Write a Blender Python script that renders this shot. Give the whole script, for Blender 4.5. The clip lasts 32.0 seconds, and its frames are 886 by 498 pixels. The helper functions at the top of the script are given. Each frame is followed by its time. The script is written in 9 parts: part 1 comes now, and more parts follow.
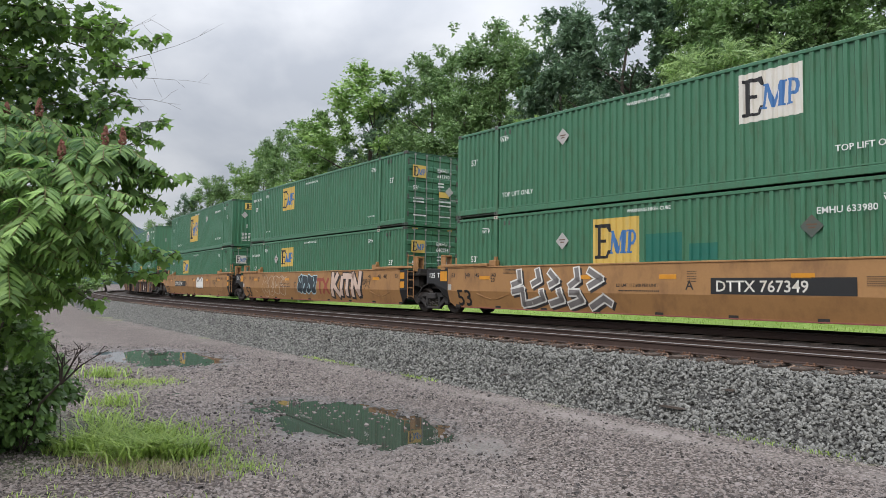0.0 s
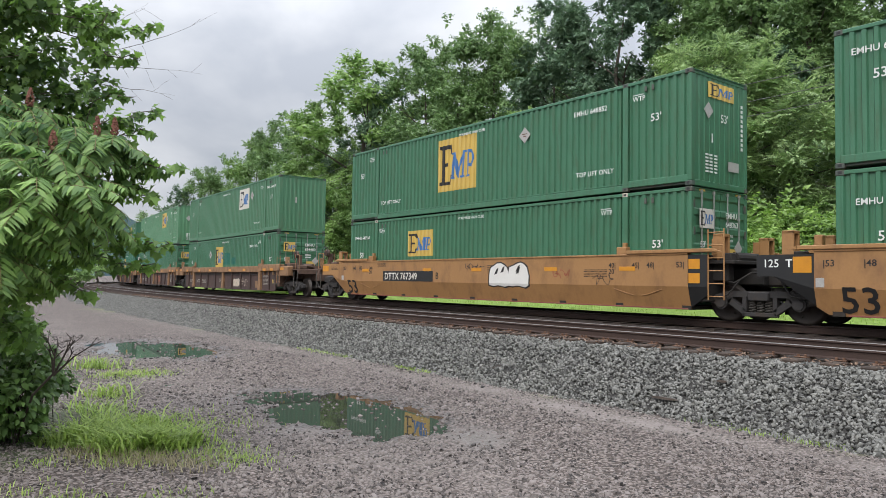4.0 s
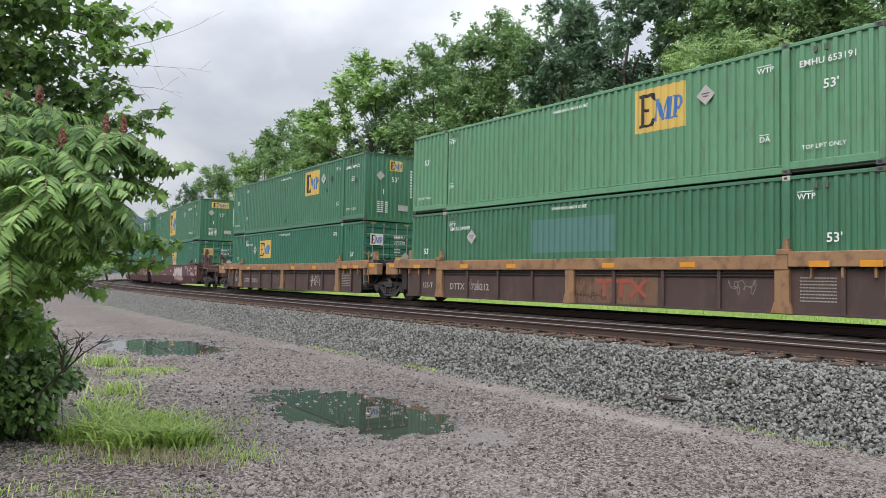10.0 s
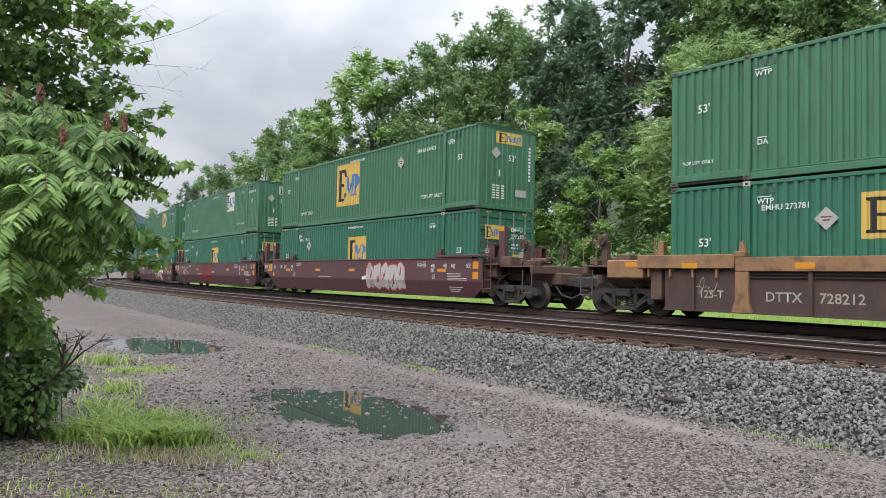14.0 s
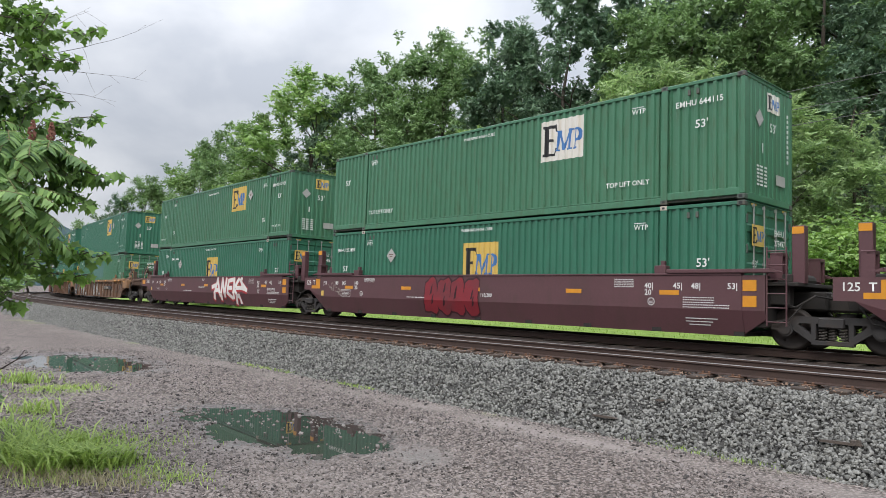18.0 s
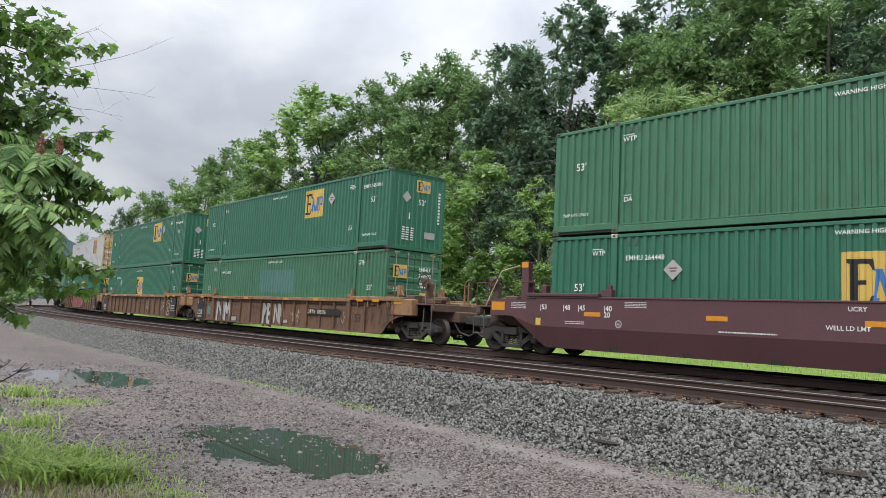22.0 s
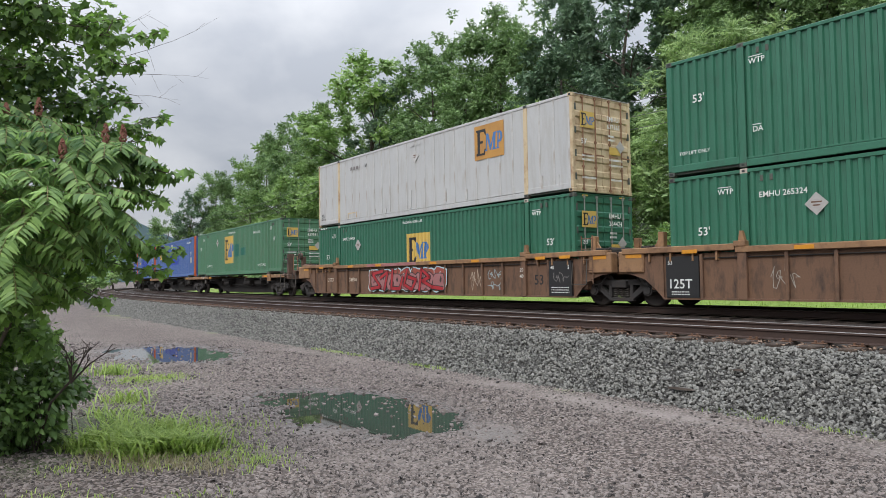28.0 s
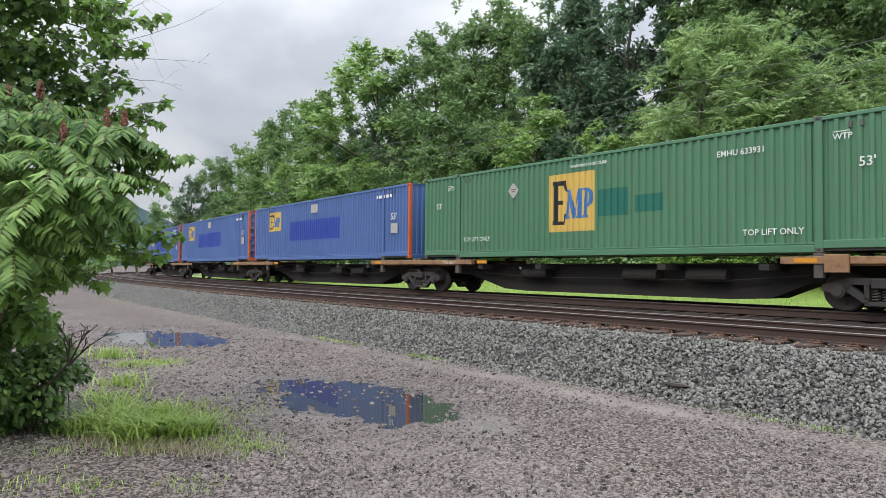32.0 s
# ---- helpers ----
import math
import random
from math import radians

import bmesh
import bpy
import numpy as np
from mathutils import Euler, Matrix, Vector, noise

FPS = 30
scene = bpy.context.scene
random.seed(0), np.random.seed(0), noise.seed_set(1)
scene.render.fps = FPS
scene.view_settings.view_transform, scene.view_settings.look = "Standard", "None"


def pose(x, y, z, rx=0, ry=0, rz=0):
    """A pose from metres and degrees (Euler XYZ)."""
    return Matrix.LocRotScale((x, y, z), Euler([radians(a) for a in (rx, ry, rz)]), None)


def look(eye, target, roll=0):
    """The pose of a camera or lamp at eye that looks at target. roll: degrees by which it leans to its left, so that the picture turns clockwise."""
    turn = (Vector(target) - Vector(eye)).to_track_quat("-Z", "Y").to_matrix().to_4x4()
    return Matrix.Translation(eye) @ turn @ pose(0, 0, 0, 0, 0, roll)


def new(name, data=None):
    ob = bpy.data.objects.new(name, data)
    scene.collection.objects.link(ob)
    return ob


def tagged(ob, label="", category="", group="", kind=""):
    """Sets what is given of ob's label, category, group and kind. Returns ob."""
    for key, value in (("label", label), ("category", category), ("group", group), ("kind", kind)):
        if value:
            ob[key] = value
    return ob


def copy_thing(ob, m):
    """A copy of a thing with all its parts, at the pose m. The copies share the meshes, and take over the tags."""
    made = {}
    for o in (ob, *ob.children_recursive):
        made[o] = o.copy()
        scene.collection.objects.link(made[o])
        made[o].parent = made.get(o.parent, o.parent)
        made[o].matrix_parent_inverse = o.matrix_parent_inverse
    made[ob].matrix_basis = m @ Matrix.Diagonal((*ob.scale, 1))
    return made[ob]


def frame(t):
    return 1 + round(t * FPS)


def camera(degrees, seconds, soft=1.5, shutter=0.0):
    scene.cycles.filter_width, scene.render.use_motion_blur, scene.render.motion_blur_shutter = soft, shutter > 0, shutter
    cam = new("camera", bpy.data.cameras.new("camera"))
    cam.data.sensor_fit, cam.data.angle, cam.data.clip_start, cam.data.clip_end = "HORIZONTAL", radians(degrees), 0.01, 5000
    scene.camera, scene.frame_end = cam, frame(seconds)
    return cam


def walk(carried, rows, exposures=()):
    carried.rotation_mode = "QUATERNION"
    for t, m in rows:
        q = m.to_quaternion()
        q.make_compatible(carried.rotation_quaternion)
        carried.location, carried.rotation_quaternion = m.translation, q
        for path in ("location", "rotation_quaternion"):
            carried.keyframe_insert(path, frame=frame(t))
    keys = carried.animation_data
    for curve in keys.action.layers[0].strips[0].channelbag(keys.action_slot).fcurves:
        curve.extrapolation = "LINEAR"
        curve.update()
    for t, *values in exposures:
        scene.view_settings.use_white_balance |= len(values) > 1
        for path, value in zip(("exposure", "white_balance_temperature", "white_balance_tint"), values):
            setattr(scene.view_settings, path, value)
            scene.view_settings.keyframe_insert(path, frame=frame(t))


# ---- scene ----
FOV = 63.95
cam = camera(FOV, 32.0, soft=0.6)
PATH = [
    (0.0, pose(0.001, -0.008, 1.610, 93.15, -0.95, -0.14)),
    (0.5, pose(0.000, -0.007, 1.607, 93.14, -1.06, -0.27)),
    (1.0, pose(0.002, -0.002, 1.609, 93.05, -1.07, -0.37)),
    (1.5, pose(0.001, -0.006, 1.607, 92.97, -1.00, -0.43)),
    (2.0, pose(-0.001, -0.003, 1.607, 92.84, -1.00, -0.44)),
    (2.5, pose(-0.001, -0.003, 1.609, 92.76, -0.98, -0.39)),
    (3.0, pose(0.001, -0.007, 1.605, 92.73, -1.00, -0.48)),
    (3.5, pose(-0.002, -0.006, 1.607, 92.61, -0.95, -0.64)),
    (5.5, pose(-0.010, -0.006, 1.607, 92.37, -1.21, -0.72)),
    (6.0, pose(-0.010, -0.001, 1.603, 92.50, -1.29, -0.69)),
    (6.5, pose(-0.006, -0.006, 1.603, 92.54, -1.31, -0.73)),
    (7.0, pose(-0.010, -0.010, 1.603, 92.55, -1.38, -0.82)),
    (7.5, pose(-0.009, -0.006, 1.605, 92.51, -1.35, -0.95)),
    (8.0, pose(-0.003, -0.003, 1.607, 92.44, -1.32, -1.04)),
    (8.5, pose(-0.005, 0.004, 1.605, 92.42, -1.28, -0.90)),
    (9.0, pose(-0.006, 0.013, 1.602, 91.81, -0.95, -0.23)),
    (9.5, pose(-0.012, 0.020, 1.604, 91.94, -0.96, 0.10)),
    (10.0, pose(-0.010, 0.010, 1.605, 92.37, -1.17, -0.09)),
    (10.5, pose(-0.008, 0.008, 1.605, 92.35, -1.27, -0.22)),
    (11.0, pose(-0.007, 0.010, 1.604, 92.29, -1.30, -0.16)),
    (11.5, pose(-0.006, 0.014, 1.607, 92.23, -1.32, -0.21)),
    (12.0, pose(-0.008, 0.012, 1.609, 92.14, -1.49, -0.27)),
    (12.5, pose(-0.007, 0.019, 1.606, 92.21, -1.66, -0.06)),
    (13.0, pose(-0.009, 0.017, 1.607, 92.36, -1.62, -0.03)),
    (13.5, pose(-0.006, 0.016, 1.606, 92.45, -1.55, 0.11)),
    (15.5, pose(-0.001, 0.004, 1.607, 91.93, -0.49, -1.85)),
    (16.0, pose(-0.004, -0.003, 1.602, 92.12, -0.73, -3.05)),
    (16.5, pose(-0.003, 0.001, 1.603, 92.52, -1.20, -4.00)),
    (17.0, pose(0.001, 0.000, 1.604, 93.07, -1.61, -4.57)),
    (17.5, pose(0.001, -0.002, 1.603, 93.51, -1.94, -4.90)),
    (18.0, pose(-0.005, -0.002, 1.610, 93.94, -1.98, -5.06)),
    (18.5, pose(-0.001, -0.002, 1.609, 94.30, -2.01, -5.16)),
    (19.0, pose(0.000, -0.008, 1.616, 94.71, -2.06, -5.04)),
    (19.5, pose(-0.001, 0.001, 1.613, 94.83, -2.14, -5.14)),
    (20.0, pose(-0.001, 0.003, 1.609, 94.84, -2.35, -5.00)),
    (20.5, pose(-0.006, 0.008, 1.609, 94.89, -2.61, -4.94)),
    (21.0, pose(-0.005, 0.004, 1.608, 95.06, -2.75, -4.87)),
    (21.5, pose(-0.005, -0.000, 1.609, 95.24, -2.88, -4.83)),
    (22.0, pose(-0.007, -0.003, 1.610, 95.58, -3.04, -4.88)),
    (22.5, pose(-0.004, -0.004, 1.613, 95.73, -2.97, -4.83)),
    (23.0, pose(-0.006, -0.003, 1.616, 95.61, -2.69, -4.30)),
    (23.5, pose(0.002, -0.002, 1.614, 95.19, -1.91, -4.03)),
    (24.0, pose(0.004, -0.002, 1.615, 94.91, -1.17, -3.88)),
    (24.5, pose(0.007, -0.001, 1.611, 94.46, -0.59, -3.43)),
    (25.0, pose(0.001, 0.001, 1.606, 94.04, -0.38, -2.98)),
    (25.5, pose(0.007, 0.003, 1.607, 93.69, -0.16, -2.32)),
    (26.0, pose(0.012, 0.009, 1.605, 93.20, 0.12, -1.24)),
    (26.5, pose(0.004, 0.018, 1.600, 92.49, 0.34, -0.01)),
    (28.5, pose(0.010, 0.007, 1.606, 92.22, 0.71, 0.33)),
    (29.0, pose(0.013, 0.007, 1.602, 92.19, 0.66, 0.38)),
    (29.5, pose(0.011, 0.011, 1.604, 92.09, 0.54, 0.63)),
    (30.0, pose(0.015, 0.001, 1.603, 91.92, 0.21, 0.78)),
    (30.5, pose(0.014, 0.001, 1.606, 91.71, -0.16, 0.71)),
    (31.0, pose(0.016, 0.003, 1.604, 91.55, -0.37, 0.50)),
    (31.5, pose(0.016, -0.003, 1.609, 91.49, -0.47, 0.32)),
    (32.0, pose(0.014, -0.006, 1.608, 91.50, -0.56, 0.25)),
]
# the camera opens up a little for the darker stretch
EXPOSURES = ((0.0, 0.0), (3.0, 0.06), (6.0, 0.17), (13.0, 0.17), (18.0, 0.14), (22.0, 0.05), (28.0, 0.0), (30.5, 0.03), (32.0, 0.14))
walk(cam, PATH, EXPOSURES)

# ---- light: overcast summer day ----
SUN_AZ, SUN_EL = 212.0, 42.0     # degrees; the bright part of the cloud, behind the viewer


def make_world():
    w = bpy.data.worlds.new("overcast_sky")
    scene.world = w
    w.use_nodes = True
    nt = w.node_tree
    nt.nodes.clear()
    N, K = nt.nodes.new, nt.links.new
    out, bg = N("ShaderNodeOutputWorld"), N("ShaderNodeBackground")
    sky = N("ShaderNodeTexSky")
    sky.sky_type, sky.sun_disc = "NISHITA", False
    sky.sun_elevation, sky.sun_rotation = radians(SUN_EL), radians(SUN_AZ)
    sc = N("ShaderNodeVectorMath")
    sc.operation = "SCALE"
    sc.inputs["Scale"].default_value = 0.10
    K(sky.outputs[0], sc.inputs[0])
    tc = N("ShaderNodeTexCoord")
    sep = N("ShaderNodeSeparateXYZ")
    K(tc.outputs["Generated"], sep.inputs[0])
    # cloud deck: stretch the noise towards the horizon like a flat ceiling
    up = N("ShaderNodeMath"); up.operation = "MAXIMUM"; up.inputs[1].default_value = 0.0
    K(sep.outputs["Z"], up.inputs[0])
    den = N("ShaderNodeMath"); den.operation = "ADD"; den.inputs[1].default_value = 0.5
    K(up.outputs[0], den.inputs[0])
    div = N("ShaderNodeVectorMath"); div.operation = "DIVIDE"
    K(tc.outputs["Generated"], div.inputs[0])
    comb = N("ShaderNodeCombineXYZ")
    for i in range(3):
        K(den.outputs[0], comb.inputs[i])
    K(comb.outputs[0], div.inputs[1])
    n1 = N("ShaderNodeTexNoise")
    n1.inputs["Scale"].default_value, n1.inputs["Detail"].default_value = 2.6, 7.0
    n1.inputs["Roughness"].default_value, n1.inputs["Distortion"].default_value = 0.48, 0.25
    K(div.outputs[0], n1.inputs["Vector"])
    ramp = N("ShaderNodeValToRGB")
    ramp.color_ramp.elements[0].position, ramp.color_ramp.elements[0].color = 0.42, (0.60, 0.64, 0.72, 1)
    ramp.color_ramp.elements[1].position, ramp.color_ramp.elements[1].color = 0.62, (0.89, 0.915, 0.97, 1)
    K(n1.outputs["Fac"], ramp.inputs[0])
    # an overcast sky is brighter overhead than at the horizon
    grad = N("ShaderNodeMapRange")
    grad.inputs["From Min"].default_value, grad.inputs["From Max"].default_value = 0.0, 1.0
    grad.inputs["To Min"].default_value, grad.inputs["To Max"].default_value = SKY_LOW, SKY_HIGH
    sq = N("ShaderNodeMath"); sq.operation = "MULTIPLY"
    K(up.outputs[0], sq.inputs[0]); K(up.outputs[0], sq.inputs[1])
    K(sq.outputs[0], grad.inputs["Value"])
    mul = N("ShaderNodeVectorMath"); mul.operation = "SCALE"
    K(ramp.outputs[0], mul.inputs[0]); K(grad.outputs[0], mul.inputs["Scale"])
    mix = N("ShaderNodeMix"); mix.data_type = "RGBA"
    mix.inputs["Factor"].default_value = 0.94
    K(sc.outputs[0], mix.inputs["A"]); K(mul.outputs[0], mix.inputs["B"])
    K(mix.outputs["Result"], bg.inputs["Color"])
    bg.inputs["Strength"].default_value = 1.0
    K(bg.outputs[0], out.inputs[0])


SKY_LOW, SKY_HIGH = 0.67, 4.3
make_world()
sun = new("sun", bpy.data.lights.new("sun", "SUN"))
sun.data.energy, sun.data.angle, sun.data.color = 1.5, radians(30), (1.0, 0.97, 0.92)
sun.matrix_basis = look((0, 0, 0), (-math.sin(radians(SUN_AZ)) * math.cos(radians(SUN_EL)), -math.cos(radians(SUN_AZ)) * math.cos(radians(SUN_EL)), -math.sin(radians(SUN_EL))))


# ---- materials ----
def material(name, colours, rough=0.7, metal=0.0, scale=6.0, fine=60.0, bump=0.15, spread=0.5, island=0.0, dirt=None, dirt_scale=1.2, dirt_amount=0.35, streak=0.0, spec=0.5, coords="Object", objrand=0.0, rough_var=0.1):
    """Two colours mixed by coarse and fine noise, optional dirt in patches and vertical streaks, fine bump."""
    m = bpy.data.materials.new(name)
    m.use_nodes = True
    nt = m.node_tree
    N, K = nt.nodes.new, nt.links.new
    b = nt.nodes["Principled BSDF"]
    tc = N("ShaderNodeTexCoord")
    n1, n2 = N("ShaderNodeTexNoise"), N("ShaderNodeTexNoise")
    n1.inputs["Scale"].default_value, n1.inputs["Detail"].default_value = scale, 4.0
    n2.inputs["Scale"].default_value, n2.inputs["Detail"].default_value = fine, 3.0
    K(tc.outputs[coords], n1.inputs["Vector"]); K(tc.outputs[coords], n2.inputs["Vector"])
    add = N("ShaderNodeMath"); add.operation = "MULTIPLY_ADD"
    add.inputs[1].default_value, add.inputs[2].default_value = 0.45, 0.0
    K(n2.outputs["Fac"], add.inputs[0])
    mad = N("ShaderNodeMath"); mad.operation = "MULTIPLY_ADD"; mad.inputs[1].default_value = 0.55
    K(n1.outputs["Fac"], mad.inputs[0]); K(add.outputs[0], mad.inputs[2])
    last = mad.outputs[0]
    if island:
        g = N("ShaderNodeNewGeometry")
        ma = N("ShaderNodeMath"); ma.operation = "MULTIPLY_ADD"; ma.inputs[1].default_value = island
        sub = N("ShaderNodeMath"); sub.operation = "SUBTRACT"; sub.inputs[1].default_value = 0.5
        K(g.outputs["Random Per Island"], sub.inputs[0]); K(sub.outputs[0], ma.inputs[0]); K(last, ma.inputs[2])
        last = ma.outputs[0]
    if objrand:
        g = N("ShaderNodeObjectInfo")
        ma = N("ShaderNodeMath"); ma.operation = "MULTIPLY_ADD"; ma.inputs[1].default_value = objrand
        sub = N("ShaderNodeMath"); sub.operation = "SUBTRACT"; sub.inputs[1].default_value = 0.5
        K(g.outputs["Random"], sub.inputs[0]); K(sub.outputs[0], ma.inputs[0]); K(last, ma.inputs[2])
        last = ma.outputs[0]
    r = N("ShaderNodeValToRGB")
    r.color_ramp.elements[0].position, r.color_ramp.elements[1].position = 0.5 - spread / 2, 0.5 + spread / 2
    r.color_ramp.elements[0].color = (*colours[0], 1)
    r.color_ramp.elements[1].color = (*colours[-1], 1)
    for i, c in enumerate(colours[1:-1]):
        e = r.color_ramp.elements.new(0.5 - spread / 2 + spread * (i + 1) / (len(colours) - 1))
        e.color = (*c, 1)
    K(last, r.inputs[0])
    col = r.outputs[0]
    if dirt:
        n3 = N("ShaderNodeTexNoise")
        n3.inputs["Scale"].default_value, n3.inputs["Detail"].default_value, n3.inputs["Roughness"].default_value = dirt_scale, 6.0, 0.62
        vec = tc.outputs[coords]
        if streak:
            mp = N("ShaderNodeMapping"); mp.inputs["Scale"].default_value = (streak, streak, 1.0)
            K(vec, mp.inputs["Vector"]); vec = mp.outputs[0]
        K(vec, n3.inputs["Vector"])
        rr = N("ShaderNodeMapRange"); rr.inputs["From Min"].default_value, rr.inputs["From Max"].default_value = 0.48, 0.75
        rr.inputs["To Max"].default_value = dirt_amount
        K(n3.outputs["Fac"], rr.inputs["Value"])
        mx = N("ShaderNodeMix"); mx.data_type = "RGBA"
        mx.inputs["B"].default_value = (*dirt, 1)
        K(rr.outputs[0], mx.inputs["Factor"]); K(col, mx.inputs["A"])
        col = mx.outputs["Result"]
    K(col, b.inputs["Base Color"])
    b.inputs["Metallic"].default_value = metal
    b.inputs["Specular IOR Level"].default_value = spec
    rv = N("ShaderNodeMapRange")
    rv.inputs["To Min"].default_value, rv.inputs["To Max"].default_value = max(0.02, rough - rough_var), min(1, rough + rough_var)
    K(n1.outputs["Fac"], rv.inputs["Value"]); K(rv.outputs[0], b.inputs["Roughness"])
    if bump:
        bp = N("ShaderNodeBump"); bp.inputs["Strength"].default_value, bp.inputs["Distance"].default_value = bump, 0.02
        K(n2.outputs["Fac"], bp.inputs["Height"]); K(bp.outputs[0], b.inputs["Normal"])
    return m


def leaf_material(name, dark, light, trans=0.35, spread=0.9):
    m = bpy.data.materials.new(name)
    m.use_nodes = True
    nt = m.node_tree
    N, K = nt.nodes.new, nt.links.new
    b, out = nt.nodes["Principled BSDF"], nt.nodes["Material Output"]
    g = N("ShaderNodeNewGeometry")
    tc = N("ShaderNodeTexCoord")
    n = N("ShaderNodeTexNoise"); n.inputs["Scale"].default_value = 0.5
    K(tc.outputs["Object"], n.inputs["Vector"])
    ma = N("ShaderNodeMath"); ma.operation = "MULTIPLY_ADD"; ma.inputs[1].default_value = 0.55
    K(g.outputs["Random Per Island"], ma.inputs[0])
    sb = N("ShaderNodeMath"); sb.operation = "MULTIPLY_ADD"; sb.inputs[1].default_value, sb.inputs[2].default_value = 0.9, -0.2
    K(n.outputs["Fac"], sb.inputs[0]); K(sb.outputs[0], ma.inputs[2])
    r = N("ShaderNodeValToRGB")
    r.color_ramp.elements[0].color, r.color_ramp.elements[1].color = (*dark, 1), (*light, 1)
    r.color_ramp.elements[0].position, r.color_ramp.elements[1].position = 0.5 - spread / 2, 0.5 + spread / 2
    K(ma.outputs[0], r.inputs[0])
    K(r.outputs[0], b.inputs["Base Color"])
    b.inputs["Roughness"].default_value = 0.5
    b.inputs["Specular IOR Level"].default_value = 0.35
    t = N("ShaderNodeBsdfTranslucent")
    hs = N("ShaderNodeHueSaturation"); hs.inputs["Value"].default_value = 1.5; hs.inputs["Saturation"].default_value = 1.1
    K(r.outputs[0], hs.inputs["Color"]); K(hs.outputs[0], t.inputs["Color"])
    mx = N("ShaderNodeMixShader"); mx.inputs[0].default_value = trans
    K(b.outputs[0], mx.inputs[1]); K(t.outputs[0], mx.inputs[2]); K(mx.outputs[0], out.inputs["Surface"])
    return m


GREENS = [
    material("container_green", [(0.043, 0.144, 0.0771), (0.062, 0.182, 0.105)], 0.4, scale=0.6, fine=25, bump=0.03, dirt=(0.055, 0.105, 0.052), dirt_scale=1.3, dirt_amount=0.8, streak=5.0, objrand=0.15),
    material("container_green_faded", [(0.0893, 0.2322, 0.1167), (0.1155, 0.2666, 0.1518)], 0.45, scale=0.6, fine=25, bump=0.03, dirt=(0.1, 0.15, 0.09), dirt_scale=1.4, dirt_amount=0.75, streak=5.0, objrand=0.15),
    material("container_green_deep", [(0.0264, 0.1261, 0.0737), (0.0384, 0.16, 0.0996)], 0.38, scale=0.6, fine=25, bump=0.03, dirt=(0.035, 0.09, 0.06), dirt_scale=1.3, dirt_amount=0.6, streak=5.0, objrand=0.15),
    material("container_green_dull", [(0.06, 0.1697, 0.0897), (0.078, 0.2037, 0.1166)], 0.5, scale=0.6, fine=25, bump=0.03, dirt=(0.1, 0.15, 0.09), dirt_scale=1.4, dirt_amount=0.7, streak=5.0),
]
M_BLUE = material("container_blue", [(0.06, 0.12, 0.3), (0.08, 0.15, 0.37)], 0.5, scale=0.6, fine=25, bump=0.03, dirt=(0.1, 0.13, 0.2), dirt_amount=0.4, streak=5.0)
M_BLUEPATCH = material("blue_patch_paint", [(0.02, 0.05, 0.3), (0.025, 0.06, 0.34)], 0.45, scale=1, fine=30, bump=0.02)
M_WHITEBOX = material("container_white", [(0.4, 0.405, 0.405), (0.49, 0.495, 0.49)], 0.5, scale=0.7, fine=25, bump=0.03, dirt=(0.3, 0.26, 0.21), dirt_scale=0.8, dirt_amount=0.45, streak=6.0)
M_CREAM = material("cream_rusty_paint", [(0.6, 0.5, 0.33), (0.5, 0.38, 0.22)], 0.6, scale=2, fine=30, bump=0.05, dirt=(0.2, 0.08, 0.03), dirt_scale=2.2, dirt_amount=0.85)
M_ORANGEPOST = material("orange_post_paint", [(0.62, 0.13, 0.04), (0.5, 0.1, 0.03)], 0.5, scale=2, bump=0.03, dirt=(0.2, 0.06, 0.03), dirt_amount=0.5)
M_LOGOY = material("logo_yellow", [(0.62, 0.43, 0.1), (0.54, 0.36, 0.08)], 0.55, scale=1.5, fine=30, bump=0.02, dirt=(0.4, 0.33, 0.16), dirt_amount=0.5, streak=4)
M_LOGOW = material("logo_white", [(0.66, 0.64, 0.6), (0.6, 0.57, 0.5)], 0.55, scale=1.5, fine=30, bump=0.02, dirt=(0.5, 0.4, 0.25), dirt_amount=0.5, streak=6)
M_LOGOK = material("logo_black", [(0.012, 0.012, 0.014), (0.02, 0.02, 0.02)], 0.5, bump=0.02)
M_LOGOB = material("logo_blue", [(0.045, 0.14, 0.36), (0.06, 0.18, 0.4)], 0.5, bump=0.02)
M_TEAL = material("repaint_teal", [(0.012, 0.12, 0.09), (0.018, 0.14, 0.1)], 0.45, scale=1, bump=0.02)
M_GREYGREEN = material("repaint_grey_blue", [(0.065, 0.165, 0.14), (0.09, 0.195, 0.17)], 0.55, scale=2, bump=0.03)
M_WHITE = material("stencil_white", [(0.62, 0.63, 0.6), (0.72, 0.73, 0.7)], 0.6, bump=0.02)
M_PLACARD = material("placard_white", [(0.3, 0.29, 0.275), (0.45, 0.43, 0.41)], 0.5, scale=9, bump=0.02)
M_CASTING = material("casting_steel", [(0.05, 0.075, 0.06), (0.09, 0.1, 0.085)], 0.65, scale=5, dirt=(0.12, 0.06, 0.035), dirt_amount=0.6, dirt_scale=5)
M_GALV = material("galvanised_rod", [(0.2, 0.22, 0.2), (0.32, 0.33, 0.31)], 0.5, metal=0.3, scale=6, bump=0.03, dirt=(0.09, 0.08, 0.06), dirt_scale=4, dirt_amount=0.6)
M_RODRUST = material("rusty_rod", [(0.16, 0.07, 0.035), (0.3, 0.17, 0.1)], 0.8, scale=6, bump=0.1)
M_CASTPALE = material("casting_pale", [(0.42, 0.36, 0.3), (0.55, 0.48, 0.42)], 0.7, scale=6, dirt=(0.2, 0.09, 0.05), dirt_amount=0.8, dirt_scale=5)
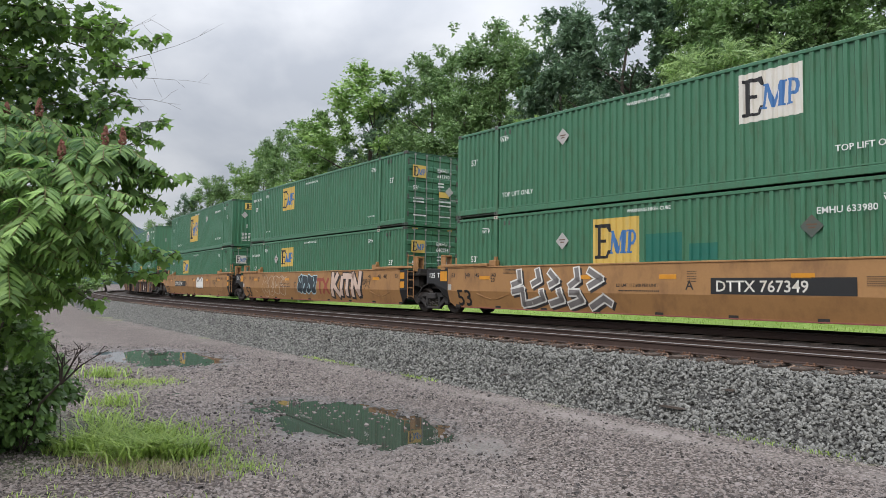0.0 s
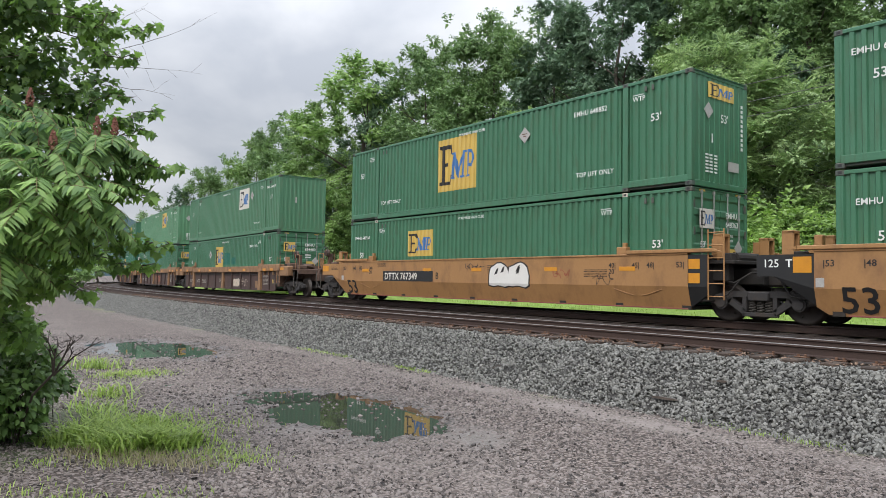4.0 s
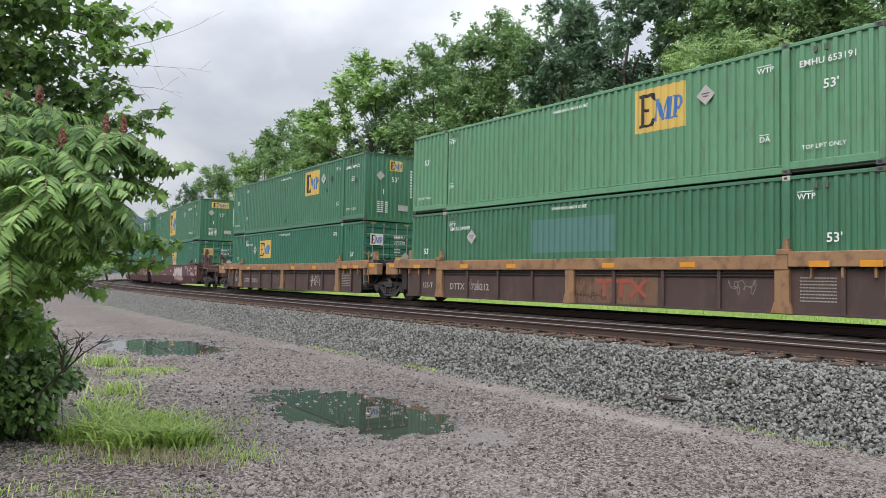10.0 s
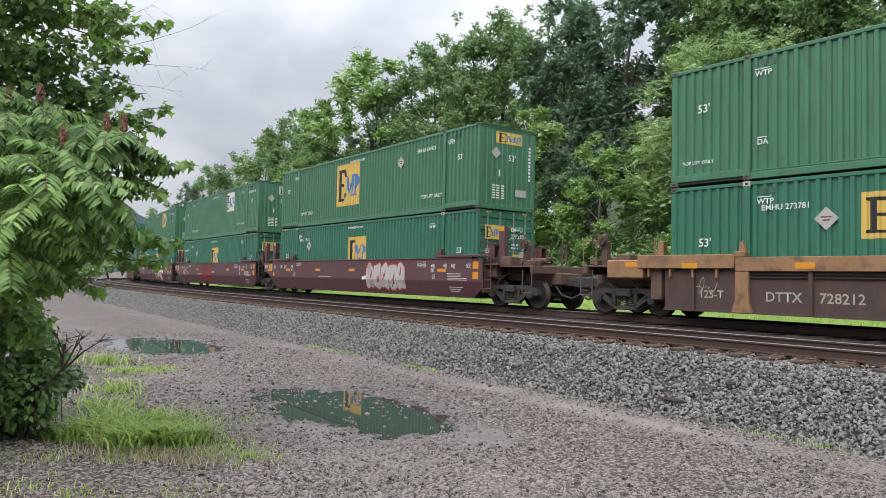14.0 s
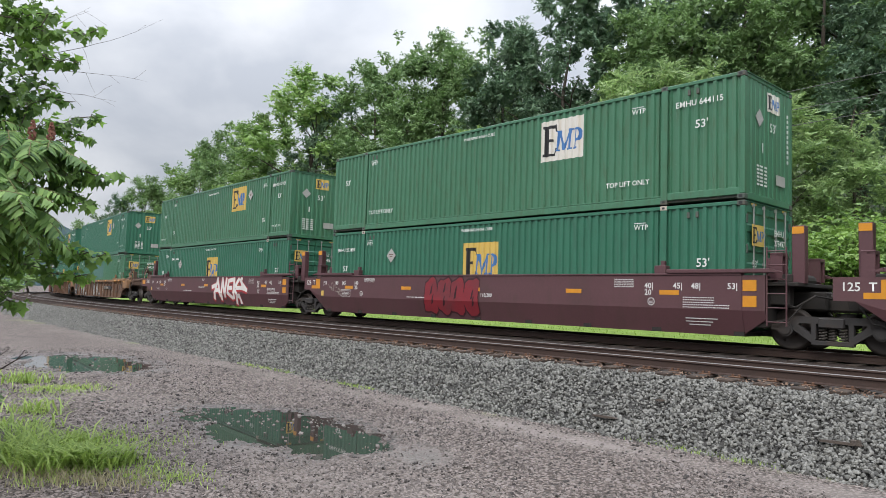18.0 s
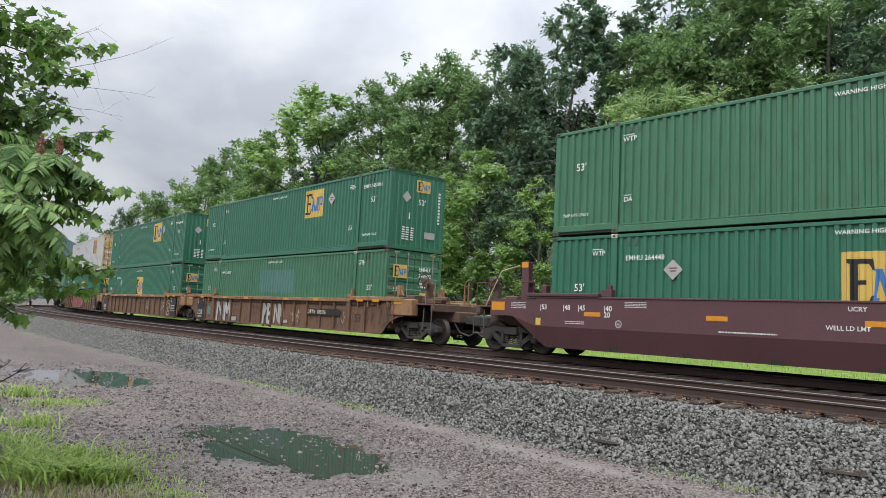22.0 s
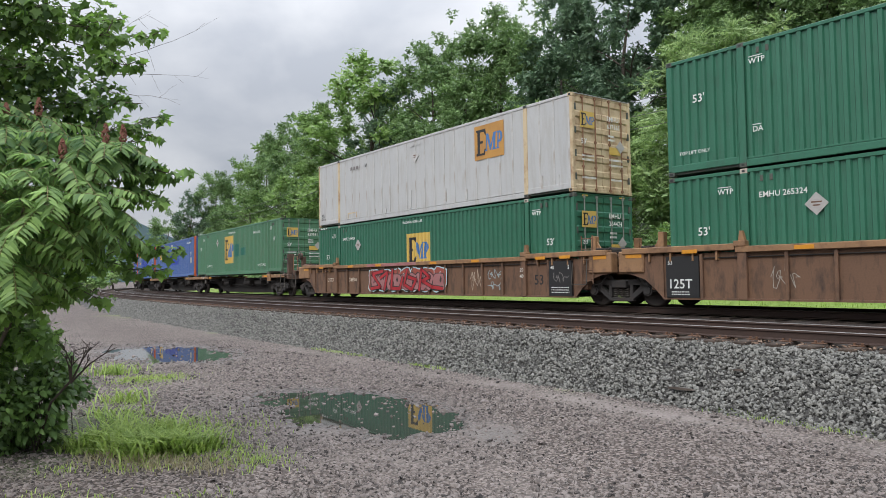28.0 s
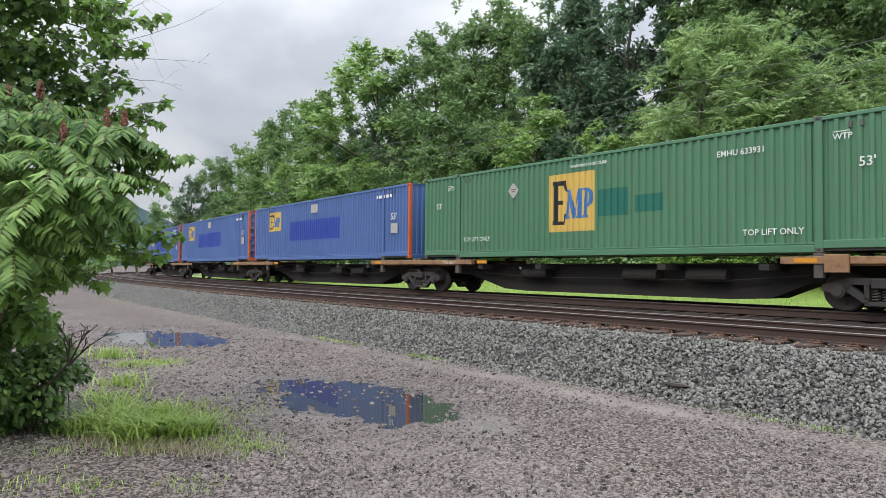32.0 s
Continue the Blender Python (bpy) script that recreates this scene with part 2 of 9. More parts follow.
M_FLANGE = material("container_white_flange", [(0.42, 0.42, 0.41), (0.53, 0.53, 0.52)], 0.55, scale=2, fine=25, bump=0.03, dirt=(0.28, 0.2, 0.13), dirt_scale=1.5, dirt_amount=0.7)
M_YELLOWCAR = material("railcar_yellow", [(0.3, 0.155, 0.058), (0.37, 0.195, 0.074)], 0.55, scale=0.5, fine=20, bump=0.03, dirt=(0.17, 0.085, 0.04), dirt_scale=1.2, dirt_amount=0.75, streak=2.0)
M_REDCAR = material("railcar_red_brown", [(0.08, 0.034, 0.039), (0.105, 0.045, 0.05)], 0.55, scale=0.5, fine=20, bump=0.03, dirt=(0.06, 0.035, 0.03), dirt_scale=0.8, dirt_amount=0.6, streak=2.0)
M_RUSTCAR = material("railcar_rust_brown", [(0.05, 0.031, 0.029), (0.075, 0.046, 0.04)], 0.75, scale=0.8, fine=30, bump=0.08, dirt=(0.13, 0.07, 0.045), dirt_scale=1.3, dirt_amount=0.5, streak=3.0)
M_TANCAR = material("railcar_tan_brown", [(0.12, 0.064, 0.038), (0.175, 0.096, 0.056)], 0.72, scale=0.7, fine=30, bump=0.08, dirt=(0.035, 0.023, 0.019), dirt_scale=1.8, dirt_amount=0.95, streak=3.0)
M_TOPCHORD = material("top_chord_tan", [(0.31, 0.175, 0.085), (0.22, 0.12, 0.06)], 0.65, scale=1.2, fine=25, bump=0.05, dirt=(0.07, 0.037, 0.027), dirt_scale=2.2, dirt_amount=0.95, streak=1.2)
M_REFLECT = material("reflector_amber", [(0.66, 0.29, 0.02), (0.5, 0.2, 0.02)], 0.35, bump=0.02)
M_BLACKPLATE = material("black_plate", [(0.012, 0.012, 0.013), (0.02, 0.02, 0.02)], 0.5, bump=0.02)
M_TRUCK = material("truck_grime", [(0.026, 0.024, 0.024), (0.048, 0.044, 0.042)], 0.85, scale=4, bump=0.1, dirt=(0.07, 0.045, 0.03), dirt_scale=3, dirt_amount=0.5)
M_TRUCKGREY = material("truck_grey", [(0.07, 0.062, 0.055), (0.1, 0.088, 0.075)], 0.85, scale=4, bump=0.1, dirt=(0.03, 0.025, 0.02), dirt_scale=3, dirt_amount=0.6)
M_WHEEL = material("wheel_steel", [(0.03, 0.025, 0.022), (0.055, 0.042, 0.035)], 0.6, metal=0.3, scale=5, bump=0.05)
M_UNDER = material("underframe_black", [(0.014, 0.013, 0.012), (0.028, 0.024, 0.021)], 0.85, scale=2, bump=0.06, dirt=(0.05, 0.035, 0.025), dirt_amount=0.5)
M_RAIL = material("rail_rust", [(0.036, 0.021, 0.017), (0.06, 0.034, 0.025)], 0.75, scale=3, fine=40, bump=0.08)
M_RAILHEAD = material("rail_head_polished", [(0.2, 0.185, 0.175), (0.27, 0.25, 0.235)], 0.42, metal=0.8, scale=3, bump=0.02)
M_TIE = material("tie_creosote", [(0.035, 0.025, 0.02), (0.075, 0.052, 0.038)], 0.9, scale=3, fine=35, bump=0.35, dirt=(0.09, 0.065, 0.05), dirt_amount=0.5, objrand=0.3)
M_DEBRIS = material("rusty_chips", [(0.07, 0.042, 0.03), (0.15, 0.09, 0.06), (0.27, 0.19, 0.14)], 0.9, scale=9, bump=0.2, island=0.9, spread=0.8)
M_SPIKE = material("spike_rust", [(0.09, 0.045, 0.026), (0.16, 0.085, 0.05)], 0.85, scale=20, bump=0.1)
M_STONE = material("ballast_stone", [(0.055, 0.053, 0.048), (0.15, 0.147, 0.134), (0.225, 0.22, 0.2)], 0.9, scale=3, fine=40, bump=0.3, island=0.9, spread=0.8)
# Near-black lot stones: partly dark stone, partly gap shade put into the colour.
M_GRAVEL = material("lot_gravel_stone", [(0.02, 0.017, 0.016), (0.185, 0.158, 0.145), (0.235, 0.205, 0.19)], 0.9, scale=3, fine=40, bump=0.3, island=0.8, spread=0.8)
M_WATER = material("puddle_water", [(0.033, 0.033, 0.027), (0.04, 0.039, 0.032)], 0.01, scale=2, fine=30, bump=0.0, spec=0.42, rough_var=0.01)
M_BARK = material("bark", [(0.06, 0.048, 0.038), (0.13, 0.105, 0.085)], 0.95, scale=5, fine=30, bump=0.4)
M_TWIG = material("dead_twig", [(0.03, 0.022, 0.018), (0.06, 0.045, 0.035)], 0.9, scale=9, bump=0.2)
M_BARETWIG = material("bare_grey_twig", [(0.13, 0.12, 0.115), (0.2, 0.185, 0.18)], 0.9, scale=9, bump=0.2)
M_WIRE = material("wire_grey", [(0.1, 0.1, 0.1), (0.14, 0.14, 0.14)], 0.6, bump=0)
# Far woods: the haze of distance is put into the blue-green colour.
M_HILL = material("far_hill_woods", [(0.09, 0.15, 0.17), (0.13, 0.2, 0.21)], 1.0, scale=0.05, fine=0.3, bump=0.0)
M_WOODSTICK = material("weathered_wood", [(0.045, 0.035, 0.03), (0.1, 0.08, 0.065)], 0.9, scale=6, bump=0.3)
LEAVES = {
    "shrub": leaf_material("leaf_shrub", (0.085, 0.165, 0.045), (0.34, 0.48, 0.14), 0.35),
    "oak": leaf_material("leaf_oak", (0.058, 0.114, 0.049), (0.278, 0.408, 0.165), 0.28),
    # Dark leaves: a little haze, paler and bluer, is put into the colour.
    "dark": leaf_material("leaf_dark", (0.054, 0.103, 0.07), (0.205, 0.307, 0.178), 0.25),
    "light": leaf_material("leaf_light", (0.095, 0.185, 0.06), (0.38, 0.52, 0.19), 0.3),
    "locust": leaf_material("leaf_locust", (0.1, 0.18, 0.08), (0.43, 0.55, 0.25), 0.32),
    "mid": leaf_material("leaf_mid", (0.062, 0.125, 0.044), (0.28, 0.41, 0.14), 0.27),
    "maple": leaf_material("leaf_maple", (0.03, 0.066, 0.026), (0.27, 0.44, 0.11), 0.42),
    "sumac": leaf_material("leaf_sumac", (0.04, 0.1, 0.038), (0.37, 0.55, 0.18), 0.38),
    "vine": leaf_material("leaf_vine", (0.022, 0.052, 0.018), (0.15, 0.26, 0.065), 0.25),
    "grass": leaf_material("grass_blade", (0.12, 0.2, 0.045), (0.42, 0.53, 0.16)),
    "straw": leaf_material("dry_grass", (0.16, 0.15, 0.084), (0.36, 0.32, 0.21)),
}


def ground_material():
    """Gravel lot, dirt lane, lawn and woodland floor, by masks kept on the sheet."""
    m = bpy.data.materials.new("ground_mix")
    m.use_nodes = True
    nt = m.node_tree
    N, K = nt.nodes.new, nt.links.new
    b = nt.nodes["Principled BSDF"]
    tc = N("ShaderNodeTexCoord")

    def noise_(scale, detail=4.0, rough=0.6):
        n = N("ShaderNodeTexNoise")
        n.inputs["Scale"].default_value, n.inputs["Detail"].default_value, n.inputs["Roughness"].default_value = scale, detail, rough
        K(tc.outputs["Object"], n.inputs["Vector"])
        return n.outputs["Fac"]

    def ramp_(fac, stops):
        r = N("ShaderNodeValToRGB")
        r.color_ramp.elements[0].position, r.color_ramp.elements[0].color = stops[0][0], (*stops[0][1], 1)
        r.color_ramp.elements[1].position, r.color_ramp.elements[1].color = stops[-1][0], (*stops[-1][1], 1)
        for p_, c_ in stops[1:-1]:
            r.color_ramp.elements.new(p_).color = (*c_, 1)
        K(fac, r.inputs[0])
        return r.outputs[0]

    def mix_(fac, a, b_, blend="MIX"):
        x = N("ShaderNodeMix"); x.data_type = "RGBA"; x.blend_type = blend
        if isinstance(fac, float):
            x.inputs["Factor"].default_value = fac
        else:
            K(fac, x.inputs["Factor"])
        K(a, x.inputs["A"]); K(b_, x.inputs["B"])
        return x.outputs["Result"]

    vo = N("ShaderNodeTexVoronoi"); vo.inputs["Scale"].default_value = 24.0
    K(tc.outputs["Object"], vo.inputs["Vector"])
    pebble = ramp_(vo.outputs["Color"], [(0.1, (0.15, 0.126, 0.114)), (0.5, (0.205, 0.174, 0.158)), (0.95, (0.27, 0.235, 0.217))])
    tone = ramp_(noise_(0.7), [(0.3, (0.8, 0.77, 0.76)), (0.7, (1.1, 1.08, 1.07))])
    # The next two ramps put the shade between stones into the gravel colour.
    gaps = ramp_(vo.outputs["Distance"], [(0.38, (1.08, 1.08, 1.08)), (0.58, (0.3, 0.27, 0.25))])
    crevice_shade = ramp_(noise_(15.0, 4.0, 0.7), [(0.39, (0.1, 0.09, 0.085)), (0.455, (1.04, 1.04, 1.04))])
    pebble = mix_(1.0, mix_(1.0, pebble, gaps, "MULTIPLY"), crevice_shade, "MULTIPLY")
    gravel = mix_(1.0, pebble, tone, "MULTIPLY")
    dirt = ramp_(noise_(14.0, 6.0), [(0.3, (0.17, 0.146, 0.132)), (0.7, (0.27, 0.235, 0.215))])
    lawn = ramp_(noise_(3.0, 5.0), [(0.3, (0.15, 0.235, 0.04)), (0.7, (0.235, 0.335, 0.07))])
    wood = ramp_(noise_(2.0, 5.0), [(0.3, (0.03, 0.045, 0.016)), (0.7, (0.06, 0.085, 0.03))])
    at = N("ShaderNodeAttribute"); at.attribute_name = "zone"
    sp = N("ShaderNodeSeparateColor"); K(at.outputs["Color"], sp.inputs[0])
    at2 = N("ShaderNodeAttribute"); at2.attribute_name = "wet"
    c = mix_(sp.outputs[0], gravel, dirt)
    c = mix_(sp.outputs[1], c, lawn)
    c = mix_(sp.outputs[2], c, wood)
    wetmul = N("ShaderNodeMapRange"); wetmul.inputs["To Min"].default_value, wetmul.inputs["To Max"].default_value = 1.0, 0.55
    K(at2.outputs["Fac"], wetmul.inputs["Value"])
    sv = N("ShaderNodeVectorMath"); sv.operation = "SCALE"
    K(c, sv.inputs[0]); K(wetmul.outputs[0], sv.inputs["Scale"])
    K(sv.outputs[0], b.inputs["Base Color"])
    rg = N("ShaderNodeMapRange"); rg.inputs["To Min"].default_value, rg.inputs["To Max"].default_value = 0.92, 0.28
    K(at2.outputs["Fac"], rg.inputs["Value"]); K(rg.outputs[0], b.inputs["Roughness"])
    bp = N("ShaderNodeBump"); bp.inputs["Strength"].default_value, bp.inputs["Distance"].default_value = 0.7, 0.03
    K(vo.outputs["Distance"], bp.inputs["Height"]); bp.invert = True
    K(bp.outputs[0], b.inputs["Normal"])
    return m


M_GROUND = ground_material()


# ---- mesh helpers ----
class Mesh:
    """Collects polygons and makes one mesh of them."""

    def __init__(self):
        self.v, self.f, self.m = [], [], []

    def poly(self, pts, mi=0):
        n = len(self.v)
        self.v.extend(pts)
        self.f.append(tuple(range(n, n + len(pts))))
        self.m.append(mi)

    def add(self, verts, faces, mi=0):
        n = len(self.v)
        self.v.extend(verts)
        for f in faces:
            self.f.append(tuple(n + i for i in f))
            self.m.append(mi)

    def box(self, x0, x1, y0, y1, z0, z1, c=0.0, mi=0, m=None):
        """A box; c: width of its chamfered edges."""
        lo, hi = (x0, y0, z0), (x1, y1, z1)
        vs, fs = [], []
        if not c:
            vs = [(x, y, z) for x in (x0, x1) for y in (y0, y1) for z in (z0, z1)]
            fs = [(0, 1, 3, 2), (4, 6, 7, 5), (0, 4, 5, 1), (2, 3, 7, 6), (0, 2, 6, 4), (1, 5, 7, 3)]
        else:
            idx = {}
            for sx in (0, 1):
                for sy in (0, 1):
                    for sz in (0, 1):
                        s = (sx, sy, sz)
                        for ax in range(3):
                            q = []
                            for k in range(3):
                                e = hi[k] if s[k] else lo[k]
                                q.append(e if k == ax else e + (-c if s[k] else c))
                            idx[(s, ax)] = len(vs)
                            vs.append(tuple(q))
            for ax in range(3):
                a, b = [k for k in range(3) if k != ax]
                for side in (0, 1):
                    cyc = []
                    for (i, j) in ((0, 0), (1, 0), (1, 1), (0, 1)):
                        s = [0, 0, 0]; s[ax], s[a], s[b] = side, i, j
                        cyc.append(idx[(tuple(s), ax)])
                    flip = (side == 1) == (ax != 1)
                    fs.append(tuple(cyc if flip else cyc[::-1]))
            for ax in range(3):                       # edges along ax
                a, b = [k for k in range(3) if k != ax]
                for i in (0, 1):
                    for j in (0, 1):
                        s0 = [0, 0, 0]; s0[a], s0[b] = i, j
                        s1 = list(s0); s1[ax] = 1
                        s0, s1 = tuple(s0), tuple(s1)
                        q = [idx[(s0, a)], idx[(s1, a)], idx[(s1, b)], idx[(s0, b)]]
                        if ((i == j) == (ax != 1)):
                            q = q[::-1]
                        fs.append(tuple(q))
            for sx in (0, 1):
                for sy in (0, 1):
                    for sz in (0, 1):
                        s = (sx, sy, sz)
                        q = [idx[(s, 0)], idx[(s, 1)], idx[(s, 2)]]
                        if (sx + sy + sz) % 2 == 0:
                            q = q[::-1]
                        fs.append(tuple(q))
        if m is not None:
            vs = [tuple(m @ Vector(v)) for v in vs]
        self.add(vs, fs, mi)

    def rod(self, a, b, r, r2=None, n=8, mi=0, caps=True):
        """A round bar from a to b."""
        a, b = Vector(a), Vector(b)
        d = (b - a)
        if d.length < 1e-6:
            return
        q = d.to_track_quat("Z", "Y")
        r2 = r if r2 is None else r2
        vs = []
        for p_, rr in ((a, r), (b, r2)):
            for i in range(n):
                t = 2 * math.pi * i / n
                vs.append(tuple(p_ + q @ Vector((rr * math.cos(t), rr * math.sin(t), 0))))
        fs = [(i, (i + 1) % n, n + (i + 1) % n, n + i) for i in range(n)]
        if caps:
            fs += [tuple(range(n))[::-1], tuple(range(n, 2 * n))]
        self.add(vs, fs, mi)

    def pipe(self, pts, r, n=6, mi=0):
        for a, b in zip(pts[:-1], pts[1:]):
            self.rod(a, b, r, n=n, mi=mi)

    def prism(self, outline, y0, y1, mi=0):
        """An outline in x, z (counter-clockwise seen from -y), pushed from y0 to y1."""
        n = len(outline)
        vs = [(x, y0, z) for x, z in outline] + [(x, y1, z) for x, z in outline]
        fs = [tuple(range(n)), tuple(range(n, 2 * n))[::-1]]
        fs += [(i, n + i, n + (i + 1) % n, (i + 1) % n) for i in range(n)]
        self.add(vs, fs, mi)

    def extrude(self, section, x0, x1, mi=0):
        """A section in y, z (closed), pushed along x."""
        n = len(section)
        vs = [(x0, y, z) for y, z in section] + [(x1, y, z) for y, z in section]
        fs = [tuple(range(n)), tuple(range(n, 2 * n))[::-1]]
        fs += [(i, n + i, n + (i + 1) % n, (i + 1) % n) for i in range(n)]
        self.add(vs, fs, mi)

    def lathe(self, prof, n=24, mi=0):
        """A profile of (radius, y) turned round the y axis."""
        vs, fs = [], []
        k = len(prof)
        for i in range(n):
            t = 2 * math.pi * i / n
            for r, y in prof:
                vs.append((r * math.sin(t), y, r * math.cos(t)))
        for i in range(n):
            j = (i + 1) % n
            for a in range(k - 1):
                fs.append((i * k + a, j * k + a, j * k + a + 1, i * k + a + 1))
        self.add(vs, fs, mi)

    def data(self, name, mats, smooth=False):
        me = bpy.data.meshes.new(name)
        me.from_pydata(self.v, [], self.f)
        for mt in (mats if isinstance(mats, (list, tuple)) else [mats]):
            me.materials.append(mt)
        if len(set(self.m)) > 1:
            me.polygons.foreach_set("material_index", self.m)
        if smooth:
            me.polygons.foreach_set("use_smooth", [True] * len(me.polygons))
        me.update()
        return me


def part(name, mesh, mats, parent=None, label="", m=None, smooth=False, category="", kind=""):
    """One mesh object under a thing or under a part."""
    me = mesh.data(name, mats, smooth) if isinstance(mesh, Mesh) else mesh
    ob = new(name, me)
    if m is not None:
        ob.matrix_basis = m
    ob.parent = parent
    return tagged(ob, label, category, "", kind)


def thing(name, label, category, group="", kind="", m=None):
    ob = new(name)
    ob.empty_display_size = 0.2
    if m is not None:
        ob.matrix_basis = m
    return tagged(ob, label, category, group, kind)


def quads_mesh(name, verts, mats, k=4, extra=None):
    """A mesh of separate k-gons from an array (n, k, 3)."""
    v = np.asarray(verts, dtype=np.float32)
    n = len(v)
    me = bpy.data.meshes.new(name)
    me.vertices.add(n * k)
    me.vertices.foreach_set("co", v.ravel())
    me.loops.add(n * k)
    me.loops.foreach_set("vertex_index", np.arange(n * k, dtype=np.int32))
    me.polygons.add(n)
    me.polygons.foreach_set("loop_start", np.arange(0, n * k, k, dtype=np.int32))
    for mt in (mats if isinstance(mats, (list, tuple)) else [mats]):
        me.materials.append(mt)
    me.update(calc_edges=True)
    return me


def solids_mesh(name, verts, faces, mats):
    """Many small alike solids: verts (n, k, 3), faces (f, 3) of one of them."""
    v = np.asarray(verts, dtype=np.float32)
    n, k, _ = v.shape
    f = np.asarray(faces, dtype=np.int32)
    idx = (np.arange(n, dtype=np.int32)[:, None, None] * k + f[None]).reshape(-1)
    me = bpy.data.meshes.new(name)
    me.vertices.add(n * k)
    me.vertices.foreach_set("co", v.ravel())
    me.loops.add(len(idx))
    me.loops.foreach_set("vertex_index", idx)
    me.polygons.add(len(idx) // 3)
    me.polygons.foreach_set("loop_start", np.arange(0, len(idx), 3, dtype=np.int32))
    for mt in (mats if isinstance(mats, (list, tuple)) else [mats]):
        me.materials.append(mt)
    me.update(calc_edges=True)
    return me


_texts = {}


def letters(s, size):
    """Flat mesh of a word, standing in x, z and facing -y, its lower left corner at the origin."""
    key = (s, size)
    if key not in _texts:
        cu = bpy.data.curves.new("word", "FONT")
        cu.body, cu.size, cu.resolution_u, cu.offset = s, size, 2, size * 0.012
        tmp = bpy.data.objects.new("word", cu)
        scene.collection.objects.link(tmp)
        bpy.context.view_layer.update()
        me = bpy.data.meshes.new_from_object(tmp.evaluated_get(bpy.context.evaluated_depsgraph_get()))
        bpy.data.objects.remove(tmp)
        me.transform(Matrix.Rotation(radians(90), 4, "X"))
        _texts[key] = me
    return _texts[key]


# ---- the railway line ----
# s runs along the way of the train, 0 abreast of the viewer; line() gives the near face of the loads
LINE_Y, LINE_TH, LINE_K, LINE_K1, GRADE, RAIL_Z = 25.181, -0.9258, 1.911e-3, -2.226e-5, 0.0031, 0.72
HALF_LOAD = 1.295
_s = np.arange(-360.0, 90.01, 0.5)
_k = LINE_K + LINE_K1 * np.clip(_s, -110, 60)
_k = np.where(_s < -110, _k * np.clip(1 - (-110 - _s) / 45.0, 0, 1), _k)
_i0 = int(np.argmin(np.abs(_s)))
_h = np.concatenate([[0], np.cumsum((_k[1:] + _k[:-1]) / 2 * 0.5)])
_h = _h - _h[_i0] + LINE_TH
_hm = (_h[1:] + _h[:-1]) / 2
_x = np.concatenate([[0], np.cumsum(np.cos(_hm) * 0.5)])
_y = np.concatenate([[0], np.cumsum(np.sin(_hm) * 0.5)])
_x, _y = _x - _x[_i0], _y - _y[_i0] + LINE_Y


def line(s, off=0.0):
    """A place beside the line: off metres beyond the near face of the loads."""
    x, y, h = np.interp(s, _s, _x), np.interp(s, _s, _y), np.interp(s, _s, _h)
    return x - np.sin(h) * off, y + np.cos(h) * off


def heading(s):
    return np.degrees(np.interp(s, _s, _h))


def beside(x, y):
    """s and the distance beyond the near face of the loads, of places (arrays)."""
    x, y = np.asarray(x, float), np.asarray(y, float)
    sh = x.shape
    x, y = x.ravel(), y.ravel()
    S, O = np.empty(len(x)), np.empty(len(x))
    cx, cy, ch = _x[::4], _y[::4], _h[::4]
    for a in range(0, len(x), 4000):
        d = (x[a:a + 4000, None] - cx) ** 2 + (y[a:a + 4000, None] - cy) ** 2
        i = d.argmin(1)
        dx, dy = x[a:a + 4000] - cx[i], y[a:a + 4000] - cy[i]
        S[a:a + 4000] = _s[::4][i] + dx * np.cos(ch[i]) + dy * np.sin(ch[i])
        O[a:a + 4000] = -dx * np.sin(ch[i]) + dy * np.cos(ch[i])
    return S.reshape(sh), O.reshape(sh)


def step(a, b, v):
    t = np.clip((v - a) / (b - a), 0, 1)
    return t * t * (3 - 2 * t)


def ripple(x, y, f, seed):
    r = np.random.RandomState(seed)
    z = np.zeros_like(x)
    for _ in range(9):
        a, ph, k = r.uniform(0, 6.28), r.uniform(0, 6.28), f * r.uniform(0.5, 1.8)
        z = z + np.sin(k * (np.cos(a) * x + np.sin(a) * y) + ph)
    return z / 9 ** 0.5


# puddles: middle, half length, half width, turn of the long side (degrees)
PUDDLES = [(-1.42, 11.0, 2.1, 1.02, -51.0), (-7.65, 19.6, 2.6, 1.45, -48.0)]
LOT_Z = -0.4
WATER_Z = LOT_Z - 0.028


def puddle_depth(x, y):
    d = np.full_like(x, -1.0)
    for cx, cy, a, b, turn in PUDDLES:
        c, s = math.cos(radians(turn)), math.sin(radians(turn))
        u, v = (x - cx) * c + (y - cy) * s, -(x - cx) * s + (y - cy) * c
        q = 1 - np.sqrt((u / a) ** 2 + (v / b) ** 2) + 0.10 * ripple(x, y, 3.0, 7) + 0.15 * ripple(x, y, 13.0, 8)
        d = np.maximum(d, q)
    return d


TOE, SHOULDER = -6.1, -4.45


def ground_z(x, y, fine=True):
    s, o = beside(x, y)
    z = 0.022 * ripple(x, y, 0.7, 3) + (0.008 * ripple(x, y, 6.0, 4) if fine else 0)
    z = z * step(-5.0, -8.5, o) if fine else z * 0
    d = puddle_depth(x, y)
    z = z * (1 - step(-1.2, -0.4, d)) - 0.075 * step(-0.45, 0.55, d) + 0.004
    z = z + (GRADE * np.clip(s, -120, 60)) * step(-6.5, -4, o)
    z = z + (LOT_Z - 0.16 * step(-5.9, -5.3, o)) * (1 - step(5.0, 6.2, o)) + 0.22 * step(5.0, 6.0, o)
    z = z + 0.85 * step(7.0, 18.0, o) * step(-70, -30, s)
    hill = np.clip(o - 21.0, 0, 60)
    z = z + 0.42 * hill * step(0, 10, hill) * step(-95, -35, s)
    return z


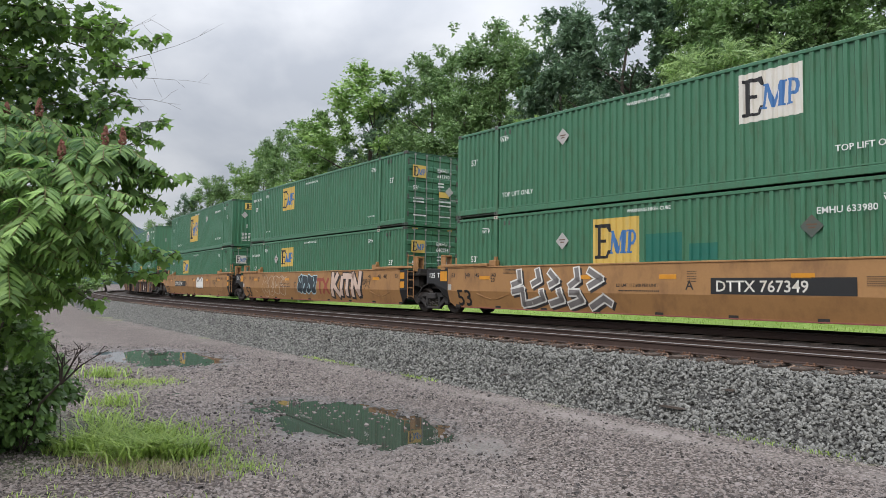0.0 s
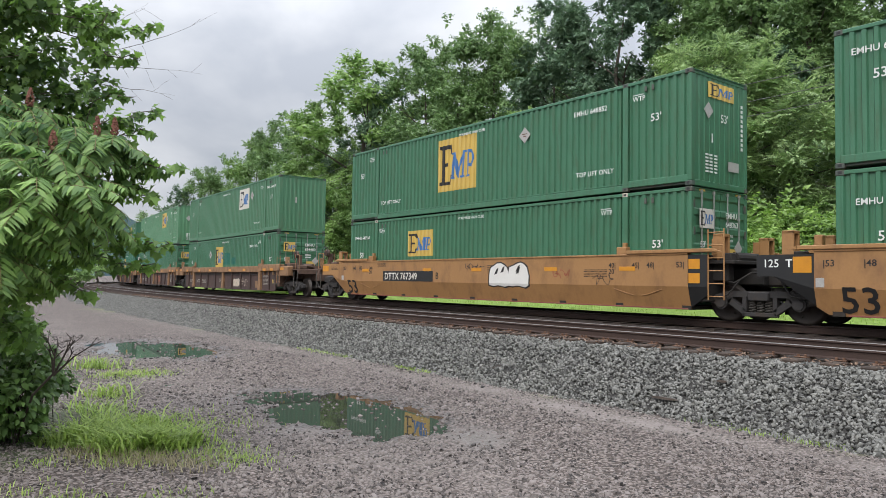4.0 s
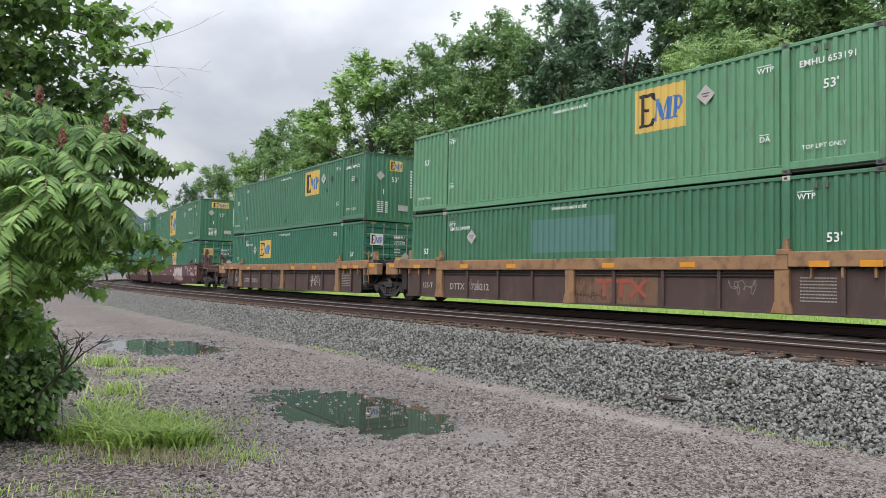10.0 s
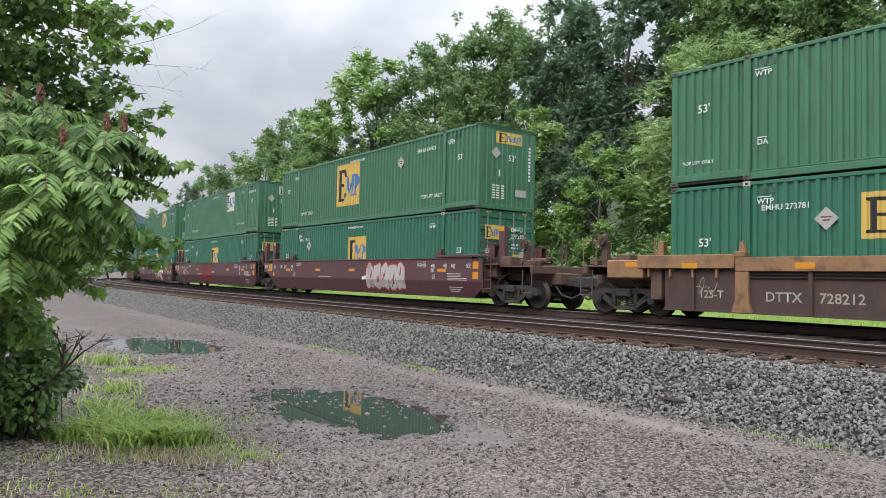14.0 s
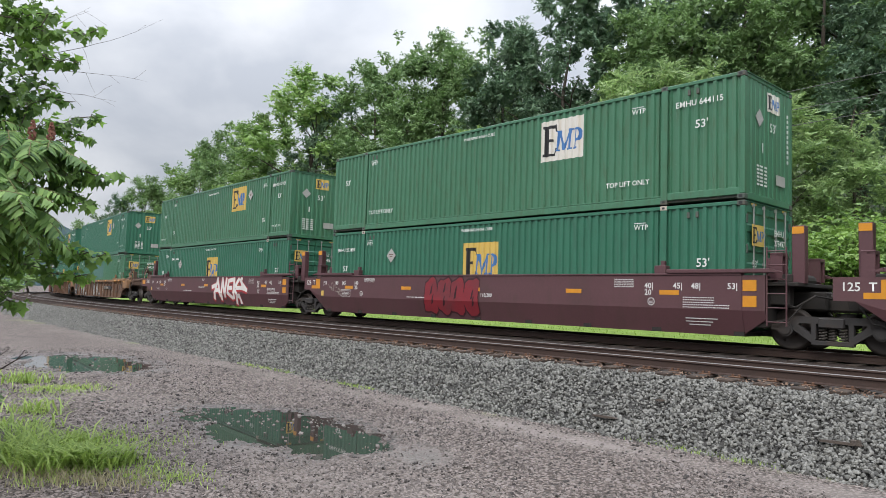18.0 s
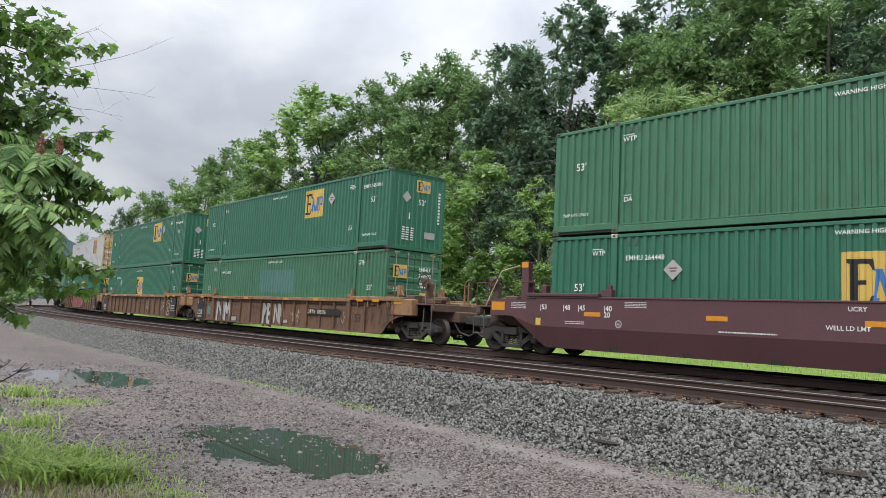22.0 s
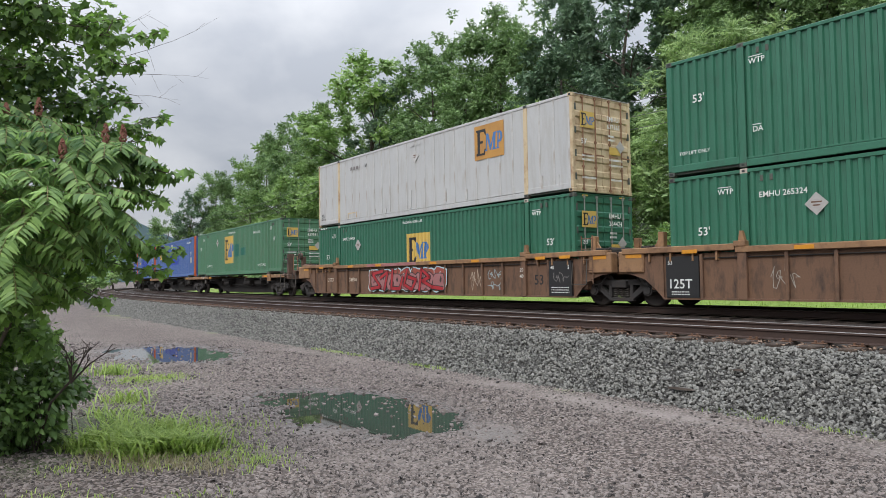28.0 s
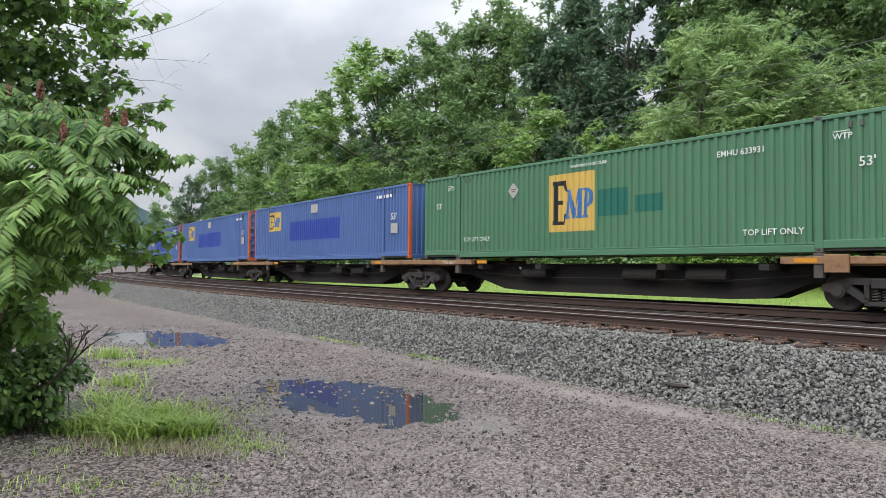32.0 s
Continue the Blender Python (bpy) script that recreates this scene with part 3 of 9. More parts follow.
def build_ground():
    def axis(lo, a, b, hi, d, g):
        mid = list(np.arange(a, b, d))
        out, w = [b], d
        while out[-1] < hi:
            w *= g
            out.append(out[-1] + w)
        neg, w = [a - d], d
        while neg[-1] > lo:
            w *= g
            neg.append(neg[-1] - w)
        return np.array(neg[::-1] + mid + out)
    xs, ys = axis(-1500, -12, 10, 1500, 0.12, 1.14), axis(-700, 4.0, 22.5, 2500, 0.12, 1.14)
    X, Y = np.meshgrid(xs, ys)
    Z = ground_z(X, Y)
    S, O = beside(X, Y)
    nx, ny = len(xs), len(ys)
    co = np.stack([X, Y, Z], -1).reshape(-1, 3).astype(np.float32)
    i = (np.arange(ny - 1)[:, None] * nx + np.arange(nx - 1)[None]).ravel()
    f = np.stack([i, i + 1, i + 1 + nx, i + nx], 1).astype(np.int32)
    me = bpy.data.meshes.new("ground")
    me.vertices.add(len(co)); me.vertices.foreach_set("co", co.ravel())
    me.loops.add(f.size); me.loops.foreach_set("vertex_index", f.ravel())
    me.polygons.add(len(f)); me.polygons.foreach_set("loop_start", np.arange(0, f.size, 4, dtype=np.int32))
    me.polygons.foreach_set("use_smooth", np.ones(len(f), dtype=bool))
    me.update(calc_edges=True)
    me.materials.append(M_GROUND)
    wob = ripple(X, Y, 1.1, 11) * 0.25 + ripple(X, Y, 4.0, 12) * 0.12
    lane = np.maximum(np.exp(-((O + 6.62 + 0.5 * wob) / 0.36) ** 2), 0.7 * np.exp(-((O + 10.9 + wob) / 0.9) ** 2)) * step(-60, -20, S) * (0.55 + 0.35 * ripple(X, Y, 2.5, 13)) * (0.45 + 0.55 * step(4, 13, S))
    silt = np.clip(1.5 * np.exp(-((X - 0.55 + wob * 0.6) / 0.5) ** 2 - ((Y - 9.1 + wob) / 0.6) ** 2) - 0.25, 0, 1)
    lane = np.maximum(lane, silt)
    # a weedy strip along the foot of the stones, and the corner by the bushes
    weeds = step(0.75, 1.5, ripple(X, Y, 1.6, 21) + 0.35 * ripple(X, Y, 9.0, 22)) * np.exp(-((O + 5.95) / 0.22) ** 2) * 0.55
    corner = (np.exp(-((X + 3.4) / 0.6) ** 2 - ((Y - 8.5) / 0.5) ** 2) + 0.8 * np.exp(-((X + 6.0) / 0.5) ** 2 - ((Y - 14.5) / 0.5) ** 2) + 0.7 * np.exp(-((X + 2.3) / 0.35) ** 2 - ((Y - 8.1) / 0.25) ** 2)) * (0.6 + 0.4 * ripple(X, Y, 5.0, 23))
    lawn = np.clip(np.maximum.reduce([step(5.6, 6.2, O) * (1 - step(20, 22, O)), weeds, corner * 0.5]), 0, 1)
    # The wood's darker tone also covers the corner by the thicket.
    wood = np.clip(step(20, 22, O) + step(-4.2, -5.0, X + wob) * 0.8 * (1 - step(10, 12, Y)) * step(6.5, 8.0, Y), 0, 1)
    zone = np.stack([np.clip(lane, 0, 1), lawn, wood, np.ones_like(wood)], -1).reshape(-1, 4).astype(np.float32)
    a = me.attributes.new("zone", "FLOAT_COLOR", "POINT")
    a.data.foreach_set("color", zone.ravel())
    d = puddle_depth(X, Y)
    a = me.attributes.new("wet", "FLOAT", "POINT")
    a.data.foreach_set("value", np.clip(np.maximum(step(-0.55, 0.1, d), 0.85 * silt), 0, 1).ravel().astype(np.float32))
    tagged(new("ground", me), "grey gravel lot with damp hollows, weeds and lawn beyond the line", "ground", "", "structure")


build_ground()


def build_puddles():
    for k, (cx, cy, a, b, turn) in enumerate(PUDDLES):
        n = 90
        r = 1.9
        U, V = np.meshgrid(np.linspace(-a * r, a * r, n), np.linspace(-b * r, b * r, n))
        c, s = math.cos(radians(turn)), math.sin(radians(turn))
        X, Y = cx + U * c - V * s, cy + U * s + V * c
        g = ground_z(X, Y)
        keep = (g < WATER_Z + 0.02)
        me = Mesh()
        co = [(X.ravel()[i], Y.ravel()[i], WATER_Z - 0.003 * k) for i in range(n * n)]
        fs = []
        for j in range(n - 1):
            for i in range(n - 1):
                if keep[j, i] or keep[j, i + 1] or keep[j + 1, i] or keep[j + 1, i + 1]:
                    fs.append((j * n + i, j * n + i + 1, (j + 1) * n + i + 1, (j + 1) * n + i))
        me.add(co, fs)
        dm = me.data("puddle", M_WATER)
        bm = bmesh.new(); bm.from_mesh(dm)
        bmesh.ops.delete(bm, geom=[v for v in bm.verts if not v.link_faces], context="VERTS")
        bm.to_mesh(dm); bm.free()
        tagged(new("water", dm), "shallow muddy rainwater puddle lying in the gravel", "puddle", "puddles in the lot", "structure")


build_puddles()

# ---- ballast bed and two tracks ----
TRACKS = [(HALF_LOAD, RAIL_Z, "far"), (-3.0, RAIL_Z - 0.10, "near")]     # centre beyond the near face, height of the rail


def track_z(base, s):
    return base + GRADE * s


def build_ballast():
    prof = [(-6.4, LOT_Z - 0.1), (TOE, LOT_Z), (-5.7, -0.22), (-5.2, 0.02), (-4.8, 0.24), (SHOULDER, 0.37), (-3.0, 0.40), (-1.6, 0.41), (-0.85, 0.42), (-0.2, 0.50), (1.3, 0.51), (2.8, 0.50), (3.5, 0.45), (5.2, 0.22), (6.0, 0.05)]
    ss = np.concatenate([np.arange(-350, -40, 4.0), np.arange(-40, 40, 0.35), np.arange(40, 85, 3.0)])
    P = []
    r = np.random.RandomState(5)
    O = np.interp(np.linspace(0, len(prof) - 1, 43), range(len(prof)), [p_[0] for p_ in prof])
    Zp = np.interp(O, [p_[0] for p_ in prof], [p_[1] for p_ in prof])
    for s in ss:
        x, y = line(s, O)
        jit = r.normal(0, 0.012, len(O)) * (np.abs(s) < 45)
        P.append(np.stack([x, y, Zp + GRADE * s * step(-6.5, -5.0, O) + jit - 0.06 * (O < -4.1)], -1))
    P = np.array(P)
    n, k, _ = P.shape
    me = Mesh()
    me.v = [tuple(q) for q in P.reshape(-1, 3)]
    me.f = [(a * k + b, a * k + b + 1, (a + 1) * k + b + 1, (a + 1) * k + b) for a in range(n - 1) for b in range(k - 1)]
    me.f = [f[::-1] for f in me.f]
    me.m = [0] * len(me.f)
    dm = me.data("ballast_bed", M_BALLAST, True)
    o_all = np.tile(O, n)
    st = np.maximum.reduce([step(-4.55, -4.15, o_all) * (1 - step(4.0, 4.6, o_all))]) * np.clip(0.8 + 0.2 * r.normal(0, 1, len(o_all)), 0, 1)
    a = dm.attributes.new("stain", "FLOAT", "POINT")
    a.data.foreach_set("value", st.astype(np.float32))
    return tagged(new("ballast_bed", dm), "grey crushed-stone ballast bank under two railway tracks", "ballast", "", "structure")


# Bed near-black: shade in the gaps between loose stones is in its colour.
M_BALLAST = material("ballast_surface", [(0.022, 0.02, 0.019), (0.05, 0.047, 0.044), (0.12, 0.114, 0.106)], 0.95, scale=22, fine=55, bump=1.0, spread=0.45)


def stain_mix(m, colour):
    """Rust and oil dust along the running lines."""
    nt = m.node_tree
    N, K = nt.nodes.new, nt.links.new
    b = nt.nodes["Principled BSDF"]
    src = b.inputs["Base Color"].links[0].from_socket
    at = N("ShaderNodeAttribute"); at.attribute_name = "stain"
    mx = N("ShaderNodeMix"); mx.data_type = "RGBA"; mx.blend_type = "MULTIPLY"
    mx.inputs["B"].default_value = (*colour, 1)
    K(at.outputs["Fac"], mx.inputs["Factor"]); K(src, mx.inputs["A"]); K(mx.outputs["Result"], b.inputs["Base Color"])


stain_mix(M_BALLAST, (0.5, 0.3, 0.22))
bed = build_ballast()


def build_rails():
    sec = [(-0.07, 0), (0.07, 0), (0.07, 0.012), (0.012, 0.03), (0.010, 0.125), (0.037, 0.137), (0.037, 0.165), (0.028, 0.172), (-0.028, 0.172), (-0.037, 0.165), (-0.037, 0.137), (-0.010, 0.125), (-0.012, 0.03), (-0.07, 0.012)]
    ss = np.concatenate([np.arange(-350, -60, 3.0), np.arange(-60, 85, 1.0)])
    for off, zr, nm in TRACKS:
        tr = thing("railway_track", ("second railway track carrying the train" if nm == "far" else "empty railway track nearest the gravel lot") + ", rusty rails", "track", "railway tracks", "structure")
        for side in (-1, 1):
            me = Mesh()
            o = off + side * 0.755
            rings = []
            for s in ss:
                h = np.interp(s, _s, _h)
                x, y = line(s, o)
                z = track_z(zr, s) - 0.172
                rings.append([(x - math.sin(h) * a, y + math.cos(h) * a, z + b) for a, b in sec])
            k = len(sec)
            me.v = [q for r_ in rings for q in r_]
            for i in range(len(ss) - 1):
                for j in range(k):
                    j2 = (j + 1) % k
                    me.f.append((i * k + j, (i + 1) * k + j, (i + 1) * k + j2, i * k + j2))
                    me.m.append(1 if j in (6, 7, 8) else 0)
            part("rail", me, [M_RAIL, M_RAILHEAD], tr, "rust-brown rail with a polished head")
        tracks_[nm] = tr


tracks_ = {}
build_rails()


# ---- ties, fastenings and loose stone ----
def build_ties():
    tie = Mesh(); tie.box(-0.115, 0.115, -1.3, 1.3, -0.17, 0.0, 0.012)
    ties = [tie.data("tie", M_TIE)]
    for k in range(3):
        t2 = Mesh()
        r = random.Random(k)
        t2.box(-0.115, 0.115, -1.3 - 0.05 * r.random(), 1.3 + 0.05 * r.random(), -0.17, -0.008 * r.random(), 0.018)
        ties.append(t2.data("tie", M_TIE))
    plate = Mesh()
    for sg in (-1, 1):
        for q in (-0.1, 0.1):
            plate.box(-0.1, 0.1, sg * 0.755 + q - 0.07, sg * 0.755 + q + 0.07, 0.0, 0.014, 0.003)
            for dx in (-0.055, 0.055):
                plate.box(dx - 0.016, dx + 0.016, sg * 0.755 + q - 0.02, sg * 0.755 + q + 0.02, 0.014, 0.05, 0.004)
    pm = plate.data("tie_plate", M_SPIKE)
    r = random.Random(3)
    for off, zr, nm in TRACKS:
        near = nm == "near"
        s, rest = -140.0, Mesh()
        while s < 60:
            x, y = line(s, off)
            h = heading(s)
            m = Matrix.Translation((x, y, track_z(zr, s) - 0.186)) @ Matrix.Rotation(radians(h + r.uniform(-0.8, 0.8)), 4, "Z") @ Matrix.Translation((0, r.uniform(-0.05, 0.05), r.uniform(-0.012, 0.0)))
            if near and -28 < s < 27:
                t = part("tie", ties[r.randrange(4)], None, tracks_[nm], m=m)
                part("tie_plate", pm, None, t)
            else:
                rest.box(-0.115, 0.115, -1.3, 1.3, -0.17, 0.0, 0.0, m=m)
            s += 0.55
        part("ties_beyond", rest, [M_TIE], tracks_[nm], "row of dark wooden ties", kind="stuff")


build_ties()

# a broken stone: three corners below, three above
CHIP = np.array([(1.0, 0.0, -0.55), (-0.5, 0.87, -0.55), (-0.5, -0.87, -0.55), (0.62, 0.3, 0.6), (-0.55, 0.5, 0.6), (-0.1, -0.68, 0.6)])
CHIP_F = [(3, 4, 5), (0, 1, 3), (1, 4, 3), (1, 2, 4), (2, 5, 4), (2, 0, 5), (0, 3, 5)]


def stones(P, size, seed, flat=0.75, tilt=0.5):
    """Crushed stones at the places P, each turned and tilted its own way."""
    r = np.random.RandomState(seed)
    n = len(P)
    v = CHIP[None] * (1 + r.uniform(-0.25, 0.25, (n, 6, 1))) + r.normal(0, 0.13, (n, 6, 3))
    v *= (size[:, None, None] * r.uniform(0.7, 1.3, (n, 1, 3)))
    v[:, :, 2] *= flat
    a, b, c = r.uniform(0, 6.28, n), r.normal(0, tilt, n), r.normal(0, tilt, n)
    z0, o1 = np.zeros(n), np.ones(n)

    def turn(rows):
        return np.stack([np.stack(q, -1) for q in rows], 1)
    Rz = turn([(np.cos(a), -np.sin(a), z0), (np.sin(a), np.cos(a), z0), (z0, z0, o1)])
    Rx = turn([(o1, z0, z0), (z0, np.cos(b), -np.sin(b)), (z0, np.sin(b), np.cos(b))])
    Ry = turn([(np.cos(c), z0, np.sin(c)), (z0, o1, z0), (-np.sin(c), z0, np.cos(c))])
    return np.einsum("nij,nkj->nki", Rx @ Ry @ Rz, v) + P[:, None, :]


PROF_O = [-6.4, TOE, -5.7, -5.2, -4.8, SHOULDER, -3.0, -1.6, -0.85, -0.2, 1.3]
PROF_Z = [LOT_Z - 0.1, LOT_Z, -0.22, 0.02, 0.24, 0.37, 0.38, 0.41, 0.42, 0.50, 0.51]


def bank_places(n, s0, s1, o0, o1, seed, up, thin=1.0):
    r = np.random.RandomState(seed)
    s, o = s1 - (s1 - s0) * r.uniform(0, 1, n) ** thin, r.uniform(o0, o1, n)
    x, y = line(s, o)
    z = np.interp(o, PROF_O, PROF_Z) + GRADE * s * step(-6.5, -5.0, o) + up
    return np.stack([x, y, z], -1)


def build_stone():
    r = np.random.RandomState(9)
    P = bank_places(70000, -40, 23, -6.35, -3.95, 1, -0.008, 1.6)
    tagged(new("ballast_stones", solids_mesh("ballast_stones", stones(P, r.uniform(0.017, 0.037, len(P)), 10, 0.9, 0.8), CHIP_F, M_STONE)), "loose grey crushed ballast stone on the bank", "ballast", "", "stuff")
    P = bank_places(16000, -40, 23, -6.35, -3.95, 21, -0.04, 1.6)
    tagged(new("bedded_stones", solids_mesh("bedded_stones", stones(P, r.uniform(0.035, 0.055, len(P)), 22), CHIP_F, M_STONE)), "grey crushed stone packed beneath the loose stones", "ballast", "", "stuff")
    P = bank_places(2200, -30, 23, -4.36, -3.75, 31, 0.05, 1.5)
    tagged(new("rusty_debris", solids_mesh("rusty_debris", stones(P, r.uniform(0.012, 0.03, len(P)), 32, 0.5), CHIP_F, M_DEBRIS)), "rust flakes and old fastenings strewn along the tie ends", "debris", "", "stuff")
    P = bank_places(12000, -40, 22, -4.4, -0.7, 3, -0.01, 1.6)
    tagged(new("stained_stones", solids_mesh("stained_stones", stones(P, r.uniform(0.018, 0.042, len(P)), 12), CHIP_F, M_STONESTAIN)), "rust-stained ballast stone between the rails", "ballast", "", "stuff")
    # finer stone over the lot, with some spilt from the bank
    n = 125000
    y = 4.6 + 19.0 * r.uniform(0, 1, n) ** 1.55
    x = r.uniform(-0.72, 0.66, n) * y
    S, O = beside(x, y)
    d = puddle_depth(x, y)
    rim = np.where(d < -0.02, 1.0, np.where(d < 0.25, 0.2, 0.07))
    keep = (O < -6.1) & (r.uniform(0, 1, n) < rim) & ~((np.exp(-((O + 6.62) / 0.33) ** 2) > r.uniform(0, 1, n) * 1.15)) & ~(0.8 * np.exp(-((x - 0.5) / 0.42) ** 2 - ((y - 9.2) / 0.5) ** 2) > r.uniform(0, 1, n))
    keep &= r.uniform(0, 1, n) < 0.62 + 0.38 * np.clip(1.2 * ripple(x, y, 1.7, 41) + 0.6 * ripple(x, y, 5.0, 42), -1, 1)
    x, y = x[keep], y[keep]
    P = np.stack([x, y, np.maximum(ground_z(x, y), WATER_Z - 0.004) + 0.001], -1)
    sz = r.uniform(0.009, 0.023, len(P)) * (1 + 0.7 * (r.uniform(0, 1, len(P)) < 0.12)) * np.clip(y / 9.0, 1.0, 1.35)
    tagged(new("gravel_stones", solids_mesh("gravel_stones", stones(P, sz, 13, 0.9, 0.75), CHIP_F, M_GRAVEL)), "small grey and brown gravel strewn over the lot", "gravel", "", "stuff")


M_STONESTAIN = material("ballast_stone_stained", [(0.03, 0.022, 0.018), (0.075, 0.052, 0.04), (0.2, 0.13, 0.09)], 0.9, scale=3, fine=40, bump=0.3, island=0.9, spread=0.8)
build_stone()


def build_scraps():
    """Broken wood and a few odd stones lying on the bank."""
    for s, o, l, t, nm in ((13.3, -5.75, 0.42, -48, "wood"), (16.6, -5.5, 0.5, -40, "wood"), (13.9, -5.15, 0.15, -20, "wood"), (9.4, -5.6, 0.5, 60, "stick"), (16.75, -5.45, 0.1, 10, "chunk")):
        x, y = line(s, o)
        z = float(np.interp(o, PROF_O, PROF_Z)) + 0.03 + GRADE * s
        m = Mesh()
        rr = random.Random(int(s * 10))
        if nm == "stick":
            m.rod((-l / 2, 0, 0), (0, 0.02, 0.02), 0.012, n=6); m.rod((0, 0.02, 0.02), (l / 2, -0.01, 0.0), 0.012, 0.008, n=6)
        else:
            w, hh = (0.035, 0.018) if nm == "wood" else (0.04, 0.035)
            m.prism([(-l / 2, -hh), (l * 0.3, -hh * 1.1), (l / 2, -hh * 0.4), (l * 0.42, hh * 0.7), (-l * 0.2, hh), (-l * 0.47, hh * 0.5)], -w, w)
        ob = new("wood_scrap" if nm != "chunk" else "rock", m.data("scrap", M_WOODSTICK))
        ob.matrix_basis = Matrix.Translation((x, y, z)) @ Matrix.Rotation(radians(t), 4, "Z") @ Matrix.Rotation(radians(-4), 4, "X")
        tagged(ob, "dark broken piece of tie wood on the stones" if nm != "chunk" else "brown lump of rock on the stones", "wood scrap" if nm != "chunk" else "rock", "scraps on the bank")


build_scraps()


# ---- the train: how it runs ----
TIMES = [0.5 * i for i in range(65)]
MOVERS, SPINNERS = [], []
# middle of each unit along the line at the start; the units are numbered from the head of the train
OFFS = [9.10, -10.44, -29.90, -53.60, -73.15, -92.92, -116.55, -136.12, -155.73, -179.36, -198.85, -218.18, -238.90, -256.09, -273.28, -290.47]


def travel(t):
    return 8.058 * t - 0.0130592 * t * t + 0.0000365 * t ** 3


def car_pose(s, half=7.5):
    """Where a unit stands whose middle is at s: the origin on the track's middle at the rail's height, x along the way."""
    ax, ay = line(s - half)
    bx, by = line(s + half)
    h = math.atan2(by - ay, bx - ax)
    x, y = (ax + bx) / 2 - math.sin(h) * HALF_LOAD, (ay + by) / 2 + math.cos(h) * HALF_LOAD
    return Matrix.Translation((x, y, RAIL_Z + GRADE * s)) @ Matrix.Rotation(h, 4, "Z") @ Matrix.Rotation(-math.atan(GRADE), 4, "Y")


def mover(ob, off, m=None):
    ob.matrix_basis = car_pose(off)
    MOVERS.append((ob, off, 7.5))
    return ob


# ---- containers ----
CL, CH, CW = 16.154, 2.896, 2.59
HX, HY = CL / 2, CW / 2
LIFT = 6.10      # lifting posts stand this far from the middle
PITCH, RIB = 0.229, 0.048


def rib(x):
    """Depth of the corrugation behind the outer face, at x."""
    if abs(abs(x) - LIFT) < 0.15:      # the sheet is drawn in beside the lifting posts
        return RIB + 0.014
    u = (x / PITCH) % 1.0
    if u < 0.36:
        return 0.0
    if u < 0.48:
        return RIB * (u - 0.36) / 0.12
    if u < 0.88:
        return RIB
    return RIB * (1 - (u - 0.88) / 0.12)


def end_rib(x):
    """The ends are ribbed more shallowly than the sides."""
    return rib(x) * 0.4


def rib_knots(x0, x1):
    k = math.floor(x0 / PITCH)
    out = [x0]
    while k * PITCH < x1:
        for u in (0, 0.36, 0.48, 0.88):
            x = (k + u) * PITCH
            if x0 + 1e-4 < x < x1 - 1e-4:
                out.append(x)
        k += 1
    for q in (-LIFT - 0.15, -LIFT + 0.15, LIFT - 0.15, LIFT + 0.15):
        out += [x for x in (q - 0.004, q + 0.004) if x0 + 1e-4 < x < x1 - 1e-4]
    return sorted(out) + [x1]


def drape(shapes, depth=None, y=0.0, dx=0.04, crease=False):
    """Flat painted shapes (lists of x, z corners) laid on a wall that faces -y, following its corrugation."""
    me = Mesh()
    for mi, pts in shapes:
        xs_ = sorted({round(p_[0], 4) for p_ in pts})
        x0, x1 = xs_[0], xs_[-1]
        cuts = set(xs_)
        n = max(1, int((x1 - x0) / dx))
        if depth:
            cuts |= {round(q, 4) for q in rib_knots(x0, x1)}
        else:
            cuts |= {round(x0 + (x1 - x0) * i / n, 4) for i in range(n + 1)}
        cuts = sorted(cuts)

        def spans(x):
            zs = []
            for (xa, za), (xb, zb) in zip(pts, pts[1:] + pts[:1]):
                if (xa <= x) != (xb <= x):
                    zs.append(za + (zb - za) * (x - xa) / (xb - xa))
            return sorted(zs)
        for a, b in zip(cuts[:-1], cuts[1:]):
            if b - a < 2e-4:
                continue
            e = (b - a) * 0.02
            sa, sb = spans(a + e), spans(b - e)
            if len(sa) != len(sb) or not sa:
                continue
            ya, yb = (y + (depth(a) if depth else 0), y + (depth(b) if depth else 0))
            for i in range(0, len(sa) - 1, 2):
                if crease:
                    for lo, hi in ((-9.0, 0.8), (0.8, 9.0)):
                        za, zb, zc, zd = (min(max(q, lo), hi) for q in (sa[i], sb[i], sb[i + 1], sa[i + 1]))
                        if max(zc, zd) - min(za, zb) > 1e-4:
                            me.poly([(xx, yy + 0.3036 * max(0.0, 0.8 - zz), zz) for xx, yy, zz in ((a, ya, za), (b, yb, zb), (b, yb, zc), (a, ya, zd))], mi)
                    continue
                me.poly([(a, ya, sa[i]), (b, yb, sb[i]), (b, yb, sb[i + 1]), (a, ya, sa[i + 1])], mi)
    return me


def wall_panel(x0, x1, z0, z1, y, sgn):
    """Corrugated sheet; sgn: -1 if it faces -y, 1 if it faces y."""
    me = Mesh()
    ks = rib_knots(x0, x1)
    for a, b in zip(ks[:-1], ks[1:]):
        ya, yb = y - sgn * rib(a), y - sgn * rib(b)
        q = [(a, ya, z0), (b, yb, z0), (b, yb, z1), (a, ya, z1)]
        me.poly(q if sgn < 0 else q[::-1])
        q = [(a, ya - sgn * 0.04, z0), (b, yb - sgn * 0.04, z0), (b, yb - sgn * 0.04, z1), (a, ya - sgn * 0.04, z1)]
        me.poly(q[::-1] if sgn < 0 else q)
    return me


_box_meshes = {}


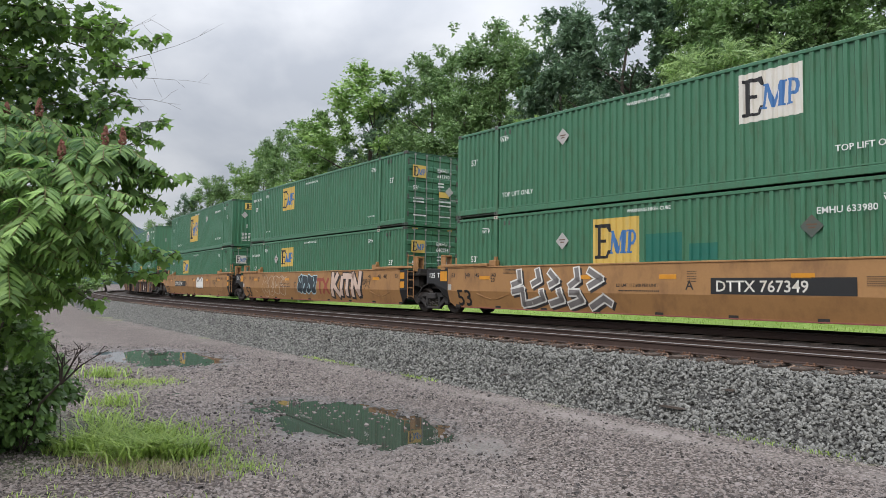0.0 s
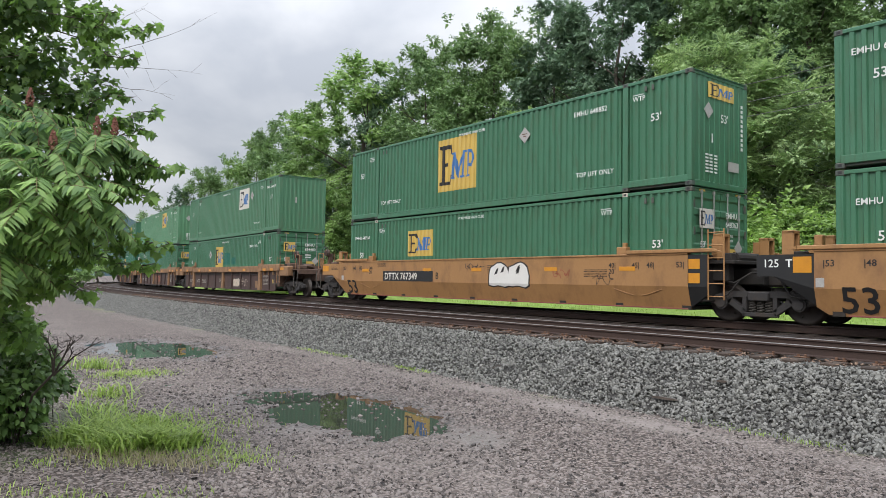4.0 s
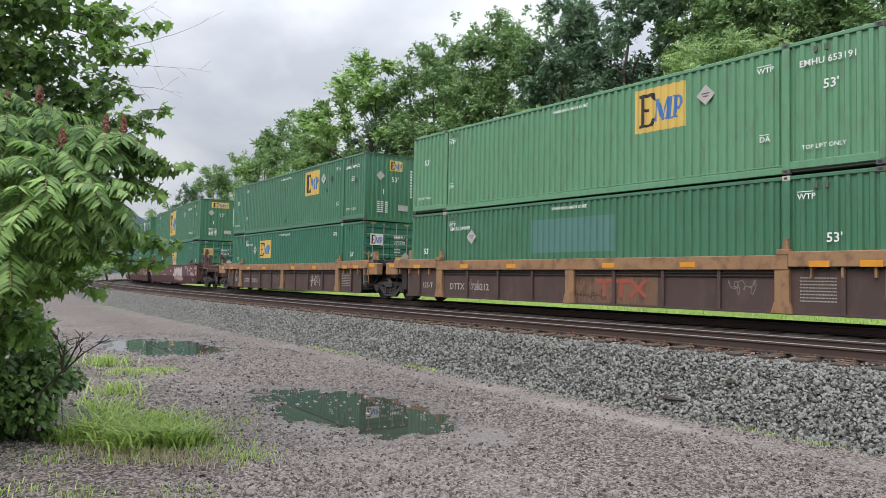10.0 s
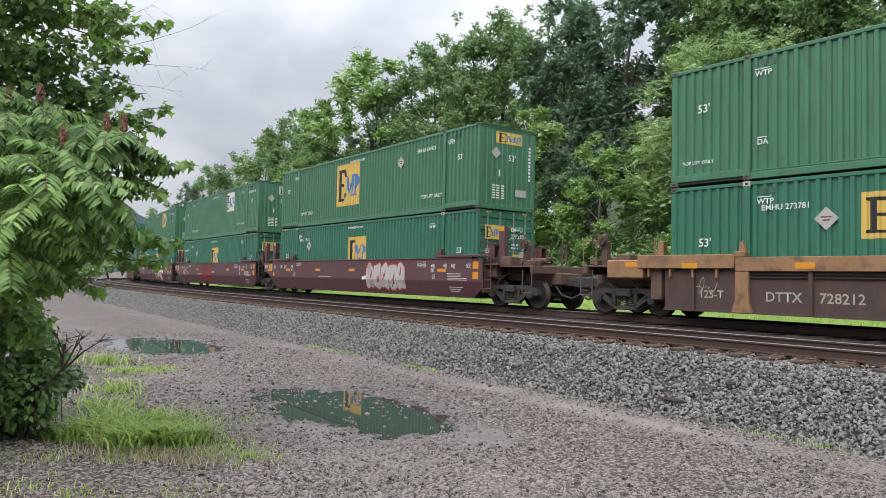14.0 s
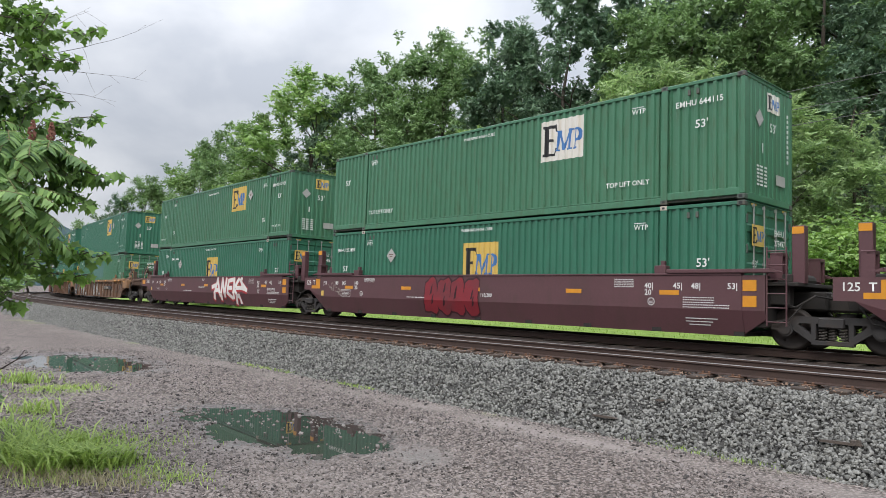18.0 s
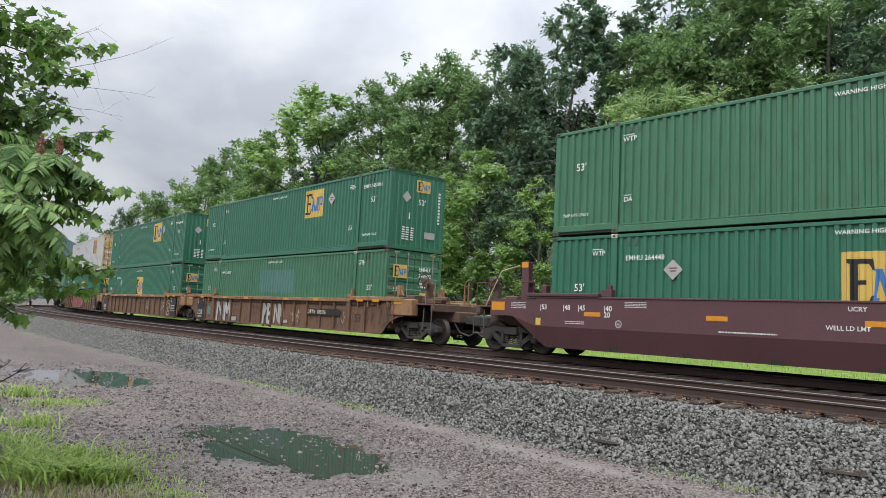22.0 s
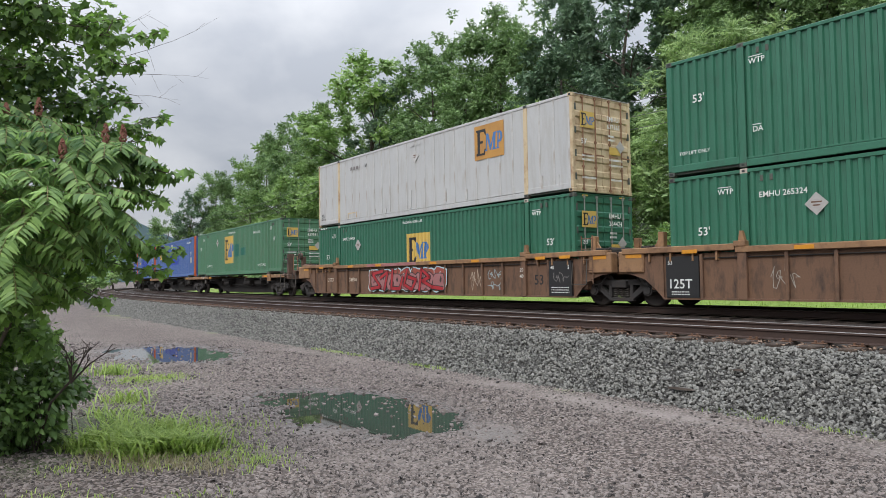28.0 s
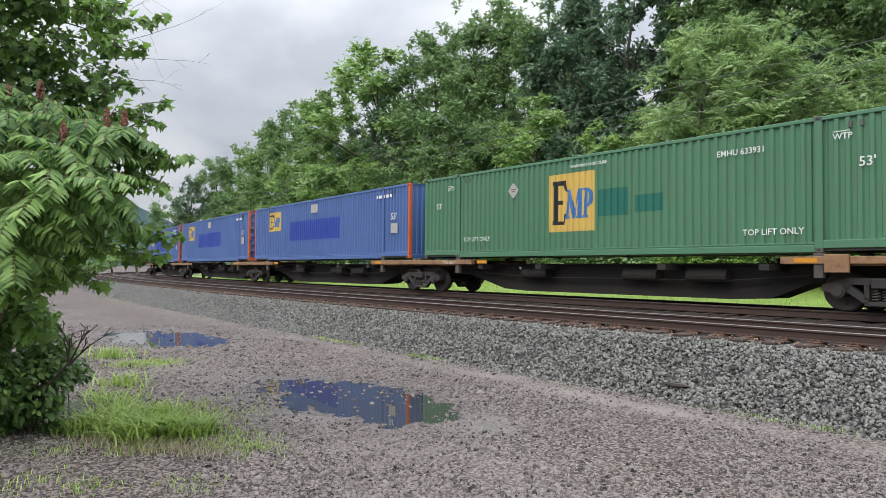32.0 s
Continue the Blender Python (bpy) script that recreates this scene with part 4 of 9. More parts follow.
def box_meshes():
    """The meshes that all containers share, without materials."""
    B = {}
    yo = HY - 0.012
    for nm, sg in (("near", -1), ("far", 1)):
        B["side_" + nm] = wall_panel(-HX + 0.09, HX - 0.09, 0.16, CH - 0.09, sg * yo, sg)
    m = Mesh(); m.box(-HX + 0.05, HX - 0.05, -HY + 0.05, HY - 0.05, CH - 0.05, CH - 0.025)
    for i in range(27):
        x = -7.8 + i * 0.6
        m.box(x, x + 0.3, -HY + 0.1, HY - 0.1, CH - 0.025, CH - 0.008)
    B["roof"] = m
    m = Mesh(); m.box(-HX + 0.05, HX - 0.05, -HY + 0.06, HY - 0.06, 0.04, 0.15, 0.01); B["floor"] = m
    for sg in (-1, 1):
        a, b = sorted((sg * HY, sg * (HY - 0.07)))
        m = Mesh(); m.box(-HX + 0.1, HX - 0.1, a, b, CH - 0.1, CH - 0.012, 0.012); B[f"top_rail{sg}"] = m
        m = Mesh()
        m.box(-LIFT + 0.08, LIFT - 0.08, a, b, 0.012, 0.17, 0.012)
        m.box(-LIFT + 0.08, LIFT - 0.08, *sorted((sg * (HY - 0.005), sg * (HY - 0.05))), 0.19, 0.225, 0.004)
        m.box(-LIFT + 0.08, LIFT - 0.08, *sorted((sg * (HY - 0.02), sg * (HY - 0.06))), 0.17, 0.19)
        for ex in (-1, 1):
            m.box(*sorted((ex * (LIFT + 0.08), ex * (HX - 0.1))), a, b, 0.095, 0.27, 0.012)
        B[f"bottom_rail{sg}"] = m
        for ex in (-1, 1):
            xa, xb = sorted((ex * HX, ex * (HX - 0.11)))
            m = Mesh(); m.box(xa, xb, *sorted((sg * (HY - 0.001), sg * (HY - 0.14))), 0.118, CH - 0.118, 0.014); B[f"corner_post{sg}{ex}"] = m
            xa, xb = sorted((ex * (LIFT - 0.085), ex * (LIFT + 0.085)))
            m = Mesh()
            m.box(xa, xb, *sorted((sg * (HY + 0.009), sg * (HY - 0.06))), 0.0, CH - 0.002, 0.014)
            B[f"lift_post{sg}{ex}"] = m
            for zz, nz in ((0.0, "b"), (CH - 0.118, "t")):
                m = Mesh(); m.box(xa - 0.006, xb + 0.006, *sorted((sg * (HY + 0.01), sg * (HY - 0.1))), zz, zz + 0.118, 0.012)
                m.box((xa + xb) / 2 - 0.035, (xa + xb) / 2 + 0.035, *sorted((sg * (HY + 0.0115), sg * (HY + 0.008))), zz + 0.035, zz + 0.085, mi=1)
                B[f"lift_casting{sg}{ex}{nz}"] = m
            for zz, nz in ((0.0, "b"), (CH - 0.118, "t")):
                xa, xb = sorted((ex * (HX + 0.004), ex * (HX - 0.178)))
                m = Mesh(); m.box(xa, xb, *sorted((sg * (HY + 0.004), sg * (HY - 0.16))), zz, zz + 0.118, 0.014)
                m.box(*sorted((ex * (HX - 0.05), ex * (HX - 0.128))), *sorted((sg * (HY + 0.0055), sg * (HY + 0.002))), zz + 0.03, zz + 0.09, mi=1)
                B[f"corner_casting{sg}{ex}{nz}"] = m
    m = Mesh(); m.box(-0.035, 0.035, -HY - 0.004, -HY + 0.03, -0.07, 0.07, 0.006); B["vent"] = m
    # plain end: corrugated sheet between sills
    m = Mesh()
    ks = rib_knots(-HY + 0.13, HY - 0.13)
    for a, b in zip(ks[:-1], ks[1:]):
        m.poly([(HX - 0.012 - end_rib(a), a, 0.16), (HX - 0.012 - end_rib(b), b, 0.16), (HX - 0.012 - end_rib(b), b, CH - 0.11), (HX - 0.012 - end_rib(a), a, CH - 0.11)])
    m.box(HX - 0.09, HX - 0.06, -HY + 0.1, HY - 0.1, 0.1, CH - 0.1)
    m.box(HX - 0.1, HX - 0.004, -HY + 0.15, HY - 0.15, 0.01, 0.16, 0.012)
    m.box(HX - 0.1, HX - 0.004, -HY + 0.15, HY - 0.15, CH - 0.11, CH - 0.01, 0.012)
    B["front_wall"] = m
    m = Mesh(); m.box(HX - 0.1, HX - 0.004, -HY + 0.15, HY - 0.15, 0.01, 0.14, 0.012); B["door_sill"] = m
    m = Mesh(); m.box(HX - 0.1, HX - 0.004, -HY + 0.15, HY - 0.15, CH - 0.1, CH - 0.01, 0.012); B["door_header"] = m
    # flat-sided body: plates joined by narrow upright flanges
    for nm, sg in (("near", -1), ("far", 1)):
        m = Mesh()
        m.box(-HX + 0.09, HX - 0.09, *sorted((sg * (HY - 0.02), sg * (HY - 0.05))), 0.13, CH - 0.09)
        B["plate_" + nm] = m
        m = Mesh(); m.box(-0.035, 0.035, *sorted((sg * (HY - 0.006), sg * (HY - 0.02))), 0.15, CH - 0.1, 0.004)
        B["flange_" + nm] = m
    for k, (ya, yb) in enumerate(((-HY + 0.14, -0.012), (0.012, HY - 0.14))):
        m = Mesh()
        out = [(HX - 0.07, 0.14), (HX - 0.01, 0.14)]
        for i in range(6):
            z = 0.2 + i * 0.43
            out += [(HX - 0.01, z), (HX - 0.04, z + 0.04), (HX - 0.04, z + 0.26), (HX - 0.01, z + 0.30)]
        out += [(HX - 0.01, CH - 0.1), (HX - 0.07, CH - 0.1)]
        m.prism(out, ya, yb)
        B[f"door{k}"] = m
        for j, u in enumerate((0.25, 0.72)):
            y = ya + (yb - ya) * u
            m = Mesh()
            m.rod((HX + 0.018, y, 0.05), (HX + 0.018, y, CH - 0.05), 0.019, n=8)
            for z in (0.1, 0.75, 1.5, 2.2, CH - 0.1):
                m.box(HX - 0.008, HX + 0.03, y - 0.045, y + 0.045, z - 0.03, z + 0.03)
            B[f"lock_rod{k}{j}"] = m
            m = Mesh(); m.box(HX + 0.03, HX + 0.05, y - 0.02, y + 0.34, 1.1, 1.14, 0.004); B[f"door_handle{k}{j}"] = m
        m = Mesh()
        yh = -HY + 0.125 if k == 0 else HY - 0.125
        m.box(HX - 0.03, HX + 0.012, yh - 0.035, yh + 0.035, 0.35, 0.55, 0.006)
        B[f"hinge{k}"] = m
    return B


def coloured(key, mats):
    """One shared mesh for each shape and paint."""
    k = (key, tuple(x.name for x in mats))
    if k not in _box_meshes:
        nm = {"side": "side_panel", "plate": "side_panel", "flange": "flange"}.get(key.split("_")[0], "".join(ch for ch in key if not ch.isdigit() and ch != "-"))
        nm = nm.rstrip("tb") if "_casting" in key else nm
        _box_meshes[k] = BOX[key].data(nm, list(mats))
    return _box_meshes[k]


BOX = box_meshes()
FLIP = Matrix.Rotation(math.pi, 4, "Z")


def z_low(label):
    return "sunk in" in label


def container(paint, doors_ahead, label, frame_paint=None, post_paint=None, z=0.35, group="containers on the train"):
    ob = thing("container", label, "container", group)
    fp, pp = frame_paint or paint, post_paint or paint

    def p_(name, key, *mats, m=None, parent=None, lab=""):
        o = part(name, coloured(key, mats), None, parent or ob, lab)
        if m is not None:
            o.matrix_basis = m
        return o
    kind = "plate" if paint is M_WHITEBOX else "side"
    p_("side_panel", kind + "_near", paint); p_("side_panel", kind + "_far", paint)
    if kind == "plate":
        for i in range(27):
            for nm in ("near", "far"):
                p_("flange", "flange_" + nm, M_FLANGE, m=Matrix.Translation((-7.93 + i * 0.61, 0, 0)))
    p_("roof", "roof", paint); p_("floor", "floor", M_CASTING)
    for sg in (-1, 1):
        p_("top_rail", f"top_rail{sg}", paint); p_("bottom_rail", f"bottom_rail{sg}", paint)
        for ex in (-1, 1):
            p_("corner_post", f"corner_post{sg}{ex}", fp); p_("lift_post", f"lift_post{sg}{ex}", pp)
            for nz in "bt":
                p_("lift_casting", f"lift_casting{sg}{ex}{nz}", M_CASTPALE if nz == "t" and z_low(label) else M_CASTING, M_BLACKPLATE)
            for nz in "bt":
                p_("corner_casting", f"corner_casting{sg}{ex}{nz}", M_CASTING if fp is paint else fp, M_BLACKPLATE)
    if kind == "side":
        for x in (-5.68, -5.46, 6.74, 6.96):
            p_("vent", "vent", M_CASTING, m=Matrix.Translation((x, 0, CH - 0.26)))
    fw = p_("front_wall", "front_wall", paint, m=FLIP if doors_ahead else None)
    for q in ("door_sill", "door_header"):
        p_(q, q, fp, m=None if doors_ahead else FLIP)
    for k in (0, 1):
        d = p_("door", f"door{k}", fp if kind == "plate" else paint, m=None if doors_ahead else FLIP, lab="ribbed steel cargo door")
        for j in (0, 1):
            p_("lock_rod", f"lock_rod{k}{j}", M_RODRUST if kind == "plate" else M_GALV, parent=d); p_("door_handle", f"door_handle{k}{j}", M_RODRUST if kind == "plate" else M_GALV, parent=d)
        for i in range(4):
            p_("hinge", f"hinge{k}", M_CASTING, parent=d, m=Matrix.Translation((0, 0, i * 0.68)))
    if "sunk in" in label:
        for y in (-0.95, 0.7):
            m = Mesh(); m.box(HX - 0.004, HX + 0.002, y, y + 0.25, CH - 0.085, CH - 0.035, mi=0)
            part("warning_strip", m, [M_LOGOY], ob, "short yellow warning strip", m=None if doors_ahead else FLIP)
    ob["deck"] = z
    return ob


def emblem(x0, z0, w, h):
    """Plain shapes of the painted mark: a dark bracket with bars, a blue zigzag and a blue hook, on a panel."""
    X, Z = lambda u: x0 + u * w, lambda v: z0 + v * h

    def P(*uv):
        return [(X(u), Z(v)) for u, v in uv]
    dark = P((0.07, 0.12), (0.36, 0.12), (0.40, 0.30), (0.36, 0.30), (0.32, 0.18), (0.20, 0.18), (0.20, 0.47), (0.30, 0.47), (0.30, 0.54), (0.20, 0.54), (0.20, 0.80), (0.33, 0.80), (0.38, 0.70), (0.41, 0.70), (0.39, 0.88), (0.07, 0.88), (0.07, 0.82), (0.11, 0.80), (0.11, 0.20), (0.07, 0.18))
    zig = P((0.36, 0.22), (0.45, 0.22), (0.45, 0.26), (0.425, 0.26), (0.455, 0.56), (0.535, 0.22), (0.575, 0.22), (0.655, 0.56), (0.64, 0.26), (0.615, 0.26), (0.615, 0.22), (0.735, 0.22), (0.735, 0.26), (0.71, 0.26), (0.735, 0.68), (0.76, 0.68), (0.76, 0.72), (0.665, 0.72), (0.57, 0.37), (0.49, 0.72), (0.40, 0.72), (0.40, 0.68), (0.42, 0.68), (0.395, 0.26), (0.36, 0.26))
    hook = P((0.755, 0.22), (0.85, 0.22), (0.85, 0.26), (0.825, 0.26), (0.832, 0.40), (0.88, 0.40), (0.93, 0.44), (0.96, 0.52), (0.955, 0.62), (0.92, 0.69), (0.87, 0.72), (0.775, 0.72), (0.775, 0.68), (0.80, 0.68), (0.8405, 0.6605), (0.868, 0.66), (0.885, 0.62), (0.888, 0.54), (0.87, 0.47), (0.835, 0.46), (0.842, 0.659), (0.80, 0.679), (0.78, 0.26), (0.755, 0.26))
    return dark, zig, hook


def logo(ob, x0, z0, w, h, back=None, depth=rib, y=None):
    y = -HY + 0.012 if y is None else y
    back = back or M_LOGOY
    pan = part("painted_panel", drape([(0, [(x0, z0), (x0 + w, z0), (x0 + w, z0 + h), (x0, z0 + h)])], depth, y - 0.004), [back], ob, ("yellow" if back is M_LOGOY else "white") + " painted panel with a dark and blue mark")
    dark, zig, hook = emblem(x0, z0, w, h)
    part("mark", drape([(0, dark), (1, zig), (1, hook)], depth, y - 0.008), [M_LOGOK, M_LOGOB], pan, "dark and blue painted mark")
    return pan


def patch(ob, x0, z0, w, h, mat, depth=rib, label="repainted patch"):
    return part("paint_patch", drape([(0, [(x0, z0), (x0 + w, z0), (x0 + w, z0 + h), (x0, z0 + h)])], depth, -HY + 0.012 - 0.0035), [mat], ob, label)


def words(ob, s, x, z, size, mat=None, y=-HY - 0.009, name="lettering"):
    me = letters(s, size).copy()
    me.materials.clear(); me.materials.append(mat or M_WHITE)
    return part(name, me, None, ob, m=Matrix.Translation((x, y, z)), kind="stuff" if size <= 0.3 else "")


def bars(ob, x, z, n, w, h, gap, mat=None, y=-HY - 0.008, name="small_print"):
    """Writing too small to read: rows of short bars."""
    me = Mesh()
    r = random.Random(int(abs(x) * 100 + z * 10 + n))
    for i in range(n):
        u = x
        while u < x + w:
            l = r.uniform(0.3, 0.8) * h * 3
            me.poly([(u, y, z - i * gap), (min(u + l, x + w), y, z - i * gap), (min(u + l, x + w), y, z - i * gap + h), (u, y, z - i * gap + h)])
            u += l + h * 0.7
    return part(name, me, [mat or M_WHITE], ob, kind="stuff")


def placard(ob, x, z, r=0.25, mat=None, y=-HY - 0.007):
    """A square label standing on its corner."""
    me = Mesh()
    me.prism([(x - r, z), (x, z - r), (x + r, z), (x, z + r)], y, y + 0.006)
    pl = part("placard", me, [mat or M_PLACARD], ob, "diamond-shaped white placard")
    m2 = Mesh()
    m2.poly([(x - r * 0.45, y - 0.002, z + 0.02), (x + r * 0.45, y - 0.002, z + 0.02), (x + r * 0.45, y - 0.002, z + 0.05), (x - r * 0.45, y - 0.002, z + 0.05)])
    m2.poly([(x - r * 0.3, y - 0.002, z - 0.05), (x + r * 0.3, y - 0.002, z - 0.05), (x + r * 0.3, y - 0.002, z - 0.02), (x - r * 0.3, y - 0.002, z - 0.02)])
    part("placard_print", m2, [M_SPIKE], pl)
    return pl




def end_piece(ob, me, mats, name, label=""):
    """Something flat built as if facing -y, put on the leading end instead."""
    o = part(name, me, mats, ob, label, kind="stuff" if name == "small_print" else "")
    o.matrix_basis = Matrix.Translation((HX + 0.004, 0, 0)) @ Matrix.Rotation(radians(90), 4, "Z")
    return o


def end_marks(ob, doors, back=None, tall=False, plain=False, number=""):
    """Marks on the leading end."""
    if doors:
        x0, z0, w, h = -1.0, 1.9, 0.62, 0.48
        shapes = emblem(x0, z0, w, h)
        end_piece(ob, drape([(0, [(x0, z0), (x0 + w, z0), (x0 + w, z0 + h), (x0, z0 + h)])], None, -0.03), [back or M_LOGOY], "painted_panel")
        end_piece(ob, drape([(0, shapes[0]), (1, shapes[1]), (1, shapes[2])], None, -0.034), [M_LOGOK, M_LOGOB], "mark")
        m = Mesh()
        if number:
            end_words(ob, number.split()[0], 0.16, 2.2, 0.2); end_words(ob, number.split()[1], 0.16, 1.97, 0.2)
            end_words(ob, "53'", -0.98, 1.42, 0.22)
        for i, (x, z, l) in enumerate(((0.2, 1.72, 0.3), (0.2, 1.6, 0.3), (0.25, 1.0, 0.6), (0.25, 0.84, 0.6), (-0.95, 1.05, 0.5), (-0.95, 0.93, 0.5), (-0.95, 0.4, 0.6), (0.3, 0.4, 0.5))):
            hgt = 0.06
            u = x
            while u < x + l:
                m.poly([(u, -0.032, z), (u + hgt * 0.6, -0.032, z), (u + hgt * 0.6, -0.032, z + hgt), (u, -0.032, z + hgt)])
                u += hgt * 0.85
        end_piece(ob, m, [M_WHITE], "small_print")
        m = Mesh(); x, z, r = 0.75, 1.45, 0.2
        m.poly([(x - r, -0.04, z), (x, -0.04, z - r), (x + r, -0.04, z), (x, -0.04, z + r)])
        end_piece(ob, m, [M_PLACARD], "placard", "diamond-shaped white placard")
        m = Mesh(); m.poly([(0.25, -0.033, 1.2), (0.75, -0.033, 1.2), (0.75, -0.033, 1.42), (0.25, -0.033, 1.42)])
        end_piece(ob, m, [M_LOGOY], "warning_sticker", "yellow sticker")
    elif plain:
        m = Mesh(); m.poly([(-0.42, -0.004, 1.5), (-0.34, -0.004, 1.5), (-0.34, -0.004, 1.8), (-0.42, -0.004, 1.8)])
        end_piece(ob, m, [M_PLACARD], "data_sticker", "white sticker")
    else:
        x0, z0, w, h = (-0.55, 2.3, 1.2, 0.4) if tall else (-0.1, 2.2, 0.65, 0.45)
        shapes = emblem(x0, z0, w, h)
        end_piece(ob, drape([(0, [(x0, z0), (x0 + w, z0), (x0 + w, z0 + h), (x0, z0 + h)])], end_rib, 0.008 - 0.012), [back or M_LOGOY], "painted_panel")
        end_piece(ob, drape([(0, shapes[0]), (1, shapes[1]), (1, shapes[2])], end_rib, 0.004 - 0.012), [M_LOGOK, M_LOGOB], "mark")
        me = letters("53'", 0.3).copy(); me.materials.clear(); me.materials.append(M_WHITE)
        o = part("lettering", me, None, ob)
        o.matrix_basis = Matrix.Translation((HX + 0.006, 0.0, 1.72)) @ Matrix.Rotation(radians(90), 4, "Z")
        m = Mesh(); x, z, r = -0.55, 1.95, 0.21
        m.prism([(x - r, z), (x, z - r), (x + r, z), (x, z + r)], -0.006, 0.0)
        end_piece(ob, m, [M_PLACARD], "placard", "diamond-shaped white placard")
        m = Mesh()
        for i in range(6):
            z = 0.38 + i * 0.085
            for x in (-0.7, -0.52, -0.3):
                m.poly([(x, -0.004, z), (x + 0.14, -0.004, z), (x + 0.14, -0.004, z + 0.045), (x, -0.004, z + 0.045)])
        for i in range(10):
            z = 1.1 + i * 0.125
            m.poly([(0.95, -0.004, z), (1.05, -0.004, z), (1.05, -0.004, z + 0.08), (0.95, -0.004, z + 0.08)])
        m.poly([(-0.42, -0.004, 1.15), (-0.36, -0.004, 1.15), (-0.36, -0.004, 1.38), (-0.42, -0.004, 1.38)])
        end_piece(ob, m, [M_WHITE], "small_print")
        m = Mesh(); m.poly([(0.35, -0.004, 0.5), (0.85, -0.004, 0.5), (0.85, -0.004, 0.75), (0.35, -0.004, 0.75)])
        end_piece(ob, m, [M_PLACARD], "data_sticker", "white sticker")


def stencil(ob, s, x, z, size):
    """A stencilled word with an arrow bar above it."""
    words(ob, s, x, z, size)
    w = 0.62 * size * len(s)
    m = Mesh(); m.poly([(x, -HY - 0.009, z + size * 0.86), (x + w, -HY - 0.009, z + size * 0.86), (x + w, -HY - 0.009, z + size * 0.96), (x, -HY - 0.009, z + size * 0.96)])
    return part("stencil_arrow", m, [M_WHITE], ob)


def side_marks(ob, number="", number_x=6.4, lift_rear=(-5.85, 0.5, 0.15), lift_front=(6.45, 0.5, 0.13), diamonds=(), wtp=(-5.9, 5.45), arrows=False):
    """The usual stencils on the viewer's side of an upper load."""
    words(ob, "53'", -7.35, 1.75, 0.28)
    words(ob, "53'", 6.9, 1.75, 0.28)
    for x in wtp:
        stencil(ob, "WTP", x, 2.35, 0.18)
    for x, z, size in (lift_rear, lift_front):
        words(ob, "TOP LIFT ONLY", x, z, size)
    words(ob, "WARNING HIGH CUBE", -0.9, 2.55, 0.13)
    if arrows:
        stencil(ob, "DA", -5.85, 0.78, 0.18); stencil(ob, "DA", 5.5, 0.78, 0.18)
    if number:
        words(ob, number, number_x, 2.3, 0.2)
    for d in diamonds:
        placard(ob, d, 2.1)


def end_words(ob, s, x, z, size, out=0.034):
    """A word on the leading end."""
    me = letters(s, size).copy(); me.materials.clear(); me.materials.append(M_WHITE)
    o = part("lettering", me, None, ob, kind="stuff")
    o.matrix_basis = Matrix.Translation((HX + 0.004 + out, x, z)) @ Matrix.Rotation(radians(90), 4, "Z")
    return o


# ---- running gear ----
M_TRUCKRUST = material("gear_rust", [(0.085, 0.05, 0.036), (0.14, 0.085, 0.06)], 0.8, scale=5, bump=0.1, dirt=(0.04, 0.03, 0.027), dirt_scale=3, dirt_amount=0.7)
M_STRIPE = material("dull_red_stripe", [(0.22, 0.06, 0.05), (0.28, 0.09, 0.07)], 0.6, bump=0.02)
WHEEL_R = 0.44


def wheelset_mesh():
    m = Mesh()
    for sg in (-1, 1):
        y = sg * 0.755
        prof = [(0.0, y + sg * 0.16), (0.095, y + sg * 0.16), (0.105, y + sg * 0.07), (0.2, y + sg * 0.045), (0.36, y + sg * 0.055), (0.385, y + sg * 0.07), (0.435, y + sg * 0.068), (WHEEL_R, y - sg * 0.03), (0.468, y - sg * 0.045), (0.465, y - sg * 0.07), (0.39, y - sg * 0.07), (0.36, y - sg * 0.04), (0.2, y - sg * 0.05), (0.1, y - sg * 0.08), (0.085, y - sg * 0.1)]
        m.lathe(prof if sg < 0 else prof[::-1], 28)
        m.rod((0, y + sg * 0.16, 0), (0, y + sg * 0.36, 0), 0.08, n=12)
        for k in range(3):
            a = k * 2.094
            m.box(0.03, 0.055, y + sg * 0.365 - 0.006, y + sg * 0.365 + 0.006, -0.012, 0.012, m=Matrix.Rotation(a, 4, "Y"))
        for k in range(4):
            m.box(0.24, 0.30, y + sg * 0.05 - 0.008, y + sg * 0.05 + 0.008, -0.02, 0.02, m=Matrix.Rotation(k * 1.571, 4, "Y"))
    m.rod((0, -0.68, 0), (0, 0.68, 0), 0.085, n=12)
    return m.data("wheelset", [M_WHEEL], True)


